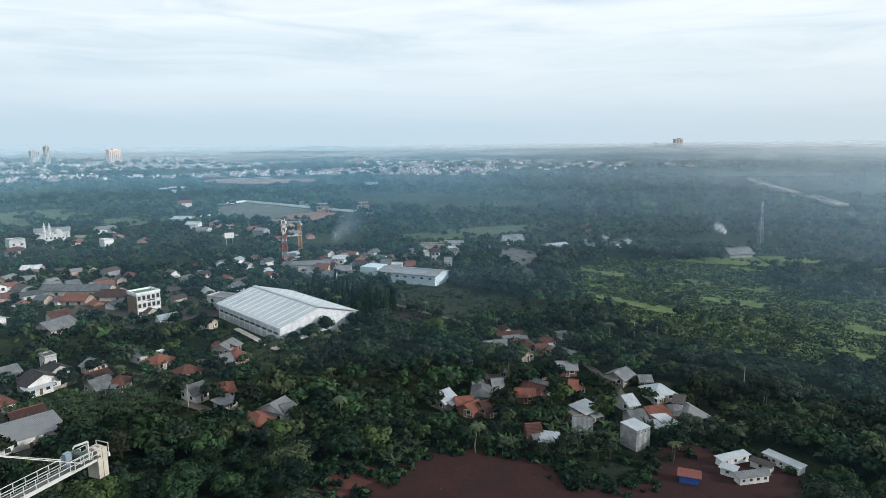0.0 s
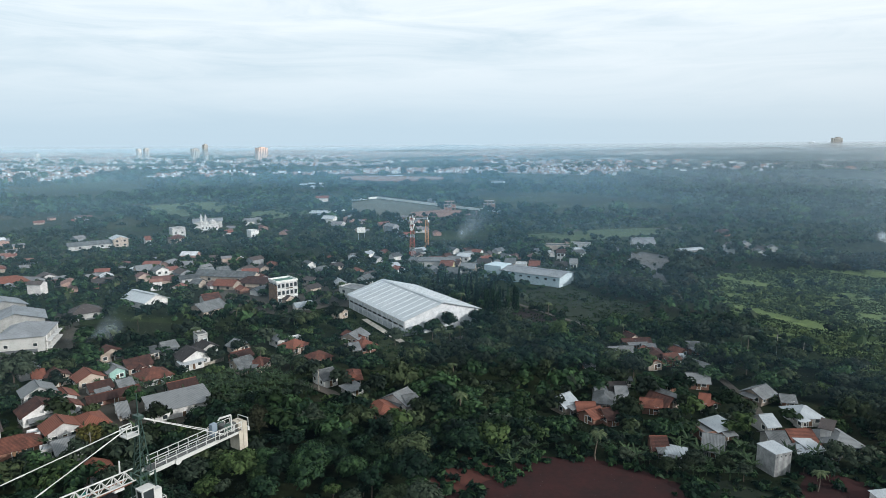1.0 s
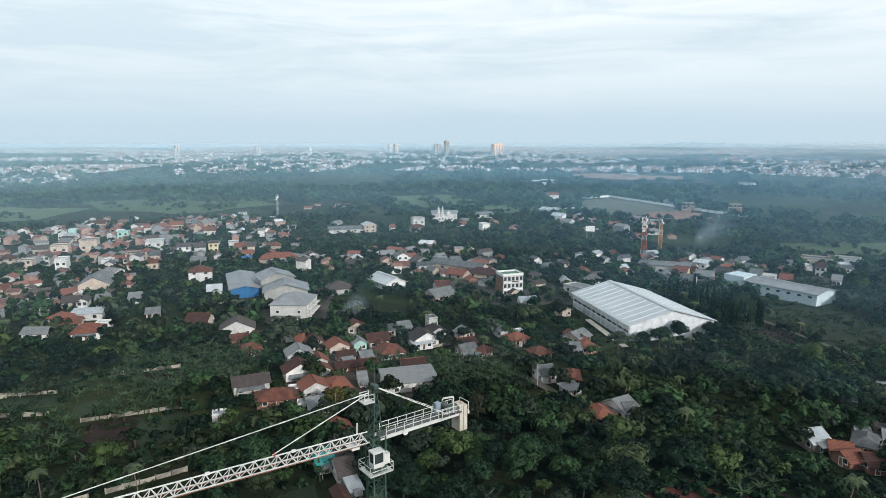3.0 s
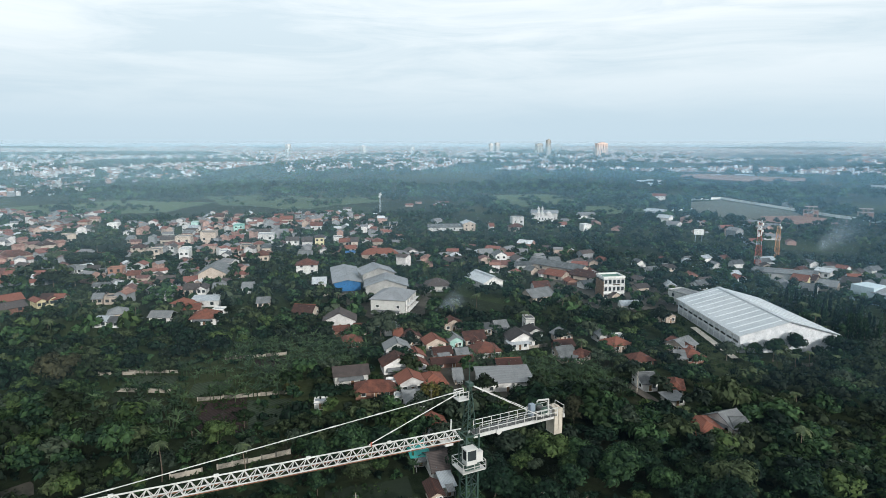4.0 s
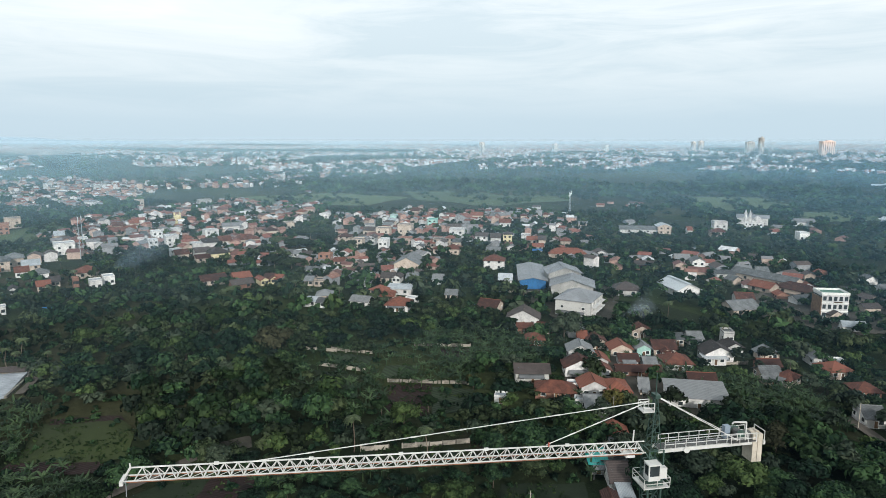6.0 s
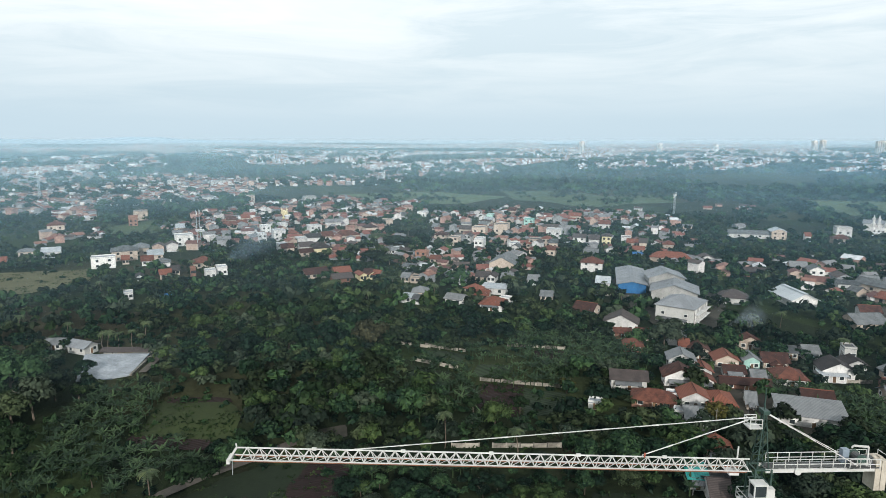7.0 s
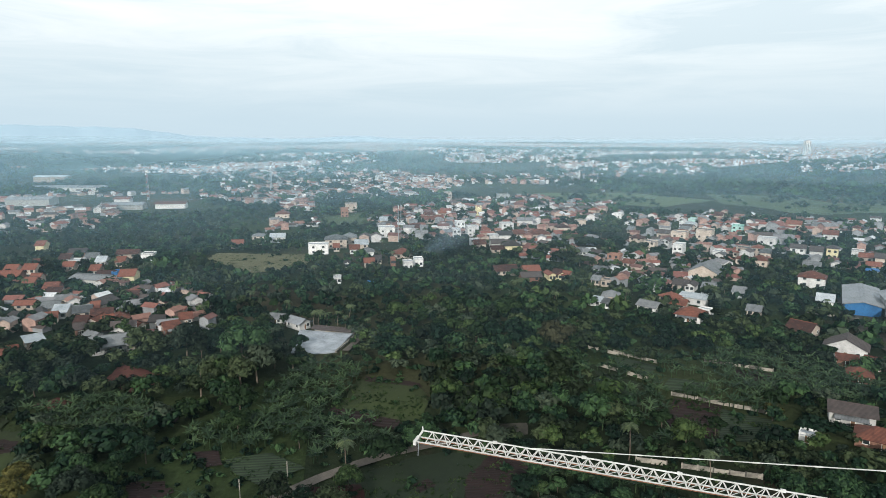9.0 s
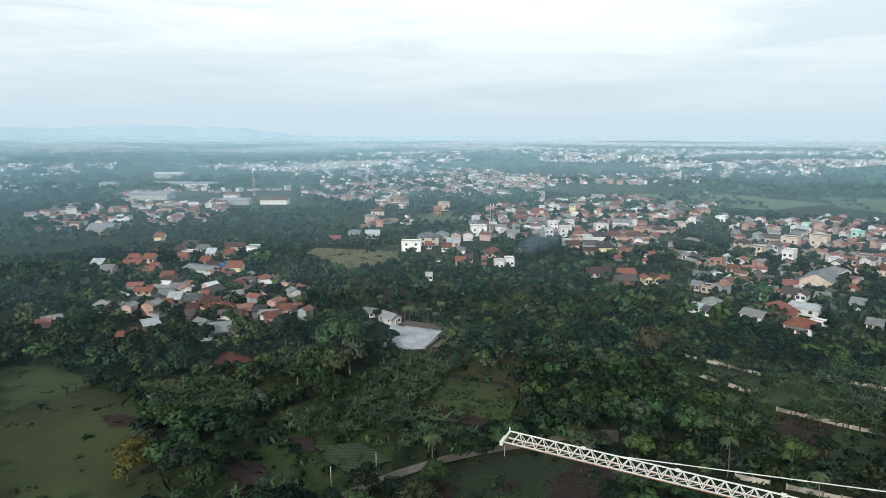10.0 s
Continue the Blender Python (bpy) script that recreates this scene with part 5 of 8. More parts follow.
    part("switch_box", Solid().box(-0.45, 1.2, 37.75, 0.7, 0.6, 1.05), CRANE_WHITE, crane, "white electrical cabinet beside the cab")
    # apex
    top = 45.5
    apex = part("apex_tower", Solid().box(0, 0, top, 0.55, 0.9, 0.35), CRANE_GREEN, crane, "slender dark green lattice apex with a rod")
    frame_legs = Solid()
    for b in (-0.55, 0.55):
        frame_legs.bar((0.55, b, 40.2), (0.1, b * 0.35, top), 0.08).bar((-0.55, b, 40.2), (-0.1, b * 0.35, top), 0.08)
    for k in range(6):
        u = k / 6
        zz, e, g = 40.3 + u * 5.1, 0.55 - 0.45 * u, 0.55 - 0.35 * u
        n = min(1, u + 1 / 6)
        e2, g2, z2 = 0.55 - 0.45 * n, 0.55 - 0.35 * n, 40.3 + n * 5.1
        for b in (-1, 1):
            frame_legs.bar((e, b * g, zz), (-e2, b * g2, z2), 0.05)
            frame_legs.bar((e, b * g, zz), (-e, b * g, zz), 0.045)
        frame_legs.bar((e, -g, zz), (e2, g2, z2), 0.045).bar((-e, -g, zz), (-e2, g2, z2), 0.045)
    part("lattice", frame_legs, CRANE_GREEN, apex)
    part("rod", Solid().bar((0, 0, top), (0, 0, top + 2.4), 0.09), CRANE_GREEN, apex)
    cage = part("service_cage", Solid().box(0.95, 0, 44.2, 1.2, 1.2, 0.08), CRANE_WHITE, crane, "small white service cage")
    for a in (0.4, 1.5):
        for b in (-0.55, 0.55):
            part("post", Solid().bar((a, b, 44.2), (a, b, 45.1), 0.06), CRANE_WHITE, cage)
    for zz in (44.65, 45.1):
        for b in (-0.55, 0.55):
            part("rail", Solid().bar((0.4, b, zz), (1.5, b, zz), 0.06), CRANE_WHITE, cage)
        part("rail", Solid().bar((1.5, -0.55, zz), (1.5, 0.55, zz), 0.06), CRANE_WHITE, cage)
    # jib, rising a little to its tip
    length, tall, wide = 48.5, 0.95, 1.0
    jib = part("jib", Solid().bar((1.0, 0, tall), (length - 0.6, 0, tall), 0.098), CRANE_WHITE, crane, "long white triangular lattice jib")
    jib.matrix_local = Matrix.Translation((0, 0, z)) @ Matrix.Rotation(-radians(2.33), 4, "Y")
    for b in (-wide / 2, wide / 2):
        part("bottom_chord", Solid().bar((1.0, b, 0), (length, b, 0), 0.088), CRANE_WHITE, jib)
        part("trolley_rail", Solid().bar((1.4, b, -0.12), (length - 0.4, b, -0.1), 0.07), CRANE_RUST, jib, "rust brown trolley rail")
    bays = 42
    bay = (length - 2.2) / bays
    lacing = {}
    for b in (-1, 1):
        lacing[b] = (Solid().bar((0, b * wide / 2, 0), (bay / 2, 0, tall), 0.066).mesh("brace", CRANE_WHITE), Solid().bar((bay / 2, 0, tall), (bay, b * wide / 2, 0), 0.066).mesh("brace", CRANE_WHITE))
    cross = Solid().bar((0, -wide / 2, 0), (0, wide / 2, 0), 0.05).bar((0, -wide / 2, 0), (bay, wide / 2, 0), 0.045).mesh("cross_brace", CRANE_WHITE)
    for k in range(bays):
        for b in (-1, 1):
            for me in lacing[b]:
                part("brace", me, None, jib).location.x = 1.2 + k * bay
        part("cross_brace", cross, None, jib).location.x = 1.2 + k * bay
    for s in (9, 17, 25, 33, 41):
        part("joint_plate", Solid().box(s, 0, tall - 0.1, 0.4, 0.18, 0.24), CRANE_WHITE, jib)
    head_end = Solid().bar((length - 0.6, 0, tall), (length, 0.55, -0.1), 0.14).bar((length - 0.6, 0, tall), (length, -0.55, -0.1), 0.14).box(length, 0, -0.35, 0.3, 1.3, 0.4).bar((length - 0.6, 0, tall), (length - 0.55, 0, tall + 0.4), 0.1)
    part("jib_head", head_end, CRANE_WHITE, jib)
    part("hoist_rope", Solid().bar((length - 0.2, 0, -0.3), (length - 0.2, 0, -1.7), 0.06), STEEL, jib)
    part("trolley", Solid().box(2.6, 0, -0.42, 0.9, 1.1, 0.24), CRANE_WHITE, jib)
    part("warning_lamp", Solid().bar((10.9, 0.1, tall), (10.9, 0.1, tall + 0.4), 0.15, 6), MAST_RED, jib, "small red warning lamp")
    lamp_post = Solid().bar((2.2, 0, tall), (2.2, 0, tall + 1.2), 0.16, 6)
    part("post", lamp_post, CRANE_WHITE, jib)
    # pendants, each of links joined by thicker sleeves
    rise = math.tan(radians(2.33))

    def pendant(start, end, links, thick):
        a, b = Vector(start), Vector(end)
        s = Solid().bar(a, b, thick)
        for k in range(1, links):
            p = a.lerp(b, k / links)
            w = (b - a).normalized() * 0.3
            s.bar(p - w, p + w, thick * 1.5)
        s.bar(a, a.lerp(b, 1.6 / (b - a).length), thick * 2.0, 6).bar(b, b.lerp(a, 1.4 / (b - a).length), thick * 1.7, 6)
        part("pendant", s, CRANE_WHITE, crane, "white steel pendant bar")

    pendant((0.9, 0.2, 45.2), (37.5, 0.1, z + tall + 37.5 * rise + 0.1), 8, 0.062)
    pendant((0.9, -0.2, 44.9), (11.0, -0.1, z + tall + 11 * rise + 0.1), 4, 0.062)
    for b in (-0.45, 0.45):
        pendant((-0.2, b * 0.4, 45.5), (-8.7, b * 1.9, z + 0.62), 4, 0.06)
    # counter-jib: two beams, a narrow walkway, and the machinery at its end
    q = z + 0.28
    back = part("counter_jib", Solid().box(-6.0, 0, q + 0.02, 11.2, 0.95, 0.06), GRATING, crane, "white counter-jib with a railed walkway")
    for b in (-0.6, 0.6):
        part("beam", Solid().box(-6.0, b, q - 0.34, 11.5, 0.16, 0.34), CRANE_WHITE, back)
        for k in range(9):
            x = -0.9 - k * 1.12
            part("post", Solid().bar((x, b * 1.12, q), (x, b * 1.12, q + 0.95), 0.055), CRANE_WHITE, back)
        for zz in (0.48, 0.95):
            part("rail", Solid().bar((-0.9, b * 1.12, q + zz), (-9.86, b * 1.12, q + zz), 0.055), CRANE_WHITE, back)
    for k in range(9):
        x = -0.6 - k * 1.3
        part("cross_beam", Solid().box(x, 0, q - 0.3, 0.1, 1.1, 0.16), CRANE_WHITE, back)
    part("anchor_plate", Solid().bar((-3.2, 0.68, q - 0.2), (-3.2, 0.84, q - 0.2), 0.66, 10), CRANE_WHITE, back)
    # service deck round the winch, wider than the walkway
    deck = part("service_deck", Solid().box(-9.3, 0, q + 0.09, 2.9, 1.9, 0.06), GRATING, crane, "railed white service deck round the winch")
    for b in (-0.95, 0.95):
        for x in (-7.9, -8.85, -9.8, -10.7):
            part("post", Solid().bar((x, b, q), (x, b, q + 1.0), 0.05), CRANE_WHITE, deck)
        for zz in (0.5, 1.0):
            part("rail", Solid().bar((-7.9, b, q + zz), (-10.7, b, q + zz), 0.05), CRANE_WHITE, deck)
    for x in (-10.75, -11.32):
        weight = Solid().box(x, 0, z - 1.95, 0.52, 1.5, 2.95).box(x, 0, z + 1.0, 0.3, 0.5, 0.12)
        part("counterweight", weight, CONCRETE, crane, "cream concrete counterweight slab")
    part("end_frame", Solid().box(-11.7, 0, q - 0.36, 0.2, 1.75, 0.4).bar((-11.7, -0.8, q), (-11.7, -0.8, q + 1.05), 0.06).bar((-11.7, 0.8, q), (-11.7, 0.8, q + 1.05), 0.06).bar((-11.7, -0.8, q + 1.05), (-11.7, 0.8, q + 1.05), 0.06), CRANE_WHITE, crane)
    winch = part("winch", Solid().box(-9.1, 0, q + 0.15, 1.5, 1.1, 0.25).bar((-9.2, -0.5, q + 0.75), (-9.2, 0.5, q + 0.75), 0.75, 12), GRATING, crane, "dark steel hoisting winch with a rope drum")
    part("drum_flange", Solid().bar((-9.2, -0.56, q + 0.75), (-9.2, -0.48, q + 0.75), 1.0, 12).bar((-9.2, 0.48, q + 0.75), (-9.2, 0.56, q + 0.75), 1.0, 12), CRANE_GREEN, winch)
    part("motor", Solid().box(-10.1, 0.15, q + 0.15, 0.6, 0.6, 0.75), GRATING, winch)
    part("control_cabinet", Solid().box(-8.15, -0.35, q + 0.1, 0.62, 0.5, 1.35), BLUEGREY, crane, "blue-grey control cabinet on the counter-jib")
    davit = Solid().bar((-9.7, 0.6, q), (-9.7, 0.6, q + 2.05), 0.11).bar((-9.7, 0.6, q + 2.05), (-8.3, 0.6, q + 2.2), 0.15).bar((-8.3, 0.6, q + 2.2), (-8.1, 0.6, q + 2.0), 0.11)
    part("davit", davit, CRANE_WHITE, crane, "small white davit arm")
    SPOTS.append((cx, cy, 4.0))


build_crane()

# ---- large buildings ----


def hall(name, label, category, corner, along, across, turn, h, rise, wall, roof, ribs=0, group=""):
    """A gabled hall: corner is the foot of its front left corner, along runs in the direction turn, across to its left."""
    ob = thing(name, pose(corner[0], corner[1], 0, 0, 0, turn), label, category, group)
    w = Solid()
    w.face((0, 0, 0), (along, 0, 0), (along, 0, h), (0, 0, h)).face((along, across, 0), (0, across, 0), (0, across, h), (along, across, h))
    w.face((0, across, 0), (0, 0, 0), (0, 0, h), (0, across / 2, h + rise), (0, across, h)).face((along, 0, 0), (along, across, 0), (along, across, h), (along, across / 2, h + rise), (along, 0, h))
    part("wall", w, wall, ob)
    o, k = 0.9, rise / (across / 2)
    r = Solid().slab([(-o, across / 2, h + rise + 0.2), (-o, -o, h - o * k + 0.2), (along + o, -o, h - o * k + 0.2), (along + o, across / 2, h + rise + 0.2)], 0.2)
    r.slab([(along + o, across / 2, h + rise + 0.2), (along + o, across + o, h - o * k + 0.2), (-o, across + o, h - o * k + 0.2), (-o, across / 2, h + rise + 0.2)], 0.2)
    top = part("roof", r, roof, ob)
    part("ridge_cap", Solid().slab([(-o, across / 2 + 0.9, h + rise + 0.18), (-o, across / 2 - 0.9, h + rise + 0.18), (along + o, across / 2 - 0.9, h + rise + 0.18), (along + o, across / 2 + 0.9, h + rise + 0.18)], 0.1), roof, top)
    for n in range(ribs):
        x = along * (n + 0.5) / ribs
        for e in (0, 1):
            y0, y1 = (across / 2 - 1.5, 0.6) if e == 0 else (across / 2 + 1.5, across - 0.6)
            z0, z1 = (h + rise * (1 - 1.5 / (across / 2)) + 0.27), h + 0.6 * k + 0.27
            part("skylight", Solid().slab([(x - 0.3, y0, z0), (x - 0.3, y1, z1), (x + 0.3, y1, z1), (x + 0.3, y0, z0)][:: 1 if e == 0 else -1], 0.06), SKYLIGHT, top, "paler translucent roof strip")
    c, s = math.cos(radians(turn)), math.sin(radians(turn))
    for u in np.arange(2, along, 5):
        for v in np.arange(2, across, 5):
            SPOTS.append((corner[0] + u * c - v * s, corner[1] + u * s + v * c, 5.0))
    return ob


SKYLIGHT = surface("pale_translucent_strip", (0.52, 0.56, 0.58), (0.66, 0.69, 0.7), 0.4, 4.0, 0.4, own=0.02)
GREAT = surface("white_roof_sheet", (0.31, 0.345, 0.365), (0.45, 0.485, 0.505), 0.12, 2.0, 0.45, own=0.0, wave=("X", 0.35, 0.12), bump=0.2)
MARKED = surface("stained_white_wall", (0.3, 0.33, 0.36), (0.74, 0.75, 0.76), 0.45, 2.5, 0.8, own=0.0, wave=("X", 1.1, 0.15))
PALE_BLUE = surface("pale_blue_wall", (0.34, 0.43, 0.48), (0.5, 0.58, 0.62), 0.25, 2.0, 0.8, own=0.0)
PALE_GREY = ROOF["pale"]
CLEAR.append([(-100, 262), (-61, 217), (-50, 202), (-62, 196), (-108, 250)])
great = hall("warehouse", "large white metal warehouse with a ribbed pale roof", "warehouse", (-94.2, 258.1), 51.0, 33.5, -46.8, 6.2, 4.6, MARKED, GREAT, 11)
for k in range(12):
    part("pilaster", Solid().box(0.4 + k * 4.56, -0.12, 0, 0.35, 0.3, 6.0), MARKED, great)
    if k < 11:
        part("louvre", Solid().box(2.7 + k * 4.56, -0.06, 0.4, 3.5, 0.2, 1.9), STEEL, great)
        part("window", Solid().box(2.7 + k * 4.56, -0.05, 3.1, 3.3, 0.16, 0.7), GLASS, great)
part("gutter", Solid().box(25.5, -0.75, 5.75, 51.6, 0.3, 0.28), TRIM, great)
hall("workshop_hall", "blue clad workshop hall with a pale sheet roof", "warehouse", (-260.8, 209.8), 38.3, 12.4, -37.3, 4.9, 1.3, WALL["blue"], PALE_GREY, 0, "grey roofed halls")
hall("workshop_hall", "white walled hall with a tall pale grey roof", "warehouse", (-216.1, 212.4), 14.0, 15.5, 148.5, 8.0, 2.6, WALL["grey"], PALE_GREY, 0, "grey roofed halls")
hall("workshop_hall", "wide low hall with a weathered grey roof", "warehouse", (-198.6, 203.0), 15.0, 18.8, 136.3, 5.6, 3.0, WALL["grey"], PALE_GREY, 0, "grey roofed halls")
mill = house(-186.0, 182.0, 30, 14.4, 17.5, 7.3, "hip", "pale", "grey", "grey roofed halls")
for k in range(4):
    part("column", Solid().box(7.6, -7.5 + 5 * k, 0, 0.4, 0.4, 7.0), WALL["white"], mill)
for k in (2.4, 4.8):
    part("gallery", Solid().box(8.2, 0, k, 1.6, 16.5, 0.25), WALL["white"], mill, "open gallery slab on columns")
VIEW_GAPS.extend([(-176, 168, 7), (-168, 178, 7)])
hall("workshop_hall", "small white hall with a pale gable roof", "warehouse", (-198.0, 246.0), 17.4, 10.9, -22.5, 3.3, 2.6, WALL["white"], GREAT)
factory = hall("factory", "long pale blue factory with small high windows", "factory", (-35.1, 328.5), 34.3, 16.0, -25.5, 5.4, 1.4, PALE_BLUE, PALE_GREY)
part("stair_block", Solid().box(-5.2, 5.6, 0, 10.4, 11, 7.2), PALE_BLUE, factory)
for k in range(7):
    part("window", Solid().box(2.6 + k * 4.8, -0.03, 3.3, 1.6, 0.12, 0.8), GLASS, factory)
hall("market_hall", "long open shed with a grey roof", "hall", (-85.0, 352.0), 20, 12, 8, 4.6, 1.0, WALL["grey"], ROOF["grey"])
hall("gatehouse", "white gabled house beside a road junction", "house", (44.0, 447.0), 14, 9, 12, 3.6, 3.0, WALL["white"], PALE_GREY)
hall("shop", "small red roofed shop beside grassland", "shop", (114.0, 517.0), 9, 7, 20, 3.0, 1.6, WALL["brick"], ROOF["red"])
hall("arched_shed", "low grey shed at the edge of a meadow", "shed", (178.0, 386.0), 15, 11, 8, 2.6, 3.2, WALL["grey"], ROOF["grey"])
hall("shed", "long low open shed with a pale roof", "shed", (72.0, 425.0), 16, 5, 30, 2.8, 0.8, WALL["grey"], ROOF["white"])
hall("villa", "white villa with a broad white roof", "house", (-325.0, 500.0), 24, 11, 32, 6, 2, WALL["white"], PALE_GREY)
hall("barn", "long grey roofed shed among the houses", "shed", (-318.0, -150.0), 26, 9, 70, 3.2, 1.4, WALL["grey"], ROOF["grey"])
hall("estate_hall", "white terraced houses at the edge of the wood", "hall", (-462, 1033), 19, 14, -4, 6, 2, WALL["white"], GREAT)
hall("estate_hall", "white terraced houses at the edge of the wood", "hall", (-450, 1044), 23, 14, -4, 7, 2, WALL["white"], GREAT)
hall("estate_hall", "low white terrace beside the wood", "hall", (-433, 1010), 19, 12, -4, 4, 2, WALL["white"], GREAT)
hall("estate_hall", "pale estate hall behind the fields", "hall", (-146, 1108), 30, 20, -7, 8, 2, WALL["white"], PALE_GREY)
hall("estate_hall", "row of white town houses beyond red earth", "hall", (-437, 1328), 32, 16, -6, 6, 2, WALL["white"], GREAT)
hall("estate_hall", "row of white town houses beyond red earth", "hall", (-403, 1365), 35, 16, -7, 6, 2, WALL["white"], GREAT)
hall("estate_hall", "long white row of houses on the plain", "hall", (-373, 1475), 64, 18, -8, 6, 2, WALL["white"], GREAT)
hall("estate_hall", "white blocks on the plain", "hall", (-95, 1579), 72, 22, -11, 8, 2, WALL["white"], GREAT)
hall("estate_hall", "low white shed with a pale blue roof", "hall", (-229, 561), 11, 8, -5, 4, 2, WALL["white"], GREAT)
hall("estate_hall", "low white farm buildings at a field", "hall", (-265, 618), 17, 8, -5, 3, 2, WALL["white"], GREAT)
hall("factory", "wide low factory with a pale grey roof", "factory", (-704, -390), 43, 24, 93, 7, 2, WALL["grey"], PALE_GREY)
hall("factory", "pale factory shed between the trees", "factory", (-891, -464), 58, 18, 96, 6, 2, WALL["grey"], PALE_GREY)
hall("factory", "grey factory shed between the trees", "factory", (-887, -406), 40, 18, 96, 6, 2, WALL["grey"], PALE_GREY)
hall("factory", "tall cream factory beyond the village", "factory", (-1031, -526), 44, 30, 97, 12, 2, WALL["cream"], GREAT)
hall("factory", "low grey hall among red roofs", "factory", (-658, -266), 30, 16, 93, 5, 2, WALL["grey"], PALE_GREY)
hall("factory", "grey hall among houses", "factory", (-850, -512), 19, 24, 97, 8, 2, WALL["grey"], PALE_GREY)
hall("school", "long white school with a red roof", "school", (-666, -226), 29, 12, 93, 5, 2, WALL["white"], ROOF["red"])
hall("school", "hall with a red sheet roof", "school", (-725, -289), 16, 12, 93, 5, 2, WALL["white"], ROOF["red"])
hall("villa", "small white villa with a red roof at a field corner", "house", (-322.0, 770.0), 15, 10, 20, 5.5, 2.5, WALL["white"], ROOF["red"])


RAW_BRICK = surface("raw_brickwork", (0.17, 0.11, 0.09), (0.34, 0.25, 0.21), 0.5, 3.0, 0.9, own=0.1)


def shell_house(x, y, turn):
    """A house still being built: slabs on columns with a few brick walls."""
    ob = thing("building_shell", pose(x, y, 0, 0, 0, turn), "unfinished concrete house shell on red earth", "building", "unfinished estate houses")
    for k in range(3):
        part("slab", Solid().box(0, 0, k * 3.4 + 3.2, 13 - 2 * (k == 2), 9, 0.3), RAW_BRICK, ob)
        for a in (-6, -2, 2, 6):
            for b in (-4, 4):
                if k < 2 or abs(a) < 3:
                    part("column", Solid().box(a, b, k * 3.4, 0.5, 0.5, 3.3), RAW_BRICK, ob)
    part("wall", Solid().box(-2, -4, 0, 7.4, 0.3, 3.2), WALL["brick"], ob)
    part("wall", Solid().box(4, -4, 3.5, 3.4, 0.3, 3.0), WALL["brick"], ob)
    SPOTS.append((x, y, 10))


shell_house(-131.0, 690.0, 15)
shell_house(-88.0, 700.0, 12)


def boundary_wall(points, h, label):
    """A long plastered wall of many panels along a line."""
    ob = thing("boundary_wall", pose(points[0][0], points[0][1], 0), label, "wall", "white estate walls")
    start = Vector((*points[0], 0))
    for a, b in zip(points, points[1:]):
        a, b = Vector((*a, 0)), Vector((*b, 0))
        n = max(1, round((b - a).length / 10))
        step = (b - a).length / n
        panel = Solid().box(step / 2, 0, 0, step - 0.2, 0.3, h).mesh("panel", TRIM)
        for k in range(n):
            q = part("panel", panel, None, ob)
            q.matrix_local = Matrix.Translation(a - start + (b - a) * (k / n)) @ Matrix.Rotation(math.atan2(b.y - a.y, b.x - a.x), 4, "Z")
            SPOTS.append((*(a + (b - a) * ((k + 0.5) / n)).xy, 7))


boundary_wall([(-287, 785), (-261, 839), (-147, 734), (-116, 705), (-60, 664)], 2.7, "long white boundary wall round a graded field")
boundary_wall([(-275, 636), (-263, 640), (-241, 681)], 1.6, "white wall at the corner of a grass field")

billboard = thing("billboard", pose(-156.0, 458.0, 0, 0, 0, 15), "pale billboard on steel posts above the trees", "billboard")
part("panel", Solid().box(0, 0, 5.5, 6.5, 0.35, 4.0), TRIM, billboard)
for k in (-2.2, 2.2):
    part("post", Solid().bar((k, 0.3, 0), (k, 0.3, 9.0), 0.35, 6), STEEL, billboard)
SPOTS.append((-156.0, 452.0, 9))


def viaduct(points, top):
    """A far road bridge: a long deck on paired pillars."""
    ob = thing("viaduct", pose(points[0][0], points[0][1], 0), "long pale concrete road viaduct in the mist", "bridge")
    start = Vector((*points[0], 0))
    for a, b in zip(points, points[1:]):
        a, b = Vector((*a, top)), Vector((*b, top))
        n = max(1, round((b - a).length / 40))
        turn = math.atan2(b.y - a.y, b.x - a.x)
        step = (b - a).length / n
        for k in range(n):
            m = Matrix.Translation(a - start + (b - a) * (k / n)) @ Matrix.Rotation(turn, 4, "Z")
            part("deck", Solid().box(step / 2, 0, -1.6, step - 0.1, 13, 1.6), MOULDY, ob).matrix_local = m
            for e in (-6.4, 6.4):
                part("parapet", Solid().box(step / 2, e, 0, step - 0.1, 0.3, 1.1), MOULDY, ob).matrix_local = m
            part("pillar", Solid().box(0, 0, -top - 2, 2.2, 7, top + 0.5), MOULDY, ob).matrix_local = m


viaduct([(627, 1479), (599, 1304), (517, 1043), (464, 857), (430, 727), (405, 640)], 8.0)


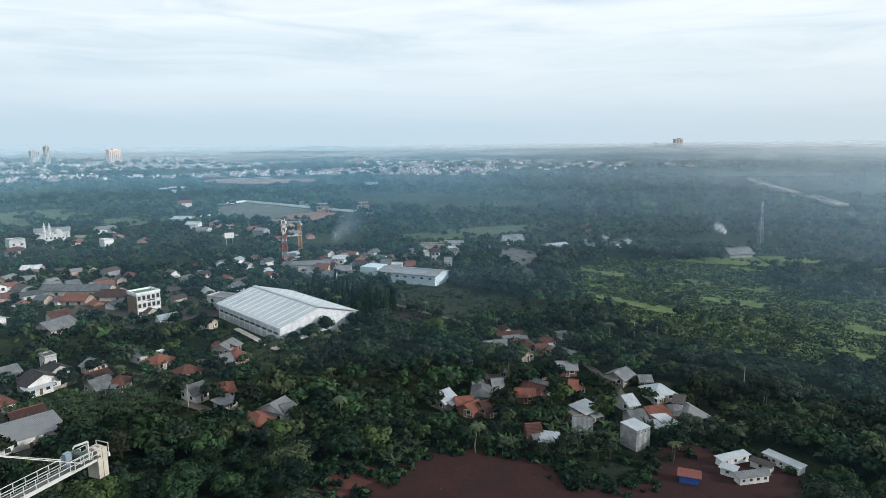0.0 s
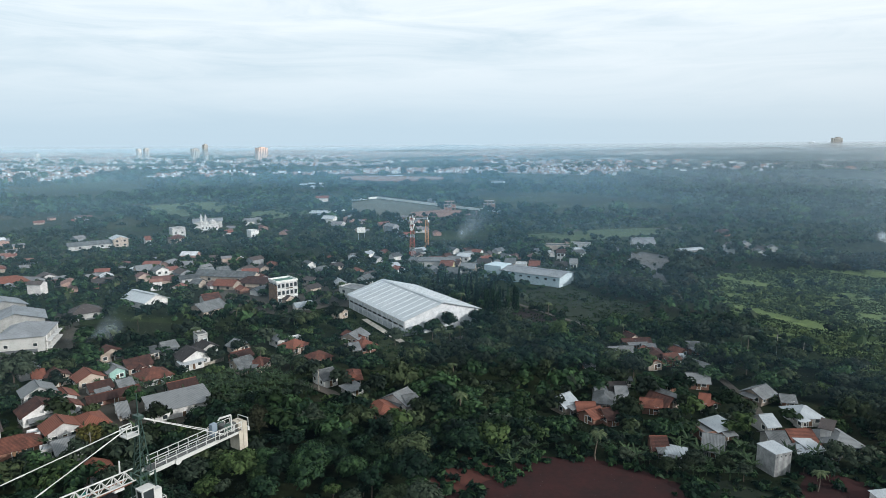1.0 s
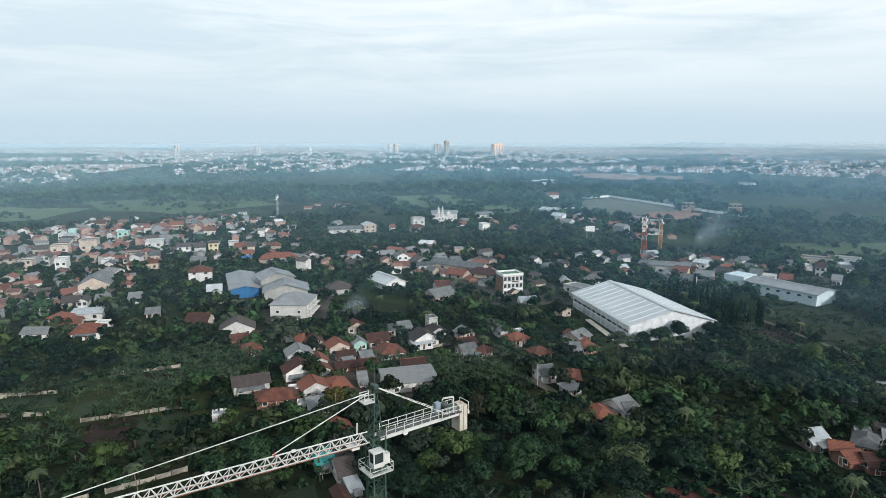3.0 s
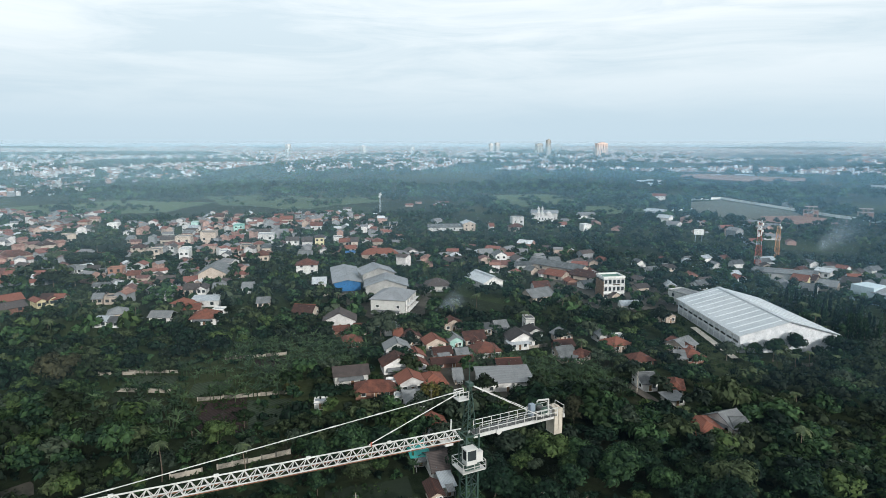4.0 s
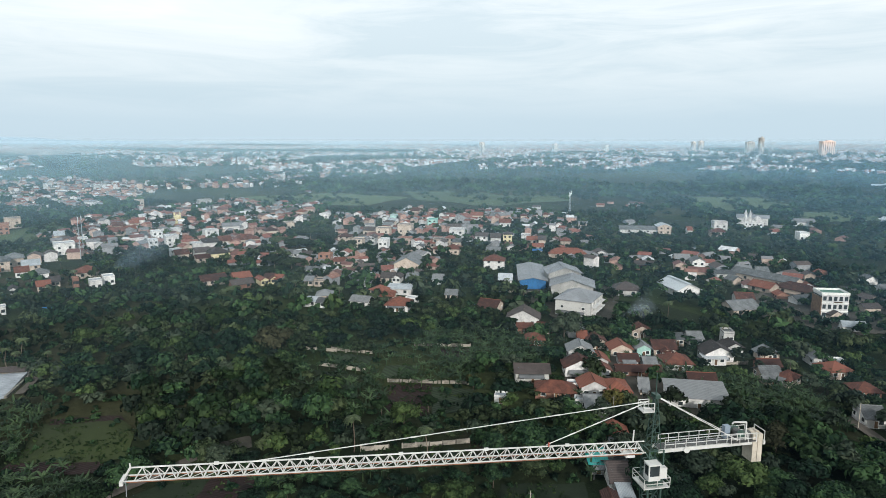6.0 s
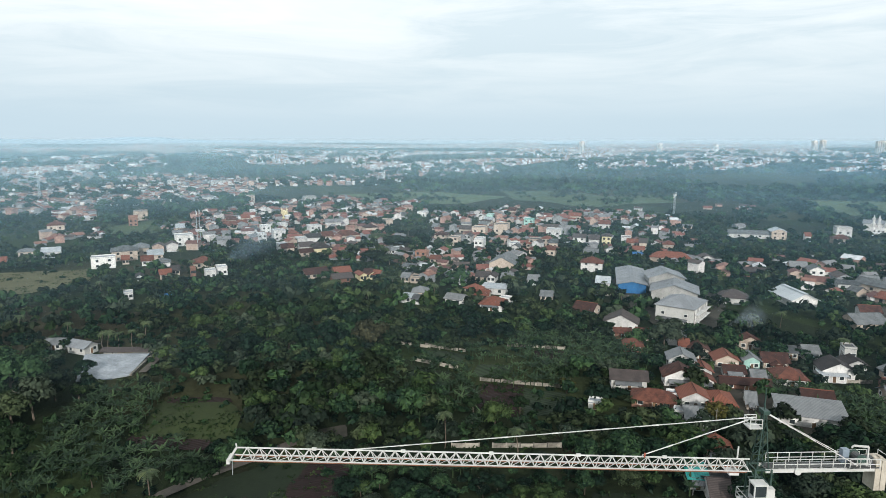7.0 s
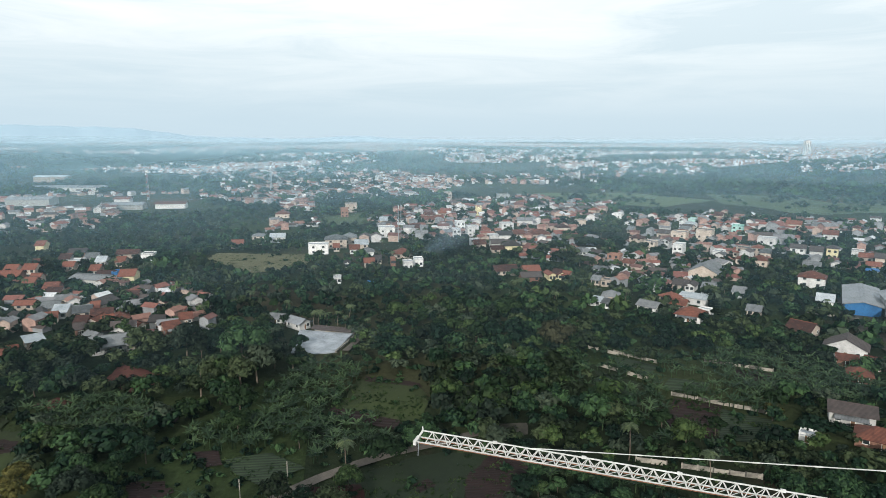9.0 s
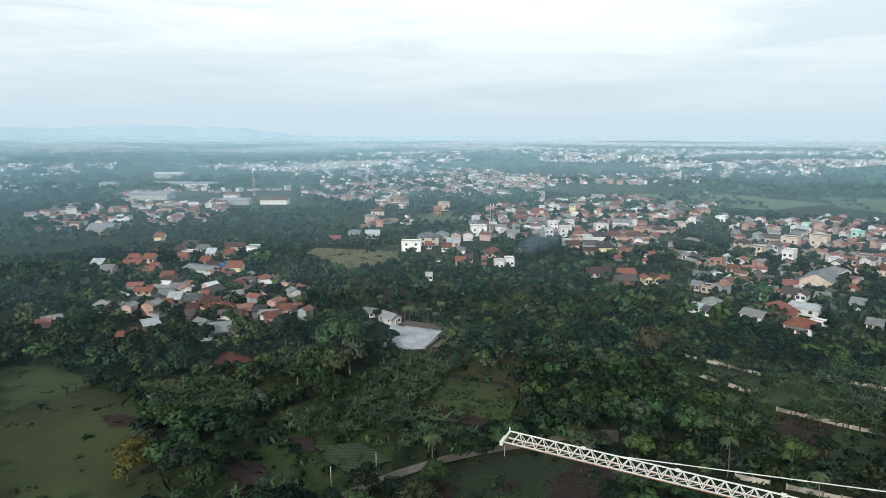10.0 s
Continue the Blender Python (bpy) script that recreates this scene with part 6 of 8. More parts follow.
def storeyed(name, label, x, y, turn, w, d, storeys, wall, roof, bays):
    """A flat-roofed block with rows of windows on its four sides."""
    ob = thing(name, pose(x, y, float(land(x, y)), 0, 0, turn), label, "building")
    h = storeys * 3.3
    part("wall", Solid().box(0, 0, 0, w, d, h), wall, ob)
    s = Solid()
    for a, b, sx, sy in ((0, -d / 2, w + 0.4, 0.3), (0, d / 2, w + 0.4, 0.3), (-w / 2, 0, 0.3, d), (w / 2, 0, 0.3, d)):
        s.box(a, b, h, sx, sy, 0.9)
    part("parapet", s, TRIM, ob)
    part("roof", Solid().box(0, 0, h, w - 0.4, d - 0.4, 0.2), roof, ob)
    pane = Solid().box(0, 0, 0, 1.2, 0.14, 1.7).mesh("window", GLASS)
    for side in range(4):
        span, deep = (w, d) if side % 2 == 0 else (d, w)
        for k in range(storeys):
            for n in range(bays):
                ob2 = part("window", pane, None, ob)
                ob2.matrix_local = Matrix.Rotation(side * math.pi / 2, 4, "Z") @ Matrix.Translation(((n + 0.5) / bays * span - span / 2, -deep / 2 - 0.03, k * 3.3 + 0.9))
        for k in range(1, storeys):
            band = part("floor_band", Solid().box(0, -deep / 2 - 0.06, k * 3.3 - 0.1, span + 0.1, 0.14, 0.25), TRIM, ob)
            band.matrix_local = Matrix.Rotation(side * math.pi / 2, 4, "Z")
    SPOTS.append((x, y, max(w, d) * 0.6 + 3))
    return ob


GREEN_ROOF = surface("green_flat_roof", (0.05, 0.12, 0.09), (0.1, 0.2, 0.15), 0.3, 3.0, 0.8)
office = storeyed("office_block", "white three storey office block with a dark side wall", -128.3, 264.5, 50, 10.0, 8.5, 3, WALL["white"], GREEN_ROOF, 5)
part("side_wall", Solid().box(-5.1, 0, 0, 0.36, 8.6, 8.6), TIMBER, office, "dark brown side wall")
part("sign", Solid().box(1.0, -4.4, 6.7, 3.2, 0.12, 0.5), TIMBER, office, "dark sign board with unreadable letters")


def apartment(turn_left, r, w, d, h, wall, label):
    """A far high-rise slab with bands of windows and a lift house."""
    if r > 3000:
        # drawn in and scaled about the camera, to set how much haze veils it
        f = 0.76 if r < 3800 else 0.8
        w, d, h, r = w * f, d * f, 70 + (h - 70) * f, r * f
    a = radians(turn_left)
    x, y = -math.sin(a) * r, math.cos(a) * r
    ob = thing("apartment_tower", pose(x, y, float(land(x, y)) - 1, 0, 0, turn_left + 30), label, "tower", "towers on the skyline")
    part("wall", Solid().box(0, 0, 0, w, d, h), wall, ob)
    part("lift_house", Solid().box(w * 0.1, 0, h, w * 0.4, d * 0.6, h * 0.06), wall, ob)
    n = max(3, int(w / 7))
    for k in range(n):
        part("window_bay", Solid().box((k + 0.5) / n * w - w / 2, -d / 2 - 0.1, h * 0.06, w / n * 0.22, 0.5, h * 0.9), GLASS, ob)


# distance haze is put into this facade's base colour
HAZY = surface("hazy_blue_facade", (0.6, 0.68, 0.73), (0.68, 0.75, 0.79), 0.05, 0.4, 0.9)
SALMON = surface("salmon_facade", (0.5, 0.36, 0.3), (0.72, 0.55, 0.47), 0.05, 0.4, 0.85)
apartment(27.16, 2600, 44, 22, 52, SALMON, "salmon coloured apartment tower far across the plain")
apartment(54.61, 3300, 24, 20, 42, WALL["white"], "white apartment tower on the far skyline")
apartment(48.16, 3400, 22, 20, 30, WALL["white"], "white apartment tower on the far skyline")
apartment(43.73, 3300, 14, 14, 20, WALL["white"], "white apartment tower on the far skyline")
apartment(36.2, 3500, 22, 20, 40, WALL["white"], "white apartment tower on the far skyline")
apartment(36.75, 3500, 18, 20, 36, WALL["white"], "white apartment tower on the far skyline")
apartment(31.7, 3600, 20, 20, 60, WALL["grey"], "grey apartment tower on the far skyline")
apartment(32.5, 3600, 40, 20, 38, WALL["grey"], "grey apartment slab on the far skyline")
apartment(30.9, 3900, 26, 20, 36, WALL["grey"], "grey apartment tower on the far skyline")
apartment(-18.6, 3900, 26, 22, 44, HAZY, "hazy grey apartment tower in the mist")
apartment(-19.5, 3900, 30, 22, 36, HAZY, "hazy grey apartment tower in the mist")
apartment(-20.2, 3900, 48, 22, 66, WALL["grey"], "hazy grey apartment tower in the mist")

# ---- the concrete cube, site cabins, sports court ----
cube = thing("nesting_house", pose(44.7, 139.8, 0, 0, 0, 30), "windowless grey concrete block house on red earth", "building")
STREAKED = surface("streaked_concrete", (0.09, 0.1, 0.105), (0.36, 0.365, 0.36), 0.5, 2.2, 0.92, own=0.0, wave=("X", 1.6, 0.35))
part("wall", Solid().box(0, 0, 0, 4.4, 5.0, 5.2), STREAKED, cube)
part("roof", Solid().slab([(-2.3, 2.6, 5.45), (-2.3, -2.6, 5.28), (2.3, -2.6, 5.28), (2.3, 2.6, 5.45)], 0.12), ROOF["white"], cube)
for k in range(4):
    part("vent", Solid().box(-1.8 + k * 1.2, -2.5, 4.3, 0.3, 0.08, 0.3), GLASS, cube)
SPOTS.append((44.7, 139.8, 6.0))
SPOTS.append((42.5, 132.5, 5.0))


def cabin(x, y, turn, w, d, h, wall, roof, label, windows):
    """A site cabin with a thin sloping sheet roof."""
    ob = thing("site_cabin", pose(x, y, 0, 0, 0, turn), label, "cabin", "cabins of the building site")
    w, d, h = w * 0.86, d * 0.85, h * 0.66
    part("wall", Solid().box(0, 0, 0, w, d, h), wall, ob)
    part("roof", Solid().slab([(-w / 2 - 0.4, d / 2 + 0.2, h + 0.3), (-w / 2 - 0.4, -d / 2 - 0.3, h + 0.06), (w / 2 + 0.4, -d / 2 - 0.3, h + 0.06), (w / 2 + 0.4, d / 2 + 0.2, h + 0.3)], 0.06), roof, ob)
    for k in range(windows):
        part("window", Solid().box((k + 0.5) / windows * w - w / 2, -d / 2 - 0.02, 0.7, 0.6, 0.08, 0.55), GLASS, ob)
    SPOTS.append((x, y, max(w, d) * 0.7 + 3))


TARP = surface("blue_tarpaulin", (0.015, 0.05, 0.2), (0.04, 0.11, 0.36), 0.6, 3.0, 0.6)
RUSTED = surface("rusted_sheet", (0.07, 0.02, 0.018), (0.16, 0.05, 0.04), 0.4, 3.0, 0.8, wave=("X", 0.3, 0.2))
cabin(51.3, 123.6, -22, 4.6, 3.4, 2.5, TARP, RUSTED, "site hut with blue tarpaulin sides and rusty roof", 0)
cabin(63.8, 131.2, 20, 8.8, 2.2, 2.5, WALL["white"], ROOF["white"], "white site cabin with a pale sheet roof", 3)
cabin(60.8, 126.2, -40, 3.4, 2.6, 2.4, WALL["white"], ROOF["white"], "small white site cabin with a pale roof", 1)
cabin(64.2, 123.2, 11, 7.8, 2.4, 2.5, WALL["white"], ROOF["grey"], "white site cabin with a row of small windows", 4)
cabin(74.2, 129.2, -60, 9.5, 2.6, 2.6, WALL["white"], ROOF["white"], "long white site cabin with a pale sheet roof", 5)
cabin(69.0, 128.4, -50, 5.0, 2.2, 2.2, WALL["grey"], ROOF["dark"], "grey site cabin with a dark roof", 1)

court = thing("walled_yard", pose(-214.5, -20.5, 0), "pale blue-grey concrete yard with a beige rear wall", "yard")
SLABBY = surface("worn_concrete_floor", (0.12, 0.135, 0.15), (0.36, 0.39, 0.42), 0.3, 1.4, 0.7, own=0.0, wave=("X", 1.2, 0.12))
part("floor", Solid().slab([(-11.7, -9.0, 1.6), (10, -9.2, 0.5), (11.8, -1.5, 0.4), (10.8, 5, 0.4), (-5.2, 10.4, 1.6)], 0.35), SLABBY, court)
part("wall", Solid().bar((-12.3, 0.6, 1.0), (-8.2, 11.2, 1.0), 2.0, 4), CONCRETE, court, "beige rear wall")
part("wall", Solid().bar((-5.0, 10.8, 0.5), (10.9, 5.4, 0.4), 0.7, 4), MOULDY, court)
lean_to = thing("lean_to", pose(-222.6, -17.9, 0, 0, 0, 68), "low dark sheet roofed lean-to behind a yard", "shed")
part("roof", Solid().slab([(-8, 2.4, 2.9), (-8, -0.6, 2.2), (8, -0.6, 2.2), (8, 2.4, 2.9)], 0.1), ROOF["dark"], lean_to)
for k in range(5):
    part("post", Solid().bar((-7.6 + 3.8 * k, 0.2, 0), (-7.6 + 3.8 * k, 0.2, 2.35), 0.16), TIMBER, lean_to)
part("wall", Solid().box(0, 2.3, 0, 15.6, 0.15, 2.8), WALL["grey"], lean_to)
for x, y, r in ((-221, -25, 6), (-219, -15, 6), (-212, -24, 6), (-209, -17, 6.5), (-205, -20, 5), (-198, -18, 4), (-224, -17, 5)):
    SPOTS.append((x, y, r))
strip("lane", "pale trodden path beside a concrete yard", DIRT, [(-224, -6), (-217, -7.5), (-211, -9.5), (-204, -12)], 2.2)
house(-234.5, -31.0, 45, 8.0, 5.0, 2.7, "gable", "pale", "grey", "sheds by the concrete yard")
house(-241.5, -39.5, 70, 6.0, 4.6, 2.6, "gable", "grey", "grey", "sheds by the concrete yard")

# ---- low garden walls ----


def garden_wall(a, b, h=1.1):
    a, b = Vector((*a, 0)), Vector((*b, 0))
    n = max(2, int((b - a).length / 3))
    turn = math.degrees(math.atan2(b.y - a.y, b.x - a.x))
    ob = thing("garden_wall", pose(a.x, a.y, 0, 0, 0, turn), "low weathered concrete garden wall", "wall", "garden walls of the plots")
    step = (b - a).length / n
    panel = Solid().box(step / 2, 0, 0, step - 0.3, 0.14, h).mesh("panel", MOULDY)
    post = Solid().box(0, 0, 0, 0.3, 0.25, h + 0.15).mesh("post", MOULDY)
    for k in range(n):
        if random.random() < 0.07:
            continue
        q = part("panel", panel, None, ob)
        q.location = (k * step, 0, 0)
        q.scale.z = random.uniform(0.85, 1.08)
    for k in range(n + 1):
        part("post", post, None, ob).location = (k * step, 0, 0)


for ends in (((-195, 77), (-184, 87)), ((-183, 68), (-170, 78)), ((-159, 80), (-145, 99)), ((-184, 103), (-173, 119)), ((-124.5, 55.5), (-114.8, 78.8)), ((-40, 220), (-24, 237)), ((-200, 70), (-190, 80)), ((-228, -24), (-226, -8)), ((-235, 174), (-222, 186)), ((-117, 175), (-112, 184))):
    garden_wall(*ends)

# ---- masts, pylon, poles, mosques ----


def lattice_mast(name, label, x, y, h, foot, head, materials, bays, dishes=0, thick=0.26):
    ob = thing(name, pose(x, y, float(land(x, y)), 0, 0, 20), label, "mast")
    for k in range(bays):
        u, v = k / bays, (k + 1) / bays
        a, b = foot + (head - foot) * u, foot + (head - foot) * v
        s = Solid()
        c0 = [(-a, -a), (a, -a), (a, a), (-a, a)]
        c1 = [(-b, -b), (b, -b), (b, b), (-b, b)]
        for i in range(4):
            j = (i + 1) % 4
            s.bar((*c0[i], h * u), (*c1[i], h * v), thick).bar((*c0[i], h * u), (*c1[j], h * v), thick * 0.6).bar((*c0[j], h * u), (*c1[i], h * v), thick * 0.6).bar((*c1[i], h * v), (*c1[j], h * v), thick * 0.6)
        part("section", s, materials[k % len(materials)], ob)
    for k in range(dishes):
        a = 2.1 * k
        z = h * (0.97 - 0.05 * k)
        part("dish", Solid().bar((math.cos(a) * head, math.sin(a) * head, z), (math.cos(a) * (head + 0.9), math.sin(a) * (head + 0.9), z), 1.6, 8), TRIM, ob)
        part("antenna", Solid().box(math.cos(a + 1) * (head + 0.5), math.sin(a + 1) * (head + 0.5), z, 0.4, 0.4, 2.4), TRIM, ob)
    SPOTS.append((x, y, 4))


lattice_mast("radio_mast", "red and white lattice radio mast with dishes", -97.8, 386.7, 25.6, 1.8, 0.8, [MAST_RED, MAST_RED, STEEL, MAST_RED], 12, 6, 0.12)
lattice_mast("sign_tower", "short orange lattice tower with a sign board", -98.3, 430.6, 19, 1.3, 0.9, [ORANGE], 8, 1, 0.14)
lattice_mast("radio_mast", "slim white lattice mast with antennas", -449.0, 423.0, 21.5, 0.8, 0.5, [STEEL], 10, 3, 0.1)
lattice_mast("radio_mast", "slim grey lattice mast above the trees", -767, -267, 34, 1.5, 0.7, [STEEL, MAST_RED], 12, 3, 0.15)
lattice_mast("radio_mast", "slim lattice mast behind red roofs", -879, -145, 34, 1.3, 0.6, [STEEL], 12, 3, 0.15)
lattice_mast("power_pylon", "grey steel lattice pylon standing in the mist", 205.0, 404.0, 33.5, 1.5, 0.4, [STEEL], 10, 0, 0.055)
for x, y, h in ((-437, 15, 26), (-432, 13, 26)):
    pole = thing("antenna_pole", pose(x, y, 0), "tall thin grey antenna pole above the houses", "pole", "antenna poles")
    part("shaft", Solid().bar((0, 0, 0), (0, 0, h), 0.5, 6, 0.6), STEEL, pole)
    part("antenna", Solid().box(0, 0.3, h - 3, 0.5, 0.3, 2.4), TRIM, pole)


def mosque(x, y, turn, w, d, h, minarets, tall, dome_at, wall, label):
    """A prayer hall w by d and h high with a dome at dome_at, and minarets tall metres high at the given places along its front."""
    ob = thing("mosque", pose(x, y, float(land(x, y)), 0, 0, turn), label, "mosque")
    part("prayer_hall", Solid().box(0, 0, 0, w, d, h).box(dome_at, 0, h, w * 0.5, d * 0.7, h * 0.3), wall, ob)
    part("porch", Solid().box(0, -d / 2 - 1.2, 0, w * 0.9, 2.4, h * 0.55), wall, ob)
    for k in range(5):
        part("window", Solid().box((k - 2) * w * 0.18, -d / 2 - 0.02, h * 0.6, w * 0.07, 0.12, h * 0.3), GLASS, ob)
    r = w * 0.19
    dome = bmesh.new()
    bmesh.ops.create_uvsphere(dome, u_segments=16, v_segments=10, radius=r)
    bmesh.ops.translate(dome, verts=dome.verts, vec=(dome_at, 0, h * 1.3 + r * 0.35))
    me = bpy.data.meshes.new("dome")
    dome.to_mesh(me)
    dome.free()
    me.materials.append(wall)
    crown_part = part("dome", me, wall, ob)
    part("finial", Solid().bar((dome_at, 0, h * 1.3 + r * 1.2), (dome_at, 0, h * 1.3 + r * 1.9), r * 0.2, 6, 0.2), wall, crown_part)
    for at in minarets:
        y0, t = -d * 0.4, tall
        s = Solid().bar((at, y0, 0), (at, y0, t * 0.8), t * 0.13, 8, 0.85).bar((at, y0, t * 0.55), (at, y0, t * 0.6), t * 0.2, 8).bar((at, y0, t * 0.78), (at, y0, t * 0.82), t * 0.18, 8).bar((at, y0, t * 0.8), (at, y0, t), t * 0.11, 8, 0.1)
        part("minaret", s, wall, ob)
    SPOTS.append((x, y, w * 0.7))
    VIEW_GAPS.append((x * 0.97, y * 0.97, 8))


mosque(-302, 488, 32, 15, 11, 4.5, (-6.4, -3.0), 15.5, 2.5, WALL["white"], "white mosque with two stout minarets above trees")
mosque(-580, 92, 82, 10.5, 9, 4.0, (-2.2, 2.2), 10.8, 0.0, WALL["yellow"], "pale yellow mosque with two minarets and a dome")


def lane_pole(x, y, h=7.0):
    ob = thing("utility_pole", pose(x, y, 0, 0, 0, 30), "pale concrete utility pole beside a lane", "pole", "utility poles")
    part("shaft", Solid().bar((0, 0, 0), (0, 0, h), 0.26, 6, 0.7), MOULDY, ob)
    part("crossarm", Solid().box(0, 0, h - 0.6, 0.9, 0.1, 0.1), GRATING, ob)


for spot in ((75, 215), (87.5, 163), (69.5, 223), (86, 173), (91, 140), (-119, -19), (-113, -27), (-82, 70), (96, 128), (-105, 116), (-70, 164)):
    lane_pole(*spot)

# ---- trees ----


def unit(n, rng):
    v = rng.normal(size=(n, 3))
    return v / np.linalg.norm(v, axis=1, keepdims=True)


def leaf_cards(places, normals, size, rng, long=1.7):
    """One pointed leaf spray for each place, lying across its normal."""
    n = len(places)
    side = np.cross(normals, unit(n, rng))
    side /= np.linalg.norm(side, axis=1, keepdims=True) + 1e-9
    ahead = np.cross(normals, side)
    s = size * rng.uniform(0.65, 1.35, (n, 1))
    bend = normals * s * 0.22
    quad = np.stack([places - ahead * s * 0.5 * long - bend, places + side * s * 0.42 + bend * 0.4, places + ahead * s * 0.5 * long - bend, places - side * s * 0.42 + bend * 0.4], 1)
    v = quad.reshape(-1, 3)
    f = np.arange(n * 4).reshape(-1, 4)
    return v, f


OCTA = np.array([[1, 0, 0], [0, 1, 0], [-1, 0, 0], [0, -1, 0], [0, 0, 1], [0, 0, -1]], float)
OCTA_F = np.array([[0, 1, 4, 4], [1, 2, 4, 4], [2, 3, 4, 4], [3, 0, 4, 4], [1, 0, 5, 5], [2, 1, 5, 5], [3, 2, 5, 5], [0, 3, 5, 5]])


def crown(rng, radius, tall, base, lobes, leaves, leaf, flat=0.75):
    """An uneven crown of leafy lobes, with a dark heart in each: vertices, each with the way it faces, and four-cornered leaves."""
    vs, fs, n = [], [], 0
    centres = []
    for k in range(lobes):
        a = 2.4 * k + rng.uniform(-0.5, 0.5)
        out = radius * math.sqrt((k + 0.3) / lobes) * rng.uniform(0.55, 0.85)
        up = base + tall * (0.3 + 0.5 * rng.random() * (1.15 - out / radius))
        r = radius * rng.uniform(0.3, 0.5)
        centres.append((np.array([math.cos(a) * out, math.sin(a) * out, up]), r))
    total = sum(r * r for _, r in centres)
    heart = np.array([0, 0, base + tall * 0.35])
    for c, r in centres:
        m = max(6, int(leaves * r * r / total))
        d = unit(m, rng)
        d[:, 2] = np.where(d[:, 2] < -0.35, -d[:, 2], d[:, 2])
        p = c + d * r * rng.uniform(0.72, 1.1, (m, 1)) * [1, 1, flat]
        nrm = d + unit(m, rng) * 0.62 + [0, 0, 0.3]
        nrm /= np.linalg.norm(nrm, axis=1, keepdims=True)
        v, f = leaf_cards(p, nrm, leaf, rng)
        soft = d * 0.75 + nrm * 0.45 + 0.35 * (p - heart) / radius
        vs.append(np.hstack([v, np.repeat(soft, 4, axis=0)])), fs.append(f + n)
        n += len(v)
        inner = OCTA * r * 0.76 * [1, 1, flat]
        vs.append(np.hstack([c + inner, OCTA])), fs.append(OCTA_F + n)
        n += 6
    return np.concatenate(vs), np.concatenate(fs)


def quick_mesh(name, v, f, material, tint=None):
    """A mesh from arrays of vertices and four-cornered faces (a triangle repeats its last corner)."""
    me = bpy.data.meshes.new(name)
    tri = f[:, 2] == f[:, 3]
    counts = np.where(tri, 3, 4)
    keep = np.ones(f.shape, bool)
    keep[tri, 3] = False
    loops = f[keep]
    me.vertices.add(len(v)), me.loops.add(len(loops)), me.polygons.add(len(f))
    me.vertices.foreach_set("co", np.ascontiguousarray(v[:, :3], np.float32).ravel())
    me.loops.foreach_set("vertex_index", loops.astype(np.int32))
    me.polygons.foreach_set("loop_start", np.r_[0, np.cumsum(counts)[:-1]].astype(np.int32))
    me.polygons.foreach_set("loop_total", counts.astype(np.int32))
    if tint is not None:
        me.attributes.new("tint", "FLOAT", "POINT").data.foreach_set("value", tint.astype(np.float32))
    me.polygons.foreach_set("use_smooth", np.full(len(f), v.shape[1] == 6))
    me.update(calc_edges=True)
    if v.shape[1] == 6:
        facing = v[:, 3:] / (np.linalg.norm(v[:, 3:], axis=1, keepdims=True) + 1e-9)
        me.normals_split_custom_set_from_vertices(facing)
    me.materials.append(material)
    return me


def trunk_solid(rng, height, thick, limbs=5, spread=2.0):
    s = Solid()
    lean = Vector((rng.normal(0, 0.25), rng.normal(0, 0.25), height))
    s.bar((0, 0, -0.2), lean * 0.55, thick, 6, 0.75).bar(lean * 0.55, lean, thick * 0.75, 6, 0.5)
    for k in range(limbs):
        a = 2.4 * k
        start = lean * rng.uniform(0.5, 0.9)
        s.bar(start, start + Vector((math.cos(a) * spread, math.sin(a) * spread, spread * 0.75)), thick * 0.4, 4, 0.4)
    return s


NEAR, EDGE, MID, FAR = [], [], [], []
for k in range(7):
    rng = np.random.default_rng(100 + k)
    big = (3.4, 4.2, 3.8, 2.9, 4.6, 3.2, 2.5)[k]
    tall = big * (1.35, 1.15, 1.5, 1.35, 1.05, 1.75, 1.45)[k]
    base = (1.3, 1.8, 1.9, 0.9, 2.2, 1.7, 0.6)[k]
    v, f = crown(rng, big, tall, base, 9 + k % 3 * 2, int(58 * big * big), 0.41)
    NEAR.append((v, f, trunk_solid(rng, base + tall * 0.55, 0.3 + 0.03 * k, 5, big * 0.55)))
    v, f = crown(rng, big * 1.05, tall, base * 0.8, 7, int(12 * big * big), 0.79)
    EDGE.append((v, f))
    v, f = crown(rng, big * 1.1, tall, base * 0.6, 4, 27, 1.85)
    MID.append((v, f))
for k in range(4):
    rng = np.random.default_rng(200 + k)
    FAR.append(crown(rng, 9.0, 5.5, 1.0, 3, 15, 4.6, 0.6))


def lone_tree(x, y, size, material, label, k=0):
    """A tree that stands out by its colour."""
    v, f, stem = NEAR[k % len(NEAR)]
    name = material.name + str(k % len(NEAR))
    if name not in LONE:
        LONE[name] = quick_mesh("crown", v, f, material)
    ob = thing("tree", pose(x, y, float(land(x, y)), 0, 0, 67 * k + x), label, "tree", "trees of a colour of their own")
    part("trunk", stem.mesh("trunk", BARK), BARK, ob)
    part("crown", LONE[name], material, ob)
    ob.scale = (size, size, size * 1.1)
    SPOTS.append((x, y, 2.6 * size))


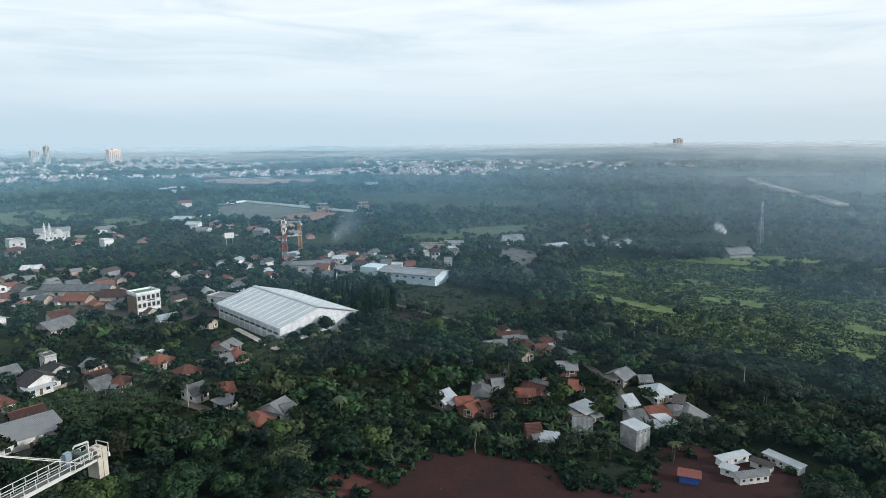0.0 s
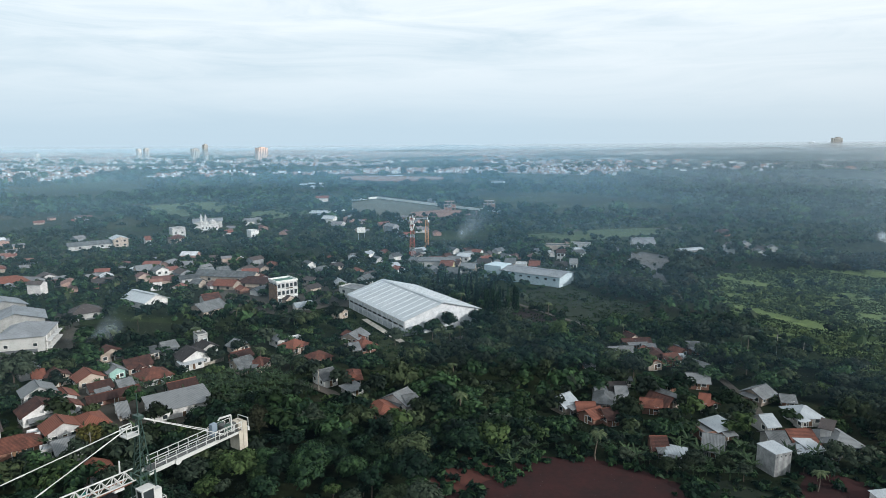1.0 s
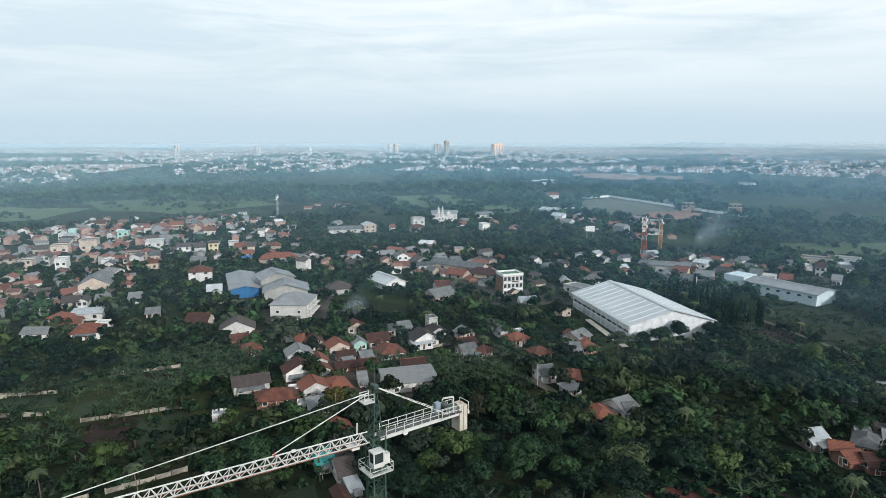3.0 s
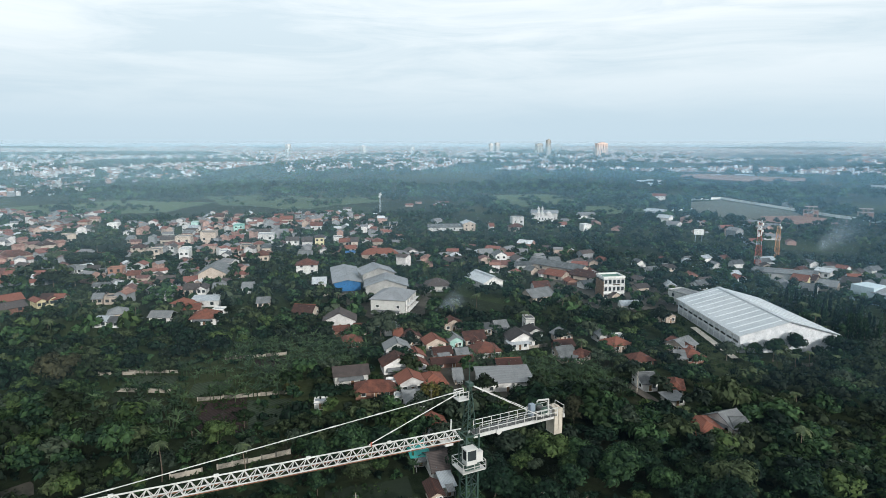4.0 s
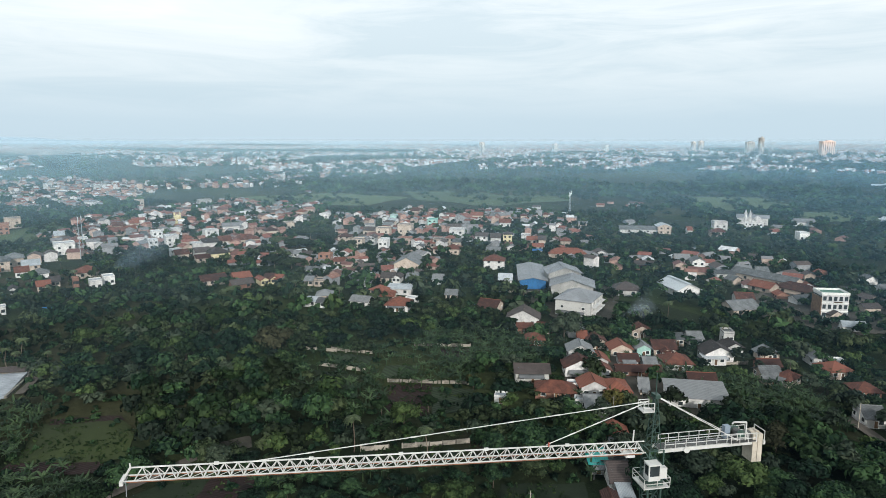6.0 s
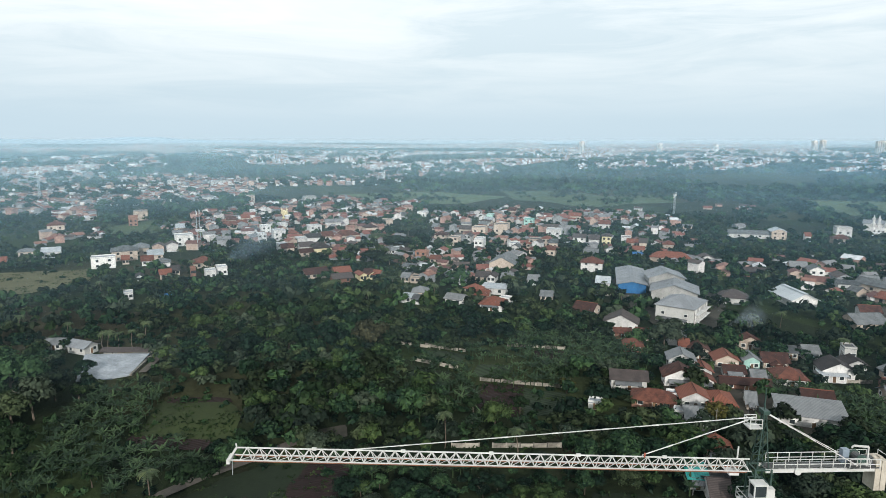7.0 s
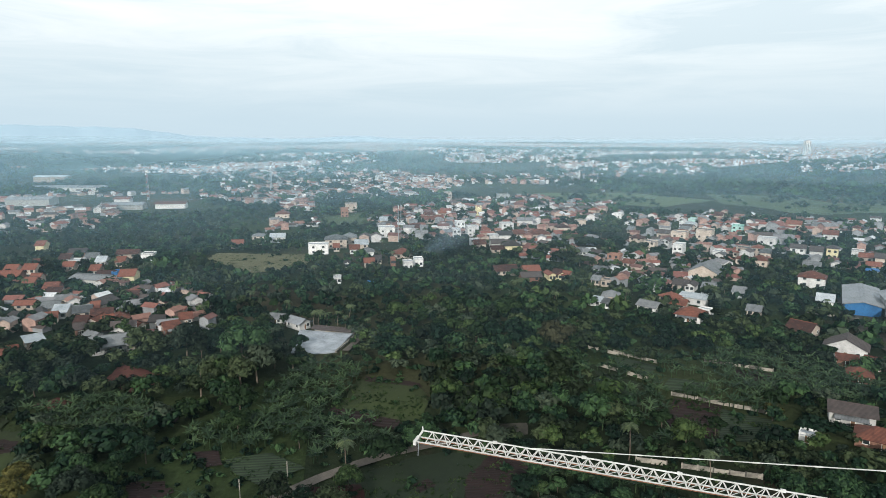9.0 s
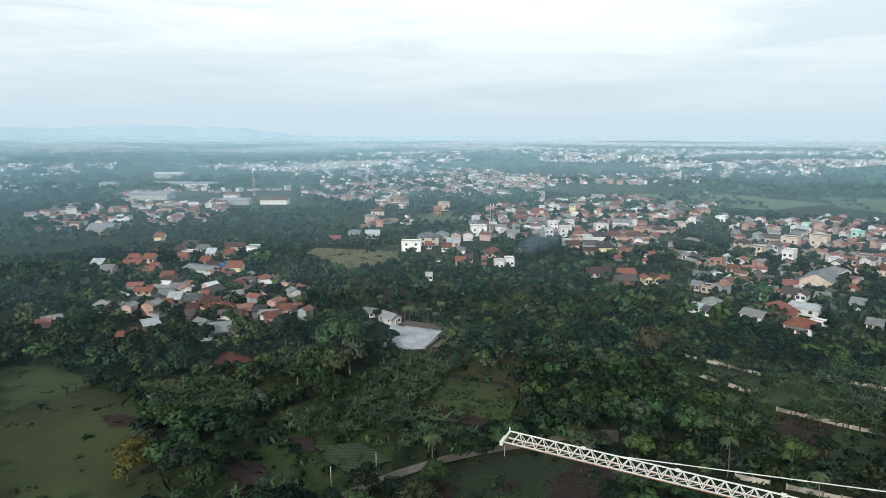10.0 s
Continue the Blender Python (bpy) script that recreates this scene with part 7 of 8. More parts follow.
LONE = {}
LIME_LEAF = leaf_material("lime_leaves", (0.00501, 0.0141, 0.00506), (0.0166, 0.0367, 0.0119), (0.0758, 0.115, 0.0375))
YELLOW_LEAF = leaf_material("yellow_leaves", (0.025, 0.028, 0.008), (0.07, 0.068, 0.018), (0.2, 0.17, 0.05))
RUSSET_LEAF = leaf_material("russet_leaves", (0.014, 0.016, 0.008), (0.029, 0.031, 0.015), (0.075, 0.073, 0.038))
GREY_LEAF = leaf_material("dusty_leaves", (0.00694, 0.0139, 0.00886), (0.0218, 0.0354, 0.0224), (0.07, 0.0914, 0.0576))
OLIVE_LEAF = leaf_material("olive_leaves", (0.00525, 0.0102, 0.00456), (0.0176, 0.0295, 0.0122), (0.0779, 0.103, 0.0474))
SCRUB_LEAF = leaf_material("scrub_leaves", (0.0148, 0.0275, 0.00926), (0.0487, 0.0761, 0.0243), (0.131, 0.169, 0.0567))
lone_tree(-197, 58, 1.5, RUSSET_LEAF, "broad tree with a thinning olive-brown crown", 4)
lone_tree(-141, 98, 0.95, YELLOW_LEAF, "small tree with a yellowing crown beside garden plots", 3)
lone_tree(-108, 119, 1.0, YELLOW_LEAF, "yellow-leaved tree among dark green woodland", 5)
lone_tree(-72, 132, 1.1, RUSSET_LEAF, "tree with a thinning olive-brown crown among bananas", 2)
for k, (x, y) in enumerate([(-250, 41), (-220, 21), (-213, 31), (-220, 71), (-235, 50), (-134, 79), (-128, 63), (-246, 14), (-238, 6), (-3, 219), (-43, 227), (6, 212), (-37, 133), (-42, 126), (54, 199), (-119, -7), (-123, -55), (-117, -55), (-156, -36), (-205, 32), (-223, 14), (-139, 68), (-129, 69)]):
    lone_tree(x, y, 0.75 + 0.13 * (k % 5), LIME_LEAF, "light green tree standing out from darker woodland", k)
for k, (x, y) in enumerate([(-60, 210), (20, 190), (-110, 190), (-160, 150), (-185, 40), (-175, -95), (-140, -120), (85, 160), (120, 180), (-230, 110), (60, 230), (-90, 230)]):
    lone_tree(x, y, 0.9 + 0.14 * (k % 4), GREY_LEAF, "dusty grey-green tree with a loose crown", k + 1)


for k, (x, y) in enumerate([(-199.6, -57.1), (-201.5, -51.3), (-200.4, -61.8), (-177.1, -48.0), (-181.2, -44.1), (-173.2, -39.2), (-165.1, -42.9), (-179.4, -36.0), (-191, -33), (-199.6, -42.0), (-168.3, -48.9), (-194.3, -43.5)]):
    lone_tree(x, y, 1.25 + 0.2 * (k % 4), (OLIVE_LEAF, LEAF, GREY_LEAF, OLIVE_LEAF, LIME_LEAF)[k % 5], "tall old tree with a broad rounded crown beside bananas", k)
for k, (x, y, size) in enumerate([(-112.4, -52.3, 0.95), (-106.0, -46.9, 0.75), (-146.9, -34.6, 0.85), (-137.8, -19.0, 0.7), (-189, -27, 1.1), (-117.7, -70.6, 1.0), (-124.3, -72.9, 0.9)]):
    lone_tree(x, y, size, LIME_LEAF if k < 5 else YELLOW_LEAF, "small fresh green tree with a round crown", k + 2)
for k, (x, y) in enumerate([(-127.8, -60.2), (-131.0, -56.0), (-134.3, -51.6), (-136.2, -47.2), (-122.3, -55.9), (-129.1, -62.9), (-125.3, -50.4), (-205.5, -29.5), (-207.5, -27.5)]):
    lone_tree(x, y, 0.55 + 0.12 * (k % 3), LEAF, "low dark green tree in a dense clump", k)


for k, (u, v) in enumerate([(0.1, 4), (0.3, 5), (0.52, 4), (0.72, 5), (0.92, 4), (0.2, 9), (0.62, 9)]):
    lone_tree(-59.3 + 24.4 * u + 0.68 * v, 220.9 + 22.9 * u - 0.73 * v, 0.8 + 0.1 * (k % 3), LEAF, "dark leafy tree in front of the white warehouse", k)


def free(points):
    ok = np.ones(len(points), bool)
    for outline in CLEAR:
        ok &= ~inside(points, outline)
    for x, y, r in SPOTS + VIEW_GAPS:
        ok &= (points[:, 0] - x) ** 2 + (points[:, 1] - y) ** 2 > r * r
    return ok


def scatter(gap, r0, r1, rng, a0=-48.0, a1=142.0):
    """Uneven places round the valley between two distances."""
    n = int(2 * r1 / gap)
    gx, gy = np.meshgrid(np.arange(-n // 2, n // 2 + 1) * gap, np.arange(-n // 2, n // 2 + 1) * gap)
    p = np.stack([gx.ravel(), gy.ravel()], -1) + rng.uniform(-0.46, 0.46, (gx.size, 2)) * gap
    r, a = np.hypot(*p.T), np.degrees(np.arctan2(-p[:, 0], p[:, 1]))
    return p[(r > r0) & (r < r1) & (a > a0) & (a < a1)]


def drift(points, scale, seed):
    """A smooth random field between 0 and 1 at the points."""
    x, y = points[:, 0] / scale + seed * 3.1, points[:, 1] / scale - seed * 1.7
    v = np.sin(x * 1.3 + 1.7 * np.sin(y * 0.9 + seed)) + np.sin(y * 1.5 + 1.3 * np.sin(x * 1.1 - seed)) + 0.6 * np.sin(2.7 * x + 2.1 * y)
    return np.clip(v / 4.4 + 0.5, 0, 1)


def wood(name, label, protos, places, sizes, material, rng):
    """Many plants joined into one mesh."""
    vs, fs, ts, n = [], [], [], 0
    ground = land(places[:, 0], places[:, 1])
    for (x, y), z, s in zip(places, ground, sizes):
        v, f = protos[int(rng.integers(len(protos)))][:2]
        a = rng.uniform(0, 6.283)
        c, si = math.cos(a) * s, math.sin(a) * s
        w = [v[:, 0] * c - v[:, 1] * si + x, v[:, 0] * si + v[:, 1] * c + y, v[:, 2] * s * rng.uniform(0.85, 1.15) + z]
        if v.shape[1] == 6:
            w += [v[:, 3] * c - v[:, 4] * si, v[:, 3] * si + v[:, 4] * c, v[:, 5] * s]
        w = np.stack(w, -1)
        vs.append(w), fs.append(f + n), ts.append(np.full(len(v), rng.random()))
        n += len(v)
    me = quick_mesh(name, np.concatenate(vs), np.concatenate(fs), material, np.concatenate(ts))
    tagged(new(name, me), label, "trees", kind="stuff")


# outlines that bananas or the open meadow fill
BANANA_BEDS = [
    [(-188.9, -26.0), (-191.9, -11.7), (-182.2, -2.3), (-168.9, -7.3), (-159.1, -10.9), (-154.3, -15.9), (-148.7, -14.0), (-144.4, -6.6), (-139.3, 4.1), (-131.6, 3.8), (-134.5, -4.9), (-136.5, -11.7), (-128.1, -15.0), (-140.0, -19.4), (-145.5, -33.2), (-152.5, -36.0), (-155.0, -30.0), (-168.9, -32.3)],
    [(-193, 108), (-188, 126), (-164, 147), (-146, 131), (-156, 97)],
    [(-138, 153), (-88, 178), (-70, 160), (-93, 144)],
    [(-145.5, -33.2), (-143, -27), (-137, -24), (-137, -38), (-142, -46), (-150, -47), (-152, -38)],
    [(8, 138), (24, 133), (40, 133), (52, 140), (60, 147), (40, 148), (12, 147)],
    [(-196, 70), (-186, 124), (-150, 104), (-128, 84), (-124, 60), (-150, 66), (-172, 60)],
    [(-162.3, -92.1), (-170.9, -80.3), (-171.3, -72.3), (-163.9, -58.9), (-151.7, -55.6), (-140.9, -57.9), (-142.2, -66.1), (-154.3, -84.5)],
]
# low planted ground beside the dirt lane
GARDENS = [(-150, -50), (-128, -56), (-100, -46), (-104, -30), (-112, -22), (-128, -3), (-134, 12), (-148, 14), (-183, 16), (-196, -10), (-190, -28), (-160, -38)]
MEADOW = [(68, 345), (102, 381), (194, 392), (282, 378), (284, 300), (206, 184), (158, 184), (113, 197), (92, 214), (76, 248), (68, 290)]


for k, (x, y) in enumerate([(18.7, 137.2), (21.9, 133.1), (27.6, 136.2), (16.2, 144.5), (34.3, 136.9), (37.3, 133.6), (37.6, 144.9), (25.3, 133.8), (13.4, 137.3), (50.8, 139.3), (55.3, 140.7), (59.0, 145.0)]):
    lone_tree(x, y, 0.5 + 0.08 * (k % 4), (LEAF, OLIVE_LEAF, GREY_LEAF)[k % 3], "small leafy tree between the site and the houses", k)
CLEAR.append([(-125, 54), (-115, 80), (-105, 74), (-115, 48)])


def rain_tree(x, y, k):
    """A broad old tree with a flat spreading crown."""
    v, f = RAIN
    ob = thing("rain_tree", pose(x, y, float(land(x, y)), 0, 0, 70 * k), "broad old tree with a flat spreading crown", "tree", "spreading trees of the village")
    part("trunk", trunk_solid(np.random.default_rng(800 + k), 6.5, 0.7, 7, 4.5), BARK, ob)
    part("crown", RAIN_MESH, OLIVE_LEAF, ob)
    ob.scale = (0.8 + 0.08 * (k % 3),) * 3
    SPOTS.append((x, y, 6))


RAIN = crown(np.random.default_rng(901), 9.5, 4.0, 4.6, 17, 1100, 0.85, 0.42)
RAIN_MESH = quick_mesh("crown", *RAIN, OLIVE_LEAF)
for k, spot in enumerate([(-334, 110), (-345, 104), (-435, 158), (-440, 168), (-407, 128), (-390, 134)]):
    rain_tree(*spot, k)


def keep_open(x, y, size):
    """Trees stay off a house and off the ground on its camera side."""
    SPOTS.append((x, y, size * 0.55 + 1.2))
    k = 1 - (size * 0.6 + 4) / math.hypot(x, y)
    VIEW_GAPS.append((x * k, y * k, 2.2))


def town_plan():
    """Where the houses too far to tell apart stand."""
    for x, y, w, *_ in TOWN:
        keep_open(x, y, w * 0.9)
    rng = np.random.default_rng(57)

    def cluster(gap, r0, r1, a0, a1, scale, seed, least, size, yard=True):
        p = scatter(gap, r0, r1, rng, a0, a1)
        p = p[(drift(p, scale, seed) > least) & free(p)]
        for x, y in p:
            k = size * rng.uniform(0.7, 1.4)
            TOWN.append((x, y, k * 1.25, k, rng.choice([2.7, 3.2, 5.6, 7.0], p=[0.5, 0.25, 0.2, 0.05]) * (0.9 if r1 < 1100 else 1.15), rng.uniform(0, 3.14)))
            if r1 < 1100 and yard:
                keep_open(x, y, k)
            elif r1 < 1100:
                SPOTS.append((x, y, k * 0.5))

    cluster(13, 560, 1000, 70, 106, 110, 2, 0.47, 5.4)
    cluster(11.5, 640, 900, 96, 113, 90, 2, 0.36, 5.2)
    cluster(17, 560, 1000, 113, 126, 90, 2, 0.6, 5.4)
    cluster(10.5, 300, 430, 50, 78, 40, 11, 0.6, 4.8, False)
    cluster(11.5, 430, 600, 50, 100, 50, 12, 0.56, 5.0, False)
    cluster(10, 240, 330, 104, 126, 35, 15, 0.5, 4.8, False)
    cluster(17, 240, 430, 20, 48, 55, 13, 0.72, 5.6)
    cluster(18, 460, 800, 48, 78, 90, 3, 0.6, 7.5)
    cluster(26, 380, 800, 8, 45, 70, 6, 0.74, 6.5)
    cluster(15, 1000, 1700, 62, 135, 200, 4, 0.5, 4.4)
    cluster(13, 1500, 2500, -5, 84, 260, 5, 0.42, 3.6)
    cluster(20, 2400, 3600, 2, 104, 420, 7, 0.36, 5.2)
    cluster(55, 1700, 3600, -40, 10, 380, 8, 0.62, 12)
    cluster(34, 3600, 4350, 0, 112, 420, 7, 0.3, 11)
    cluster(48, 1700, 4000, 90, 140, 380, 9, 0.5, 14)


town_plan()


def groves():
    """Tall clumps of old trees at the far edge of the meadow."""
    rng = np.random.default_rng(63)
    for tone, word, seed in ((OLIVE_LEAF, "olive-green", 0), (RUSSET_LEAF, "brownish", 1), (GREY_LEAF, "dusty green", 2)):
        spots = []
        for x, y in [(129, 389), (140, 393), (151, 388), (163, 391), (172, 395), (172, 318), (172, 300), (178, 285), (186, 284), (200, 292), (215, 356), (228, 349), (238, 342), (222, 330), (205, 310), (240, 320), (-8, 335), (40, 300), (28, 310), (58, 322), (66, 345), (70, 372)]:
            for _ in range(2):
                spots.append((x + rng.normal(0, 5), y + rng.normal(0, 5)))
        spots = np.array(spots)
        wood("grove", f"clump of tall {word} trees by the meadow", EDGE, spots, rng.uniform(1.0, 1.7, len(spots)), tone, rng)


groves()


def plant_trees():
    rng = np.random.default_rng(11)
    p = np.concatenate([scatter(5.1, 92, 165, rng), scatter(6.0, 165, 250, rng)])
    p = p[free(p)]
    thin = np.zeros(len(p), bool)
    for bed in BANANA_BEDS:
        thin |= inside(p, bed)
    thin |= inside(p, MEADOW) | inside(p, GARDENS)
    p = p[~thin | (rng.random(len(p)) < 0.045)]
    r = np.hypot(*p.T)
    p = p[np.argsort(r)]
    sizes = 0.5 + 0.55 * drift(p, 37, 2) + rng.uniform(-0.15, 0.5, len(p)) * rng.random(len(p)) ** 0.5
    kinds = []
    for tone, word in ((LEAF, "dark green"), (GREY_LEAF, "dusty grey-green"), (OLIVE_LEAF, "olive green"), (LIME_LEAF, "fresh green")):
        for k, (v, f, stem) in enumerate(NEAR):
            leafy = quick_mesh("crown", v, f, tone)
            ob = thing("tree", Matrix(), f"leafy {word} broadleaf tree with an uneven crown", "tree", "broadleaf trees of the valley")
            part("trunk", stem.mesh("trunk", BARK), BARK, ob)
            part("crown", leafy, tone, ob)
            kinds.append(ob)
    single = 275
    for n, ((x, y), s) in enumerate(zip(p[:single], sizes[:single])):
        k = int(rng.integers(7)) + 7 * int(rng.choice(4, p=[0.64, 0.1, 0.14, 0.12]))
        m = pose(x, y, float(land(x, y)), 0, 0, rng.uniform(0, 360))
        ob = copy_thing(kinds[k], m)
        ob.scale = (s, s, s * rng.uniform(0.85, 1.2))
    for ob in kinds:
        for o in (*ob.children, ob):
            bpy.data.objects.remove(o)
    p, sizes = p[single:], sizes[single:]
    tone = np.where(np.arange(len(p)) < 130, rng.choice(4, len(p), p=[0.62, 0.1, 0.14, 0.14]), rng.choice(4, len(p), p=[0.4, 0.13, 0.25, 0.22]))
    for k, (leaf, word) in enumerate(((LEAF, "dark green"), (GREY_LEAF, "dusty grey-green"), (OLIVE_LEAF, "olive green"), (LIME_LEAF, "fresh green"))):
        a, b = np.flatnonzero(tone[:130] == k), np.flatnonzero(tone[130:] == k) + 130
        wood("woodland", f"dense {word} broadleaf woodland round the village", NEAR, p[a], sizes[a], leaf, rng)
        wood("woodland", f"{word} broadleaf trees behind the village gardens", EDGE, p[b], sizes[b], leaf, rng)
    q = scatter(6.6, 250, 460, rng)
    q = np.concatenate([q, scatter(8.8, 460, 640, rng)])
    q = q[free(q)]
    q = q[(drift(q, 60, 5) > 0.12) & (~inside(q, MEADOW) | (rng.random(len(q)) < 0.1))]
    rows = scatter(9.0, 440, 900, rng)
    crossed = np.zeros(len(rows), bool)
    for outline in PADDY:
        crossed |= inside(rows, outline)
    rows = rows[crossed & ((drift(rows, 22, 14) > 0.62) | (rng.random(len(rows)) < 0.06))]
    q = np.concatenate([q, rows])
    tone = rng.choice(4, len(q), p=[0.44, 0.16, 0.24, 0.16])
    for k, (leaf, word) in enumerate(((LEAF, "green"), (GREY_LEAF, "dusty grey-green"), (OLIVE_LEAF, "olive"), (LIME_LEAF, "fresh green"))):
        w = q[tone == k]
        wood("woodland", f"{word} trees between the houses and fields", MID, w, rng.uniform(0.5, 0.92, len(w)) + 0.4 * rng.random(len(w)) ** 4, leaf, rng)
    for gap, r0, r1, big in ((21, 620, 1150, 0.9), (42, 1150, 2700, 1.3)):
        w = scatter(gap, r0, r1, rng)
        w = w[free(w) & (drift(w, 150, 9) > 0.3)]
        town = (np.hypot(*w.T) > 1400) & (drift(w, 420, 7) > 0.36)
        w = w[~town | (rng.random(len(w)) < 0.5)]
        wood("far_woods", "blue-green woods spread over the far plain", FAR, w, rng.uniform(0.6, 1.5, len(w)) * big, LEAF, rng)


plant_trees()

# ---- palms and bananas ----


def frond(s, a, length, droop, width, start, lift=0.6, leaves=7):
    """One frond or long leaf: a bent strip that starts at start and leaves at the angle a."""
    c, si = math.cos(a), math.sin(a)
    left, right = [], []
    for k in range(5):
        u = k / 4
        out, up = length * u * (1 - 0.2 * u * droop), length * (lift * u - droop * u * u)
        w = width * (0.35, 1.0, 0.95, 0.65, 0.08)[k]
        x, y, z = start[0] + c * out, start[1] + si * out, start[2] + up
        left.append((x - si * w, y + c * w, z - w * 0.35)), right.append((x + si * w, y - c * w, z - w * 0.35))
    mid = [((l[0] + r[0]) / 2, (l[1] + r[1]) / 2, (l[2] + r[2]) / 2 + width * 0.25) for l, r in zip(left, right)]
    for k in range(4):
        s.face(left[k], mid[k], mid[k + 1], left[k + 1])
        s.face(mid[k], right[k], right[k + 1], mid[k + 1])


def feather(s, a, length, droop, start, rng):
    """A palm frond: a rib with narrow leaflets to both sides."""
    c, si = math.cos(a), math.sin(a)
    rib = []
    for k in range(10):
        u = (k + 0.2) / 9
        rib.append((start[0] + c * length * u * (1 - 0.15 * u), start[1] + si * length * u * (1 - 0.15 * u), start[2] + length * (0.45 * u - droop * u * u)))
    first = len(s.v)
    s.v += rib
    for k in range(9):
        x, y, z = rib[k]
        n = length * 0.28 * math.sin(math.pi * min(0.95, k / 9 + 0.15))
        for e in (-1, 1):
            s.v.append((x + c * n * 0.6 - e * si * n, y + si * n * 0.6 + e * c * n, z - n * 0.45))
            s.f.append((first + k, first + k + 1, len(s.v) - 1))


def coconut_palm(seed, h):
    rng = np.random.default_rng(seed)
    ob = thing("coconut_palm", Matrix(), "coconut palm with a slim trunk and drooping fronds", "palm", "coconut palms")
    s = Solid()
    p = Vector((0, 0, -0.1))
    for k in range(5):
        q = Vector((0.5 * math.sin(k * 0.5 + seed), 0.4 * math.cos(k * 0.6), h * (k + 1) / 5))
        s.bar(p, q, 0.36 - 0.03 * k, 6)
        p = q
    part("trunk", s, BARK, ob)
    for k in range(15):
        s = Solid()
        feather(s, 2.4 * k + rng.uniform(-0.2, 0.2), rng.uniform(2.6, 3.6), rng.uniform(0.35, 0.95) + 0.03 * k, p, rng)
        part("frond", s, PALM, ob)
    return ob


def banana_plant(seed):
    rng = np.random.default_rng(seed)
    ob = thing("banana_plant", Matrix(), "banana plant with long torn green leaves", "banana plant", "banana plants of the gardens")
    h = rng.uniform(1.5, 2.2)
    part("stem", Solid().bar((0, 0, 0), (0, 0, h), 0.3, 6, 0.7), BANANA, ob)
    s = Solid()
    for k in range(9):
        frond(s, 2.4 * k + rng.uniform(-0.3, 0.3), rng.uniform(1.7, 2.6), rng.uniform(0.25, 0.75), 0.27, (0, 0, h), rng.uniform(0.6, 1.1))
    part("leaves", s, BANANA, ob)
    return ob


def spread_copies(kinds, places, rng, s0, s1):
    for x, y in places:
        ob = copy_thing(kinds[int(rng.integers(len(kinds)))], pose(x, y, float(land(x, y)), 0, 0, rng.uniform(0, 360)))
        k = rng.uniform(s0, s1)
        ob.scale = (k, k, k)
    for ob in kinds:
        for o in (*ob.children, ob):
            bpy.data.objects.remove(o)


def leaf_arrays(ob):
    """The joined vertices and faces of a plant's parts."""
    vs, fs, n = [], [], 0
    for o in ob.children:
        v = np.array([tuple(q.co) for q in o.data.vertices])
        f = np.array([tuple(p.vertices) if len(p.vertices) == 4 else (*p.vertices, p.vertices[-1]) for p in o.data.polygons if len(p.vertices) < 5])
        vs.append(v), fs.append(f + n)
        n += len(v)
    return np.concatenate(vs), np.concatenate(fs)


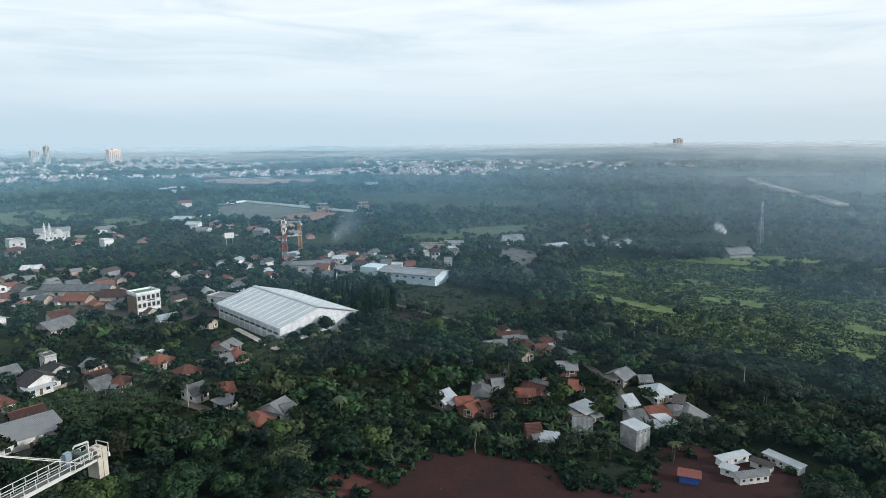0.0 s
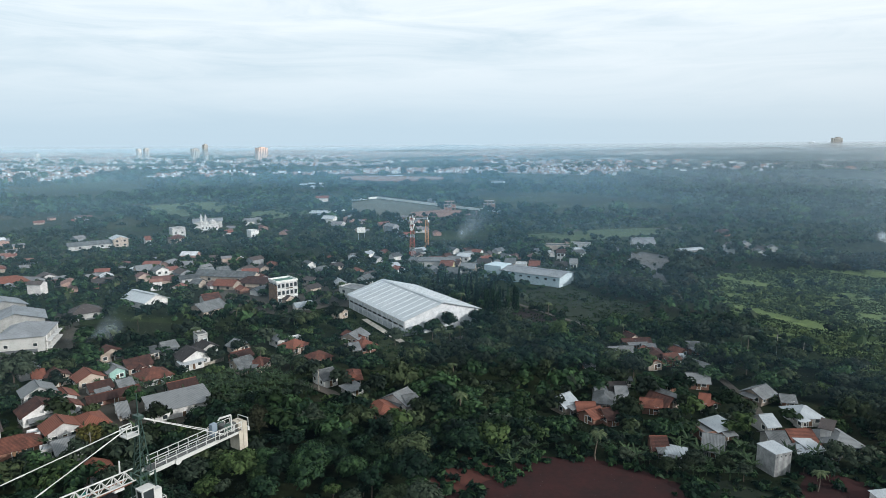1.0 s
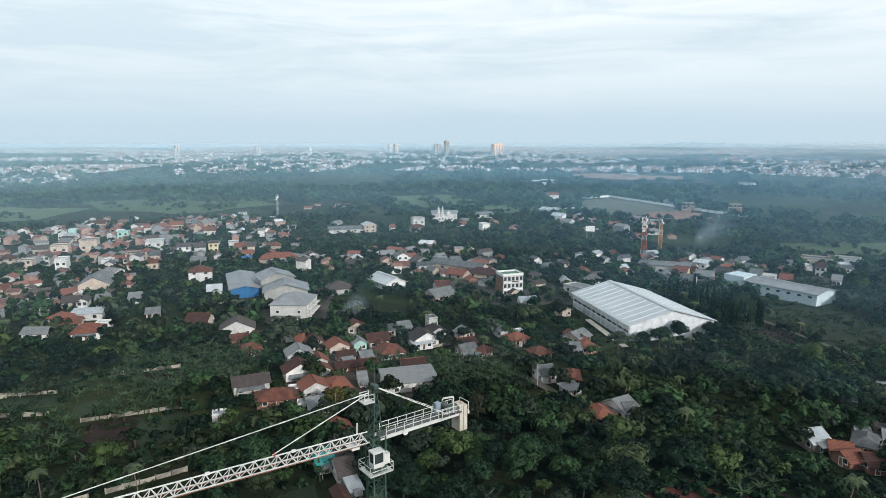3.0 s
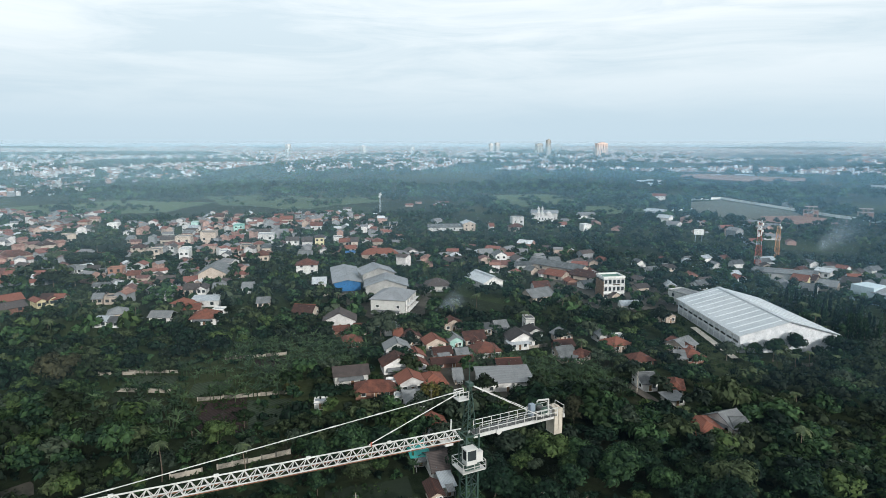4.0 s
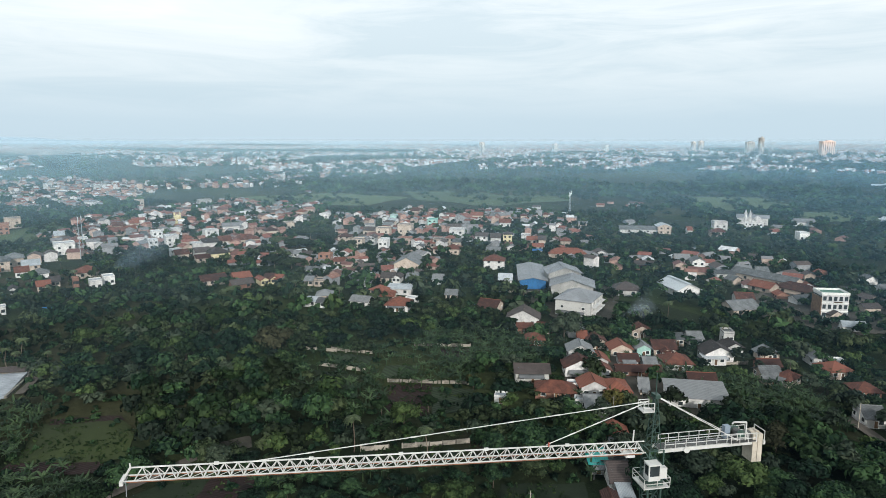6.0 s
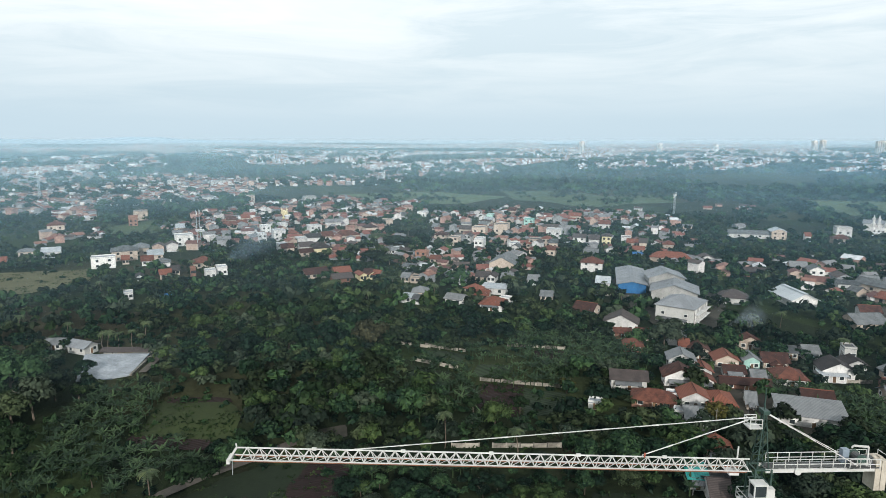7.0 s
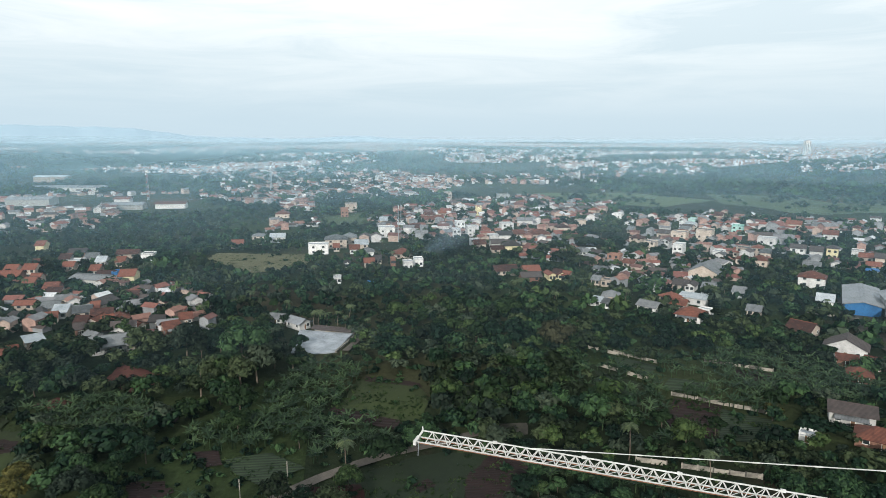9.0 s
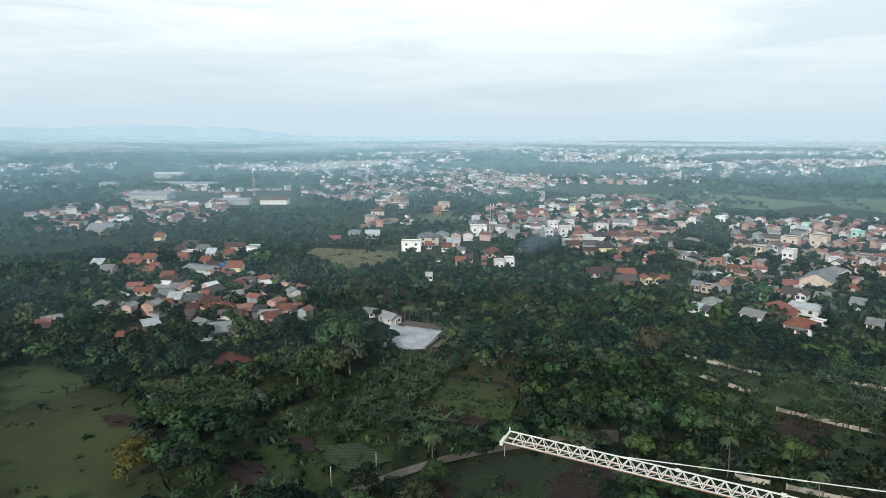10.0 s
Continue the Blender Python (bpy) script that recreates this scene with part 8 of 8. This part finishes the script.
def plant_gardens():
    rng = np.random.default_rng(23)
    palms = [coconut_palm(k, (8.5, 7.0, 10.0)[k]) for k in range(3)]
    spots = [(7.1, 137), (-127, 192), (-130.5, 226), (-26, 150), (-33, 179), (-40.6, 212), (-38, 220), (-31.5, 224.5), (-46, 214.5), (-124, -7.8), (-234.8, -25.0), (-234.1, -20.5), (-233.3, -16.0), (-232.5, -11.5), (-231, -23), (-218, -43), (-250, -70), (-113, 66), (-125, 54), (51, 132), (-160, 205), (-96, 180), (-226, -5), (-228, -13), (-190, 40), (-240, 60), (-255, 105), (20, 230), (58, 214)]
    far = scatter(34, 230, 420, rng)
    far = far[free(far) & (drift(far, 40, 4) > 0.5)][:46]
    spread_copies(palms, [*spots, *far.tolist()], rng, 0.58, 0.88)
    bananas = [banana_plant(40 + k) for k in range(4)]
    arrays = [leaf_arrays(ob) for ob in bananas]
    p = scatter(2.2, 92, 230, rng)
    ok = np.zeros(len(p), bool)
    for k, bed in enumerate(BANANA_BEDS):
        ok |= inside(p, bed) & (rng.random(len(p)) < (0.3 if k == 5 else 1.0))
    ok |= (drift(p, 21, 8) > 0.8) & (rng.random(len(p)) < 0.6)
    # planted rows along the garden walls
    for (ax, ay), (bx, by) in (((-157, 82), (-143, 101)), ((-182, 101), (-171, 117)), ((-195, 75), (-184, 85)), ((-181, 66), (-168, 76)), ((-170, 83), (-160, 98)), ((-148, 76), (-133, 70)), ((-120, 30), (-112, 60)), ((-150, -2), (-147, -14)), ((-90, 92), (-78, 100))):
        along, off = np.array([bx - ax, by - ay]), p - [ax, ay]
        u = off @ along / (along @ along)
        d = np.abs(off[:, 0] * along[1] - off[:, 1] * along[0]) / np.linalg.norm(along)
        ok |= (u > 0) & (u < 1) & (d < 2.6)
    hard = np.ones(len(p), bool)
    for x, y, r in SPOTS:
        hard &= (p[:, 0] - x) ** 2 + (p[:, 1] - y) ** 2 > (r * 0.9) ** 2
    for outline in CLEAR:
        hard &= ~inside(p, outline) | (rng.random(len(p)) < 0.05)
    p = p[ok & hard & ~inside(p, CLEAR[0])]
    p = p[np.argsort(np.hypot(*p.T))]
    spread_copies(bananas, p[:280].tolist(), rng, 0.62, 1.1)
    wood("banana_grove", "dense banana plants with long pale green leaves", arrays, p[280:], rng.uniform(0.62, 1.1, max(0, len(p) - 280)), BANANA, rng)
    # bushes over the meadows, plots and yards
    bush = [crown(np.random.default_rng(300 + k), 1.3, 1.3, -0.2, 3, 21, 0.72) for k in range(5)]
    q = scatter(3.0, 92, 420, rng)
    keep = inside(q, MEADOW) & ((drift(q, 17, 3) > 0.56) & (rng.random(len(q)) < 0.8) | (rng.random(len(q)) < 0.07))
    keep |= ~inside(q, MEADOW) & (np.hypot(*q.T) < 260) & (rng.random(len(q)) < np.where(np.hypot(*q.T) < 165, 0.4, 0.2)) & free(q)
    for outline in CLEAR[3:]:
        keep |= inside(q, outline) & (rng.random(len(q)) < (0.015 if outline == SUNLIT else 0.06))
    edge = []
    for outline in CLEAR[:3]:
        for (ax, ay), (bx, by) in zip(outline, outline[1:] + outline[:1]):
            for k in range(int(math.hypot(bx - ax, by - ay) / 1.3)):
                u = rng.random()
                edge.append((ax + (bx - ax) * u + rng.normal(0, 1.9), ay + (by - ay) * u + rng.normal(0, 1.9)))
    q = np.concatenate([q[keep], np.array(edge)])
    open_land = inside(q, MEADOW)
    a, b = q[open_land], q[~open_land]
    wood("scrub", "olive green scrub over the meadow", bush, a, 0.6 + 1.7 * rng.random(len(a)) ** 2, SCRUB_LEAF, rng)
    wood("scrub", "low green scrub and bushes", bush, b, rng.uniform(0.5, 1.7, len(b)), LEAF, rng)


plant_gardens()


def column_tree(seed, h):
    rng = np.random.default_rng(seed)
    n = 240
    z = rng.uniform(0.4, h, n)
    a = rng.uniform(0, 6.283, n)
    r = 0.85 * np.clip((h - z) / h, 0, 1) ** 0.6 + 0.1
    d = np.stack([np.cos(a), np.sin(a), np.full(n, -0.5)], -1)
    v, f = leaf_cards(np.stack([np.cos(a) * r, np.sin(a) * r, z], -1), d, 0.6, rng, 1.8)
    ob = thing("column_tree", Matrix(), "slim dark green columnar tree in a row", "tree", "row of columnar trees")
    part("trunk", Solid().bar((0, 0, 0), (0, 0, h * 0.9), 0.24, 6, 0.4), BARK, ob)
    part("crown", quick_mesh("crown", v, f, LEAF), LEAF, ob)
    return ob


def plant_columns():
    rng = np.random.default_rng(31)
    row = []
    for k in range(26):
        u = k / 25
        row.append((-62 + 38 * u + rng.normal(0, 1.2), 296 - 42 * u + rng.normal(0, 1.2)))
    for k in range(14):
        row.append((-52 + 2.4 * k + rng.normal(0, 1.0), 302 - 2.9 * k + rng.normal(0, 1.0)))
    spread_copies([column_tree(k, 8.5 + k) for k in range(3)], row, rng, 0.75, 1.1)


plant_columns()

# ---- the far town: too many houses to count ----


def far_houses():
    rows = TOWN

    def outlines(chosen):
        wv, wf, rv, rf = [], [], [], []
        for x, y, w, d, h, a in chosen:
            c, s = math.cos(a), math.sin(a)
            z = float(land(x, y)) - 0.5
            t = h + d * 0.22

            def at(u, v, up):
                return (x + u * c - v * s, y + u * s + v * c, z + up)

            A, B = w / 2, d / 2
            i = len(wv)
            wv += [at(-A, -B, 0), at(A, -B, 0), at(A, B, 0), at(-A, B, 0), at(-A, -B, h), at(A, -B, h), at(A, B, h), at(-A, B, h), at(-A, 0, t), at(A, 0, t)]
            wf += [(i, i + 1, i + 5, i + 4), (i + 2, i + 3, i + 7, i + 6), (i + 1, i + 2, i + 6, i + 5), (i + 3, i, i + 4, i + 7), (i + 5, i + 6, i + 9, i + 9), (i + 7, i + 4, i + 8, i + 8)]
            j = len(rv)
            e = 0.6
            rv += [at(-A - e, -B - e, h - 0.2), at(A + e, -B - e, h - 0.2), at(A + e, 0, t + 0.1), at(-A - e, 0, t + 0.1), at(A + e, B + e, h - 0.2), at(-A - e, B + e, h - 0.2)]
            rf += [(j, j + 1, j + 2, j + 3), (j + 3, j + 2, j + 4, j + 5)]
        return np.array(wv), np.array(wf), np.array(rv), np.array(rf)

    def paint(name, stops):
        m = bpy.data.materials.new(name)
        m.use_nodes = True
        t = m.node_tree
        b = t.nodes["Principled BSDF"]
        own = t.nodes.new("ShaderNodeNewGeometry").outputs["Random Per Island"]
        col = ramp(t, own, stops)
        col.node.color_ramp.interpolation = "CONSTANT"
        stain = node(t, "ShaderNodeTexNoise", Scale=0.4, Detail=4.0)
        t.links.new(t.nodes.new("ShaderNodeTexCoord").outputs["Object"], stain.inputs[0])
        t.links.new(mixed(t, 0.6, col, mixed(t, 1.0, col, ramp(t, stain.outputs[0], [(0.3, 0.5), (0.7, 1.25)]), "MULTIPLY")), b.inputs["Base Color"])
        b.inputs["Roughness"].default_value = 0.85
        return m

    plaster = paint("town_plaster", [(0.0, (0.5, 0.49, 0.48)), (0.22, (0.4, 0.31, 0.26)), (0.42, (0.6, 0.58, 0.57)), (0.54, (0.36, 0.23, 0.19)), (0.78, (0.24, 0.25, 0.26))])
    tiles = paint("town_roofs", [(0.0, (0.17, 0.062, 0.045)), (0.22, (0.11, 0.048, 0.04)), (0.4, (0.2, 0.1, 0.075)), (0.52, (0.16, 0.16, 0.165)), (0.76, (0.5, 0.51, 0.52)), (0.86, (0.06, 0.045, 0.04))])
    # paler walls and roofs: sunlight on the far town put into the paint
    bright_walls = paint("sunlit_far_walls", [(0.0, (0.74, 0.74, 0.73)), (0.17, (0.32, 0.28, 0.26)), (0.44, (0.42, 0.43, 0.45)), (0.6, (0.3, 0.2, 0.17)), (0.9, (0.66, 0.66, 0.67))])
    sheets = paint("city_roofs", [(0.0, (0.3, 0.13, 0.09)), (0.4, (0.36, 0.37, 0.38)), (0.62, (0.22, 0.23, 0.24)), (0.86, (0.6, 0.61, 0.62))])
    for town, wall, roof, where in ((False, plaster, tiles, "houses of the plain"), (True, bright_walls, sheets, "pale town along the skyline")):
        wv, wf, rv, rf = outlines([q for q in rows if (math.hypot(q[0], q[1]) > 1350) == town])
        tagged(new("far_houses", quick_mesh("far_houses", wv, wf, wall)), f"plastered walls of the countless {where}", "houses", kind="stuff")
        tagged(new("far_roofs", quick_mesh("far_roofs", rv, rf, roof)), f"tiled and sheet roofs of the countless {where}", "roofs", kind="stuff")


far_houses()

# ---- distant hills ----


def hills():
    # the haze before the hills is painted in as a pale blue-grey
    m = surface("haze_blue_hills", (0.3, 0.41, 0.49), (0.33, 0.44, 0.52), 0.002, 0.01, 1.0, own=0.0, spec=0.0)
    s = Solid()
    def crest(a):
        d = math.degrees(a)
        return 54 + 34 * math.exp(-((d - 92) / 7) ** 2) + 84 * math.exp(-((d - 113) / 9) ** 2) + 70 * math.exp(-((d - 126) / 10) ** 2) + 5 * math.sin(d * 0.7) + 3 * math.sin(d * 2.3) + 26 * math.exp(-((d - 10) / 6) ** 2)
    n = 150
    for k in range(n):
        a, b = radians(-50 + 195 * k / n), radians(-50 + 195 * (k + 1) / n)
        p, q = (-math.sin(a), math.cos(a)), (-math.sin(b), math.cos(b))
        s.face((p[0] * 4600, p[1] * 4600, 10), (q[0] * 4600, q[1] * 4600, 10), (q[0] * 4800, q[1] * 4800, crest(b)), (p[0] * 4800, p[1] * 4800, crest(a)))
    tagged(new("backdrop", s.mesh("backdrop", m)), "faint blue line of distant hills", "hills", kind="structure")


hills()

# ---- smoke of small fires ----


def smoke_sheet(size, density, colour, seed):
    m = bpy.data.materials.new("smoke")
    m.use_nodes = True
    t = m.node_tree
    t.nodes.remove(t.nodes["Principled BSDF"])
    co = t.nodes.new("ShaderNodeTexCoord").outputs["Object"]
    soft = node(t, "ShaderNodeMapping", Scale=(1 / size[0], 1 / size[0], 1 / size[1]))
    t.links.new(co, soft.inputs[0])
    ball = t.nodes.new("ShaderNodeTexGradient")
    ball.gradient_type = "SPHERICAL"
    t.links.new(soft.outputs[0], ball.inputs[0])
    wisps = node(t, "ShaderNodeTexNoise", Scale=3.2 / size[0], Detail=6.0, Roughness=0.6, Distortion=0.8)
    shift = node(t, "ShaderNodeMapping", Location=(seed * 7.3, seed * 3.1, 0))
    t.links.new(co, shift.inputs[0])
    t.links.new(shift.outputs[0], wisps.inputs[0])
    body = maths(t, "MULTIPLY", ball.outputs[1], ramp(t, wisps.outputs[0], [(0.25, 0.0), (0.8, 1.0)]))
    amount = maths(t, "MULTIPLY", body, density, True)
    a, b = node(t, "ShaderNodeBsdfDiffuse", Color=colour), node(t, "ShaderNodeBsdfTranslucent", Color=colour)
    both = t.nodes.new("ShaderNodeMixShader")
    t.links.new(a.outputs[0], both.inputs[1])
    t.links.new(b.outputs[0], both.inputs[2])
    out = t.nodes.new("ShaderNodeMixShader")
    t.links.new(amount, out.inputs[0])
    t.links.new(t.nodes.new("ShaderNodeBsdfTransparent").outputs[0], out.inputs[1])
    t.links.new(both.outputs[0], out.inputs[2])
    t.links.new(out.outputs[0], t.nodes["Material Output"].inputs[0])
    return m


def smoke(x, y, way, puffs, size, density, colour, label):
    """Wisps of smoke that drift off from a fire: soft sheets set one behind the other."""
    ob = thing("smoke_plume", pose(x, y, 0, 0, 0, way), label, "smoke", "smoke of small fires")
    for k in range(puffs):
        w, h = size * (0.5 + 0.24 * k), size * (0.6 + 0.24 * k)
        s = Solid()
        n = 8
        for i in range(n):
            u, v = -w + 2 * w * i / n, -w + 2 * w * (i + 1) / n
            bend = [0.25 * w * math.sin(2.2 * q / w + k) for q in (u, v)]
            s.face((u, bend[0], -h), (v, bend[1], -h), (v, bend[1], h), (u, bend[0], h))
        wisp = part("wisp", s, smoke_sheet((w, h), density * (1 - 0.13 * k), colour, k + x), ob)
        wisp.location = (size * 0.6 * k, 0.8 * k, 2 + size * (0.3 + 0.42 * k))


smoke(-369, 29, 85, 5, 8.0, 0.5, (0.36, 0.5, 0.62, 1), "blue-grey smoke drifting up from a garden fire")
smoke(-160, 182, 38, 3, 5.0, 0.8, (0.5, 0.6, 0.7, 1), "thin blue smoke above the village roofs")
smoke(-80, 470, 15, 3, 11.0, 0.7, (0.5, 0.6, 0.68, 1), "thin grey smoke among far trees")
smoke(217, 482, 165, 3, 4.5, 2.4, (0.85, 0.88, 0.9, 1), "white smoke puff rising from dark woods")

# ---- rough grass on the open meadows ----


def tufts():
    rng = np.random.default_rng(71)
    p = scatter(1.9, 92, 400, rng)
    keep = inside(p, MEADOW)
    for outline in CLEAR[2:]:
        keep |= inside(p, outline) & (rng.random(len(p)) < 0.5)
    keep &= ~inside(p, SUNLIT) | (rng.random(len(p)) < 0.15)
    keep &= ~inside(p, CLEAR[0]) | (drift(p, 13, 9) > 0.74)
    p = p[keep & (drift(p, 9, 6) > 0.22)]
    blades = []
    for k in range(4):
        g = np.random.default_rng(500 + k)
        at = g.normal(0, 0.55, (9, 3)) * [1, 1, 0] + [0, 0, 0.25]
        blades.append(leaf_cards(at, unit(9, g) * [1, 1, 0.6] + [0, 0, 0.4], 0.5, g, 1.6))
    wood("rough_grass", "tufts of rough green grass and weeds", blades, p, rng.uniform(0.6, 1.5, len(p)), TUFT, rng)


TUFT = leaf_material("grass_blades", (0.00547, 0.0141, 0.00577), (0.0149, 0.0316, 0.0103), (0.046, 0.0689, 0.0229))
tufts()
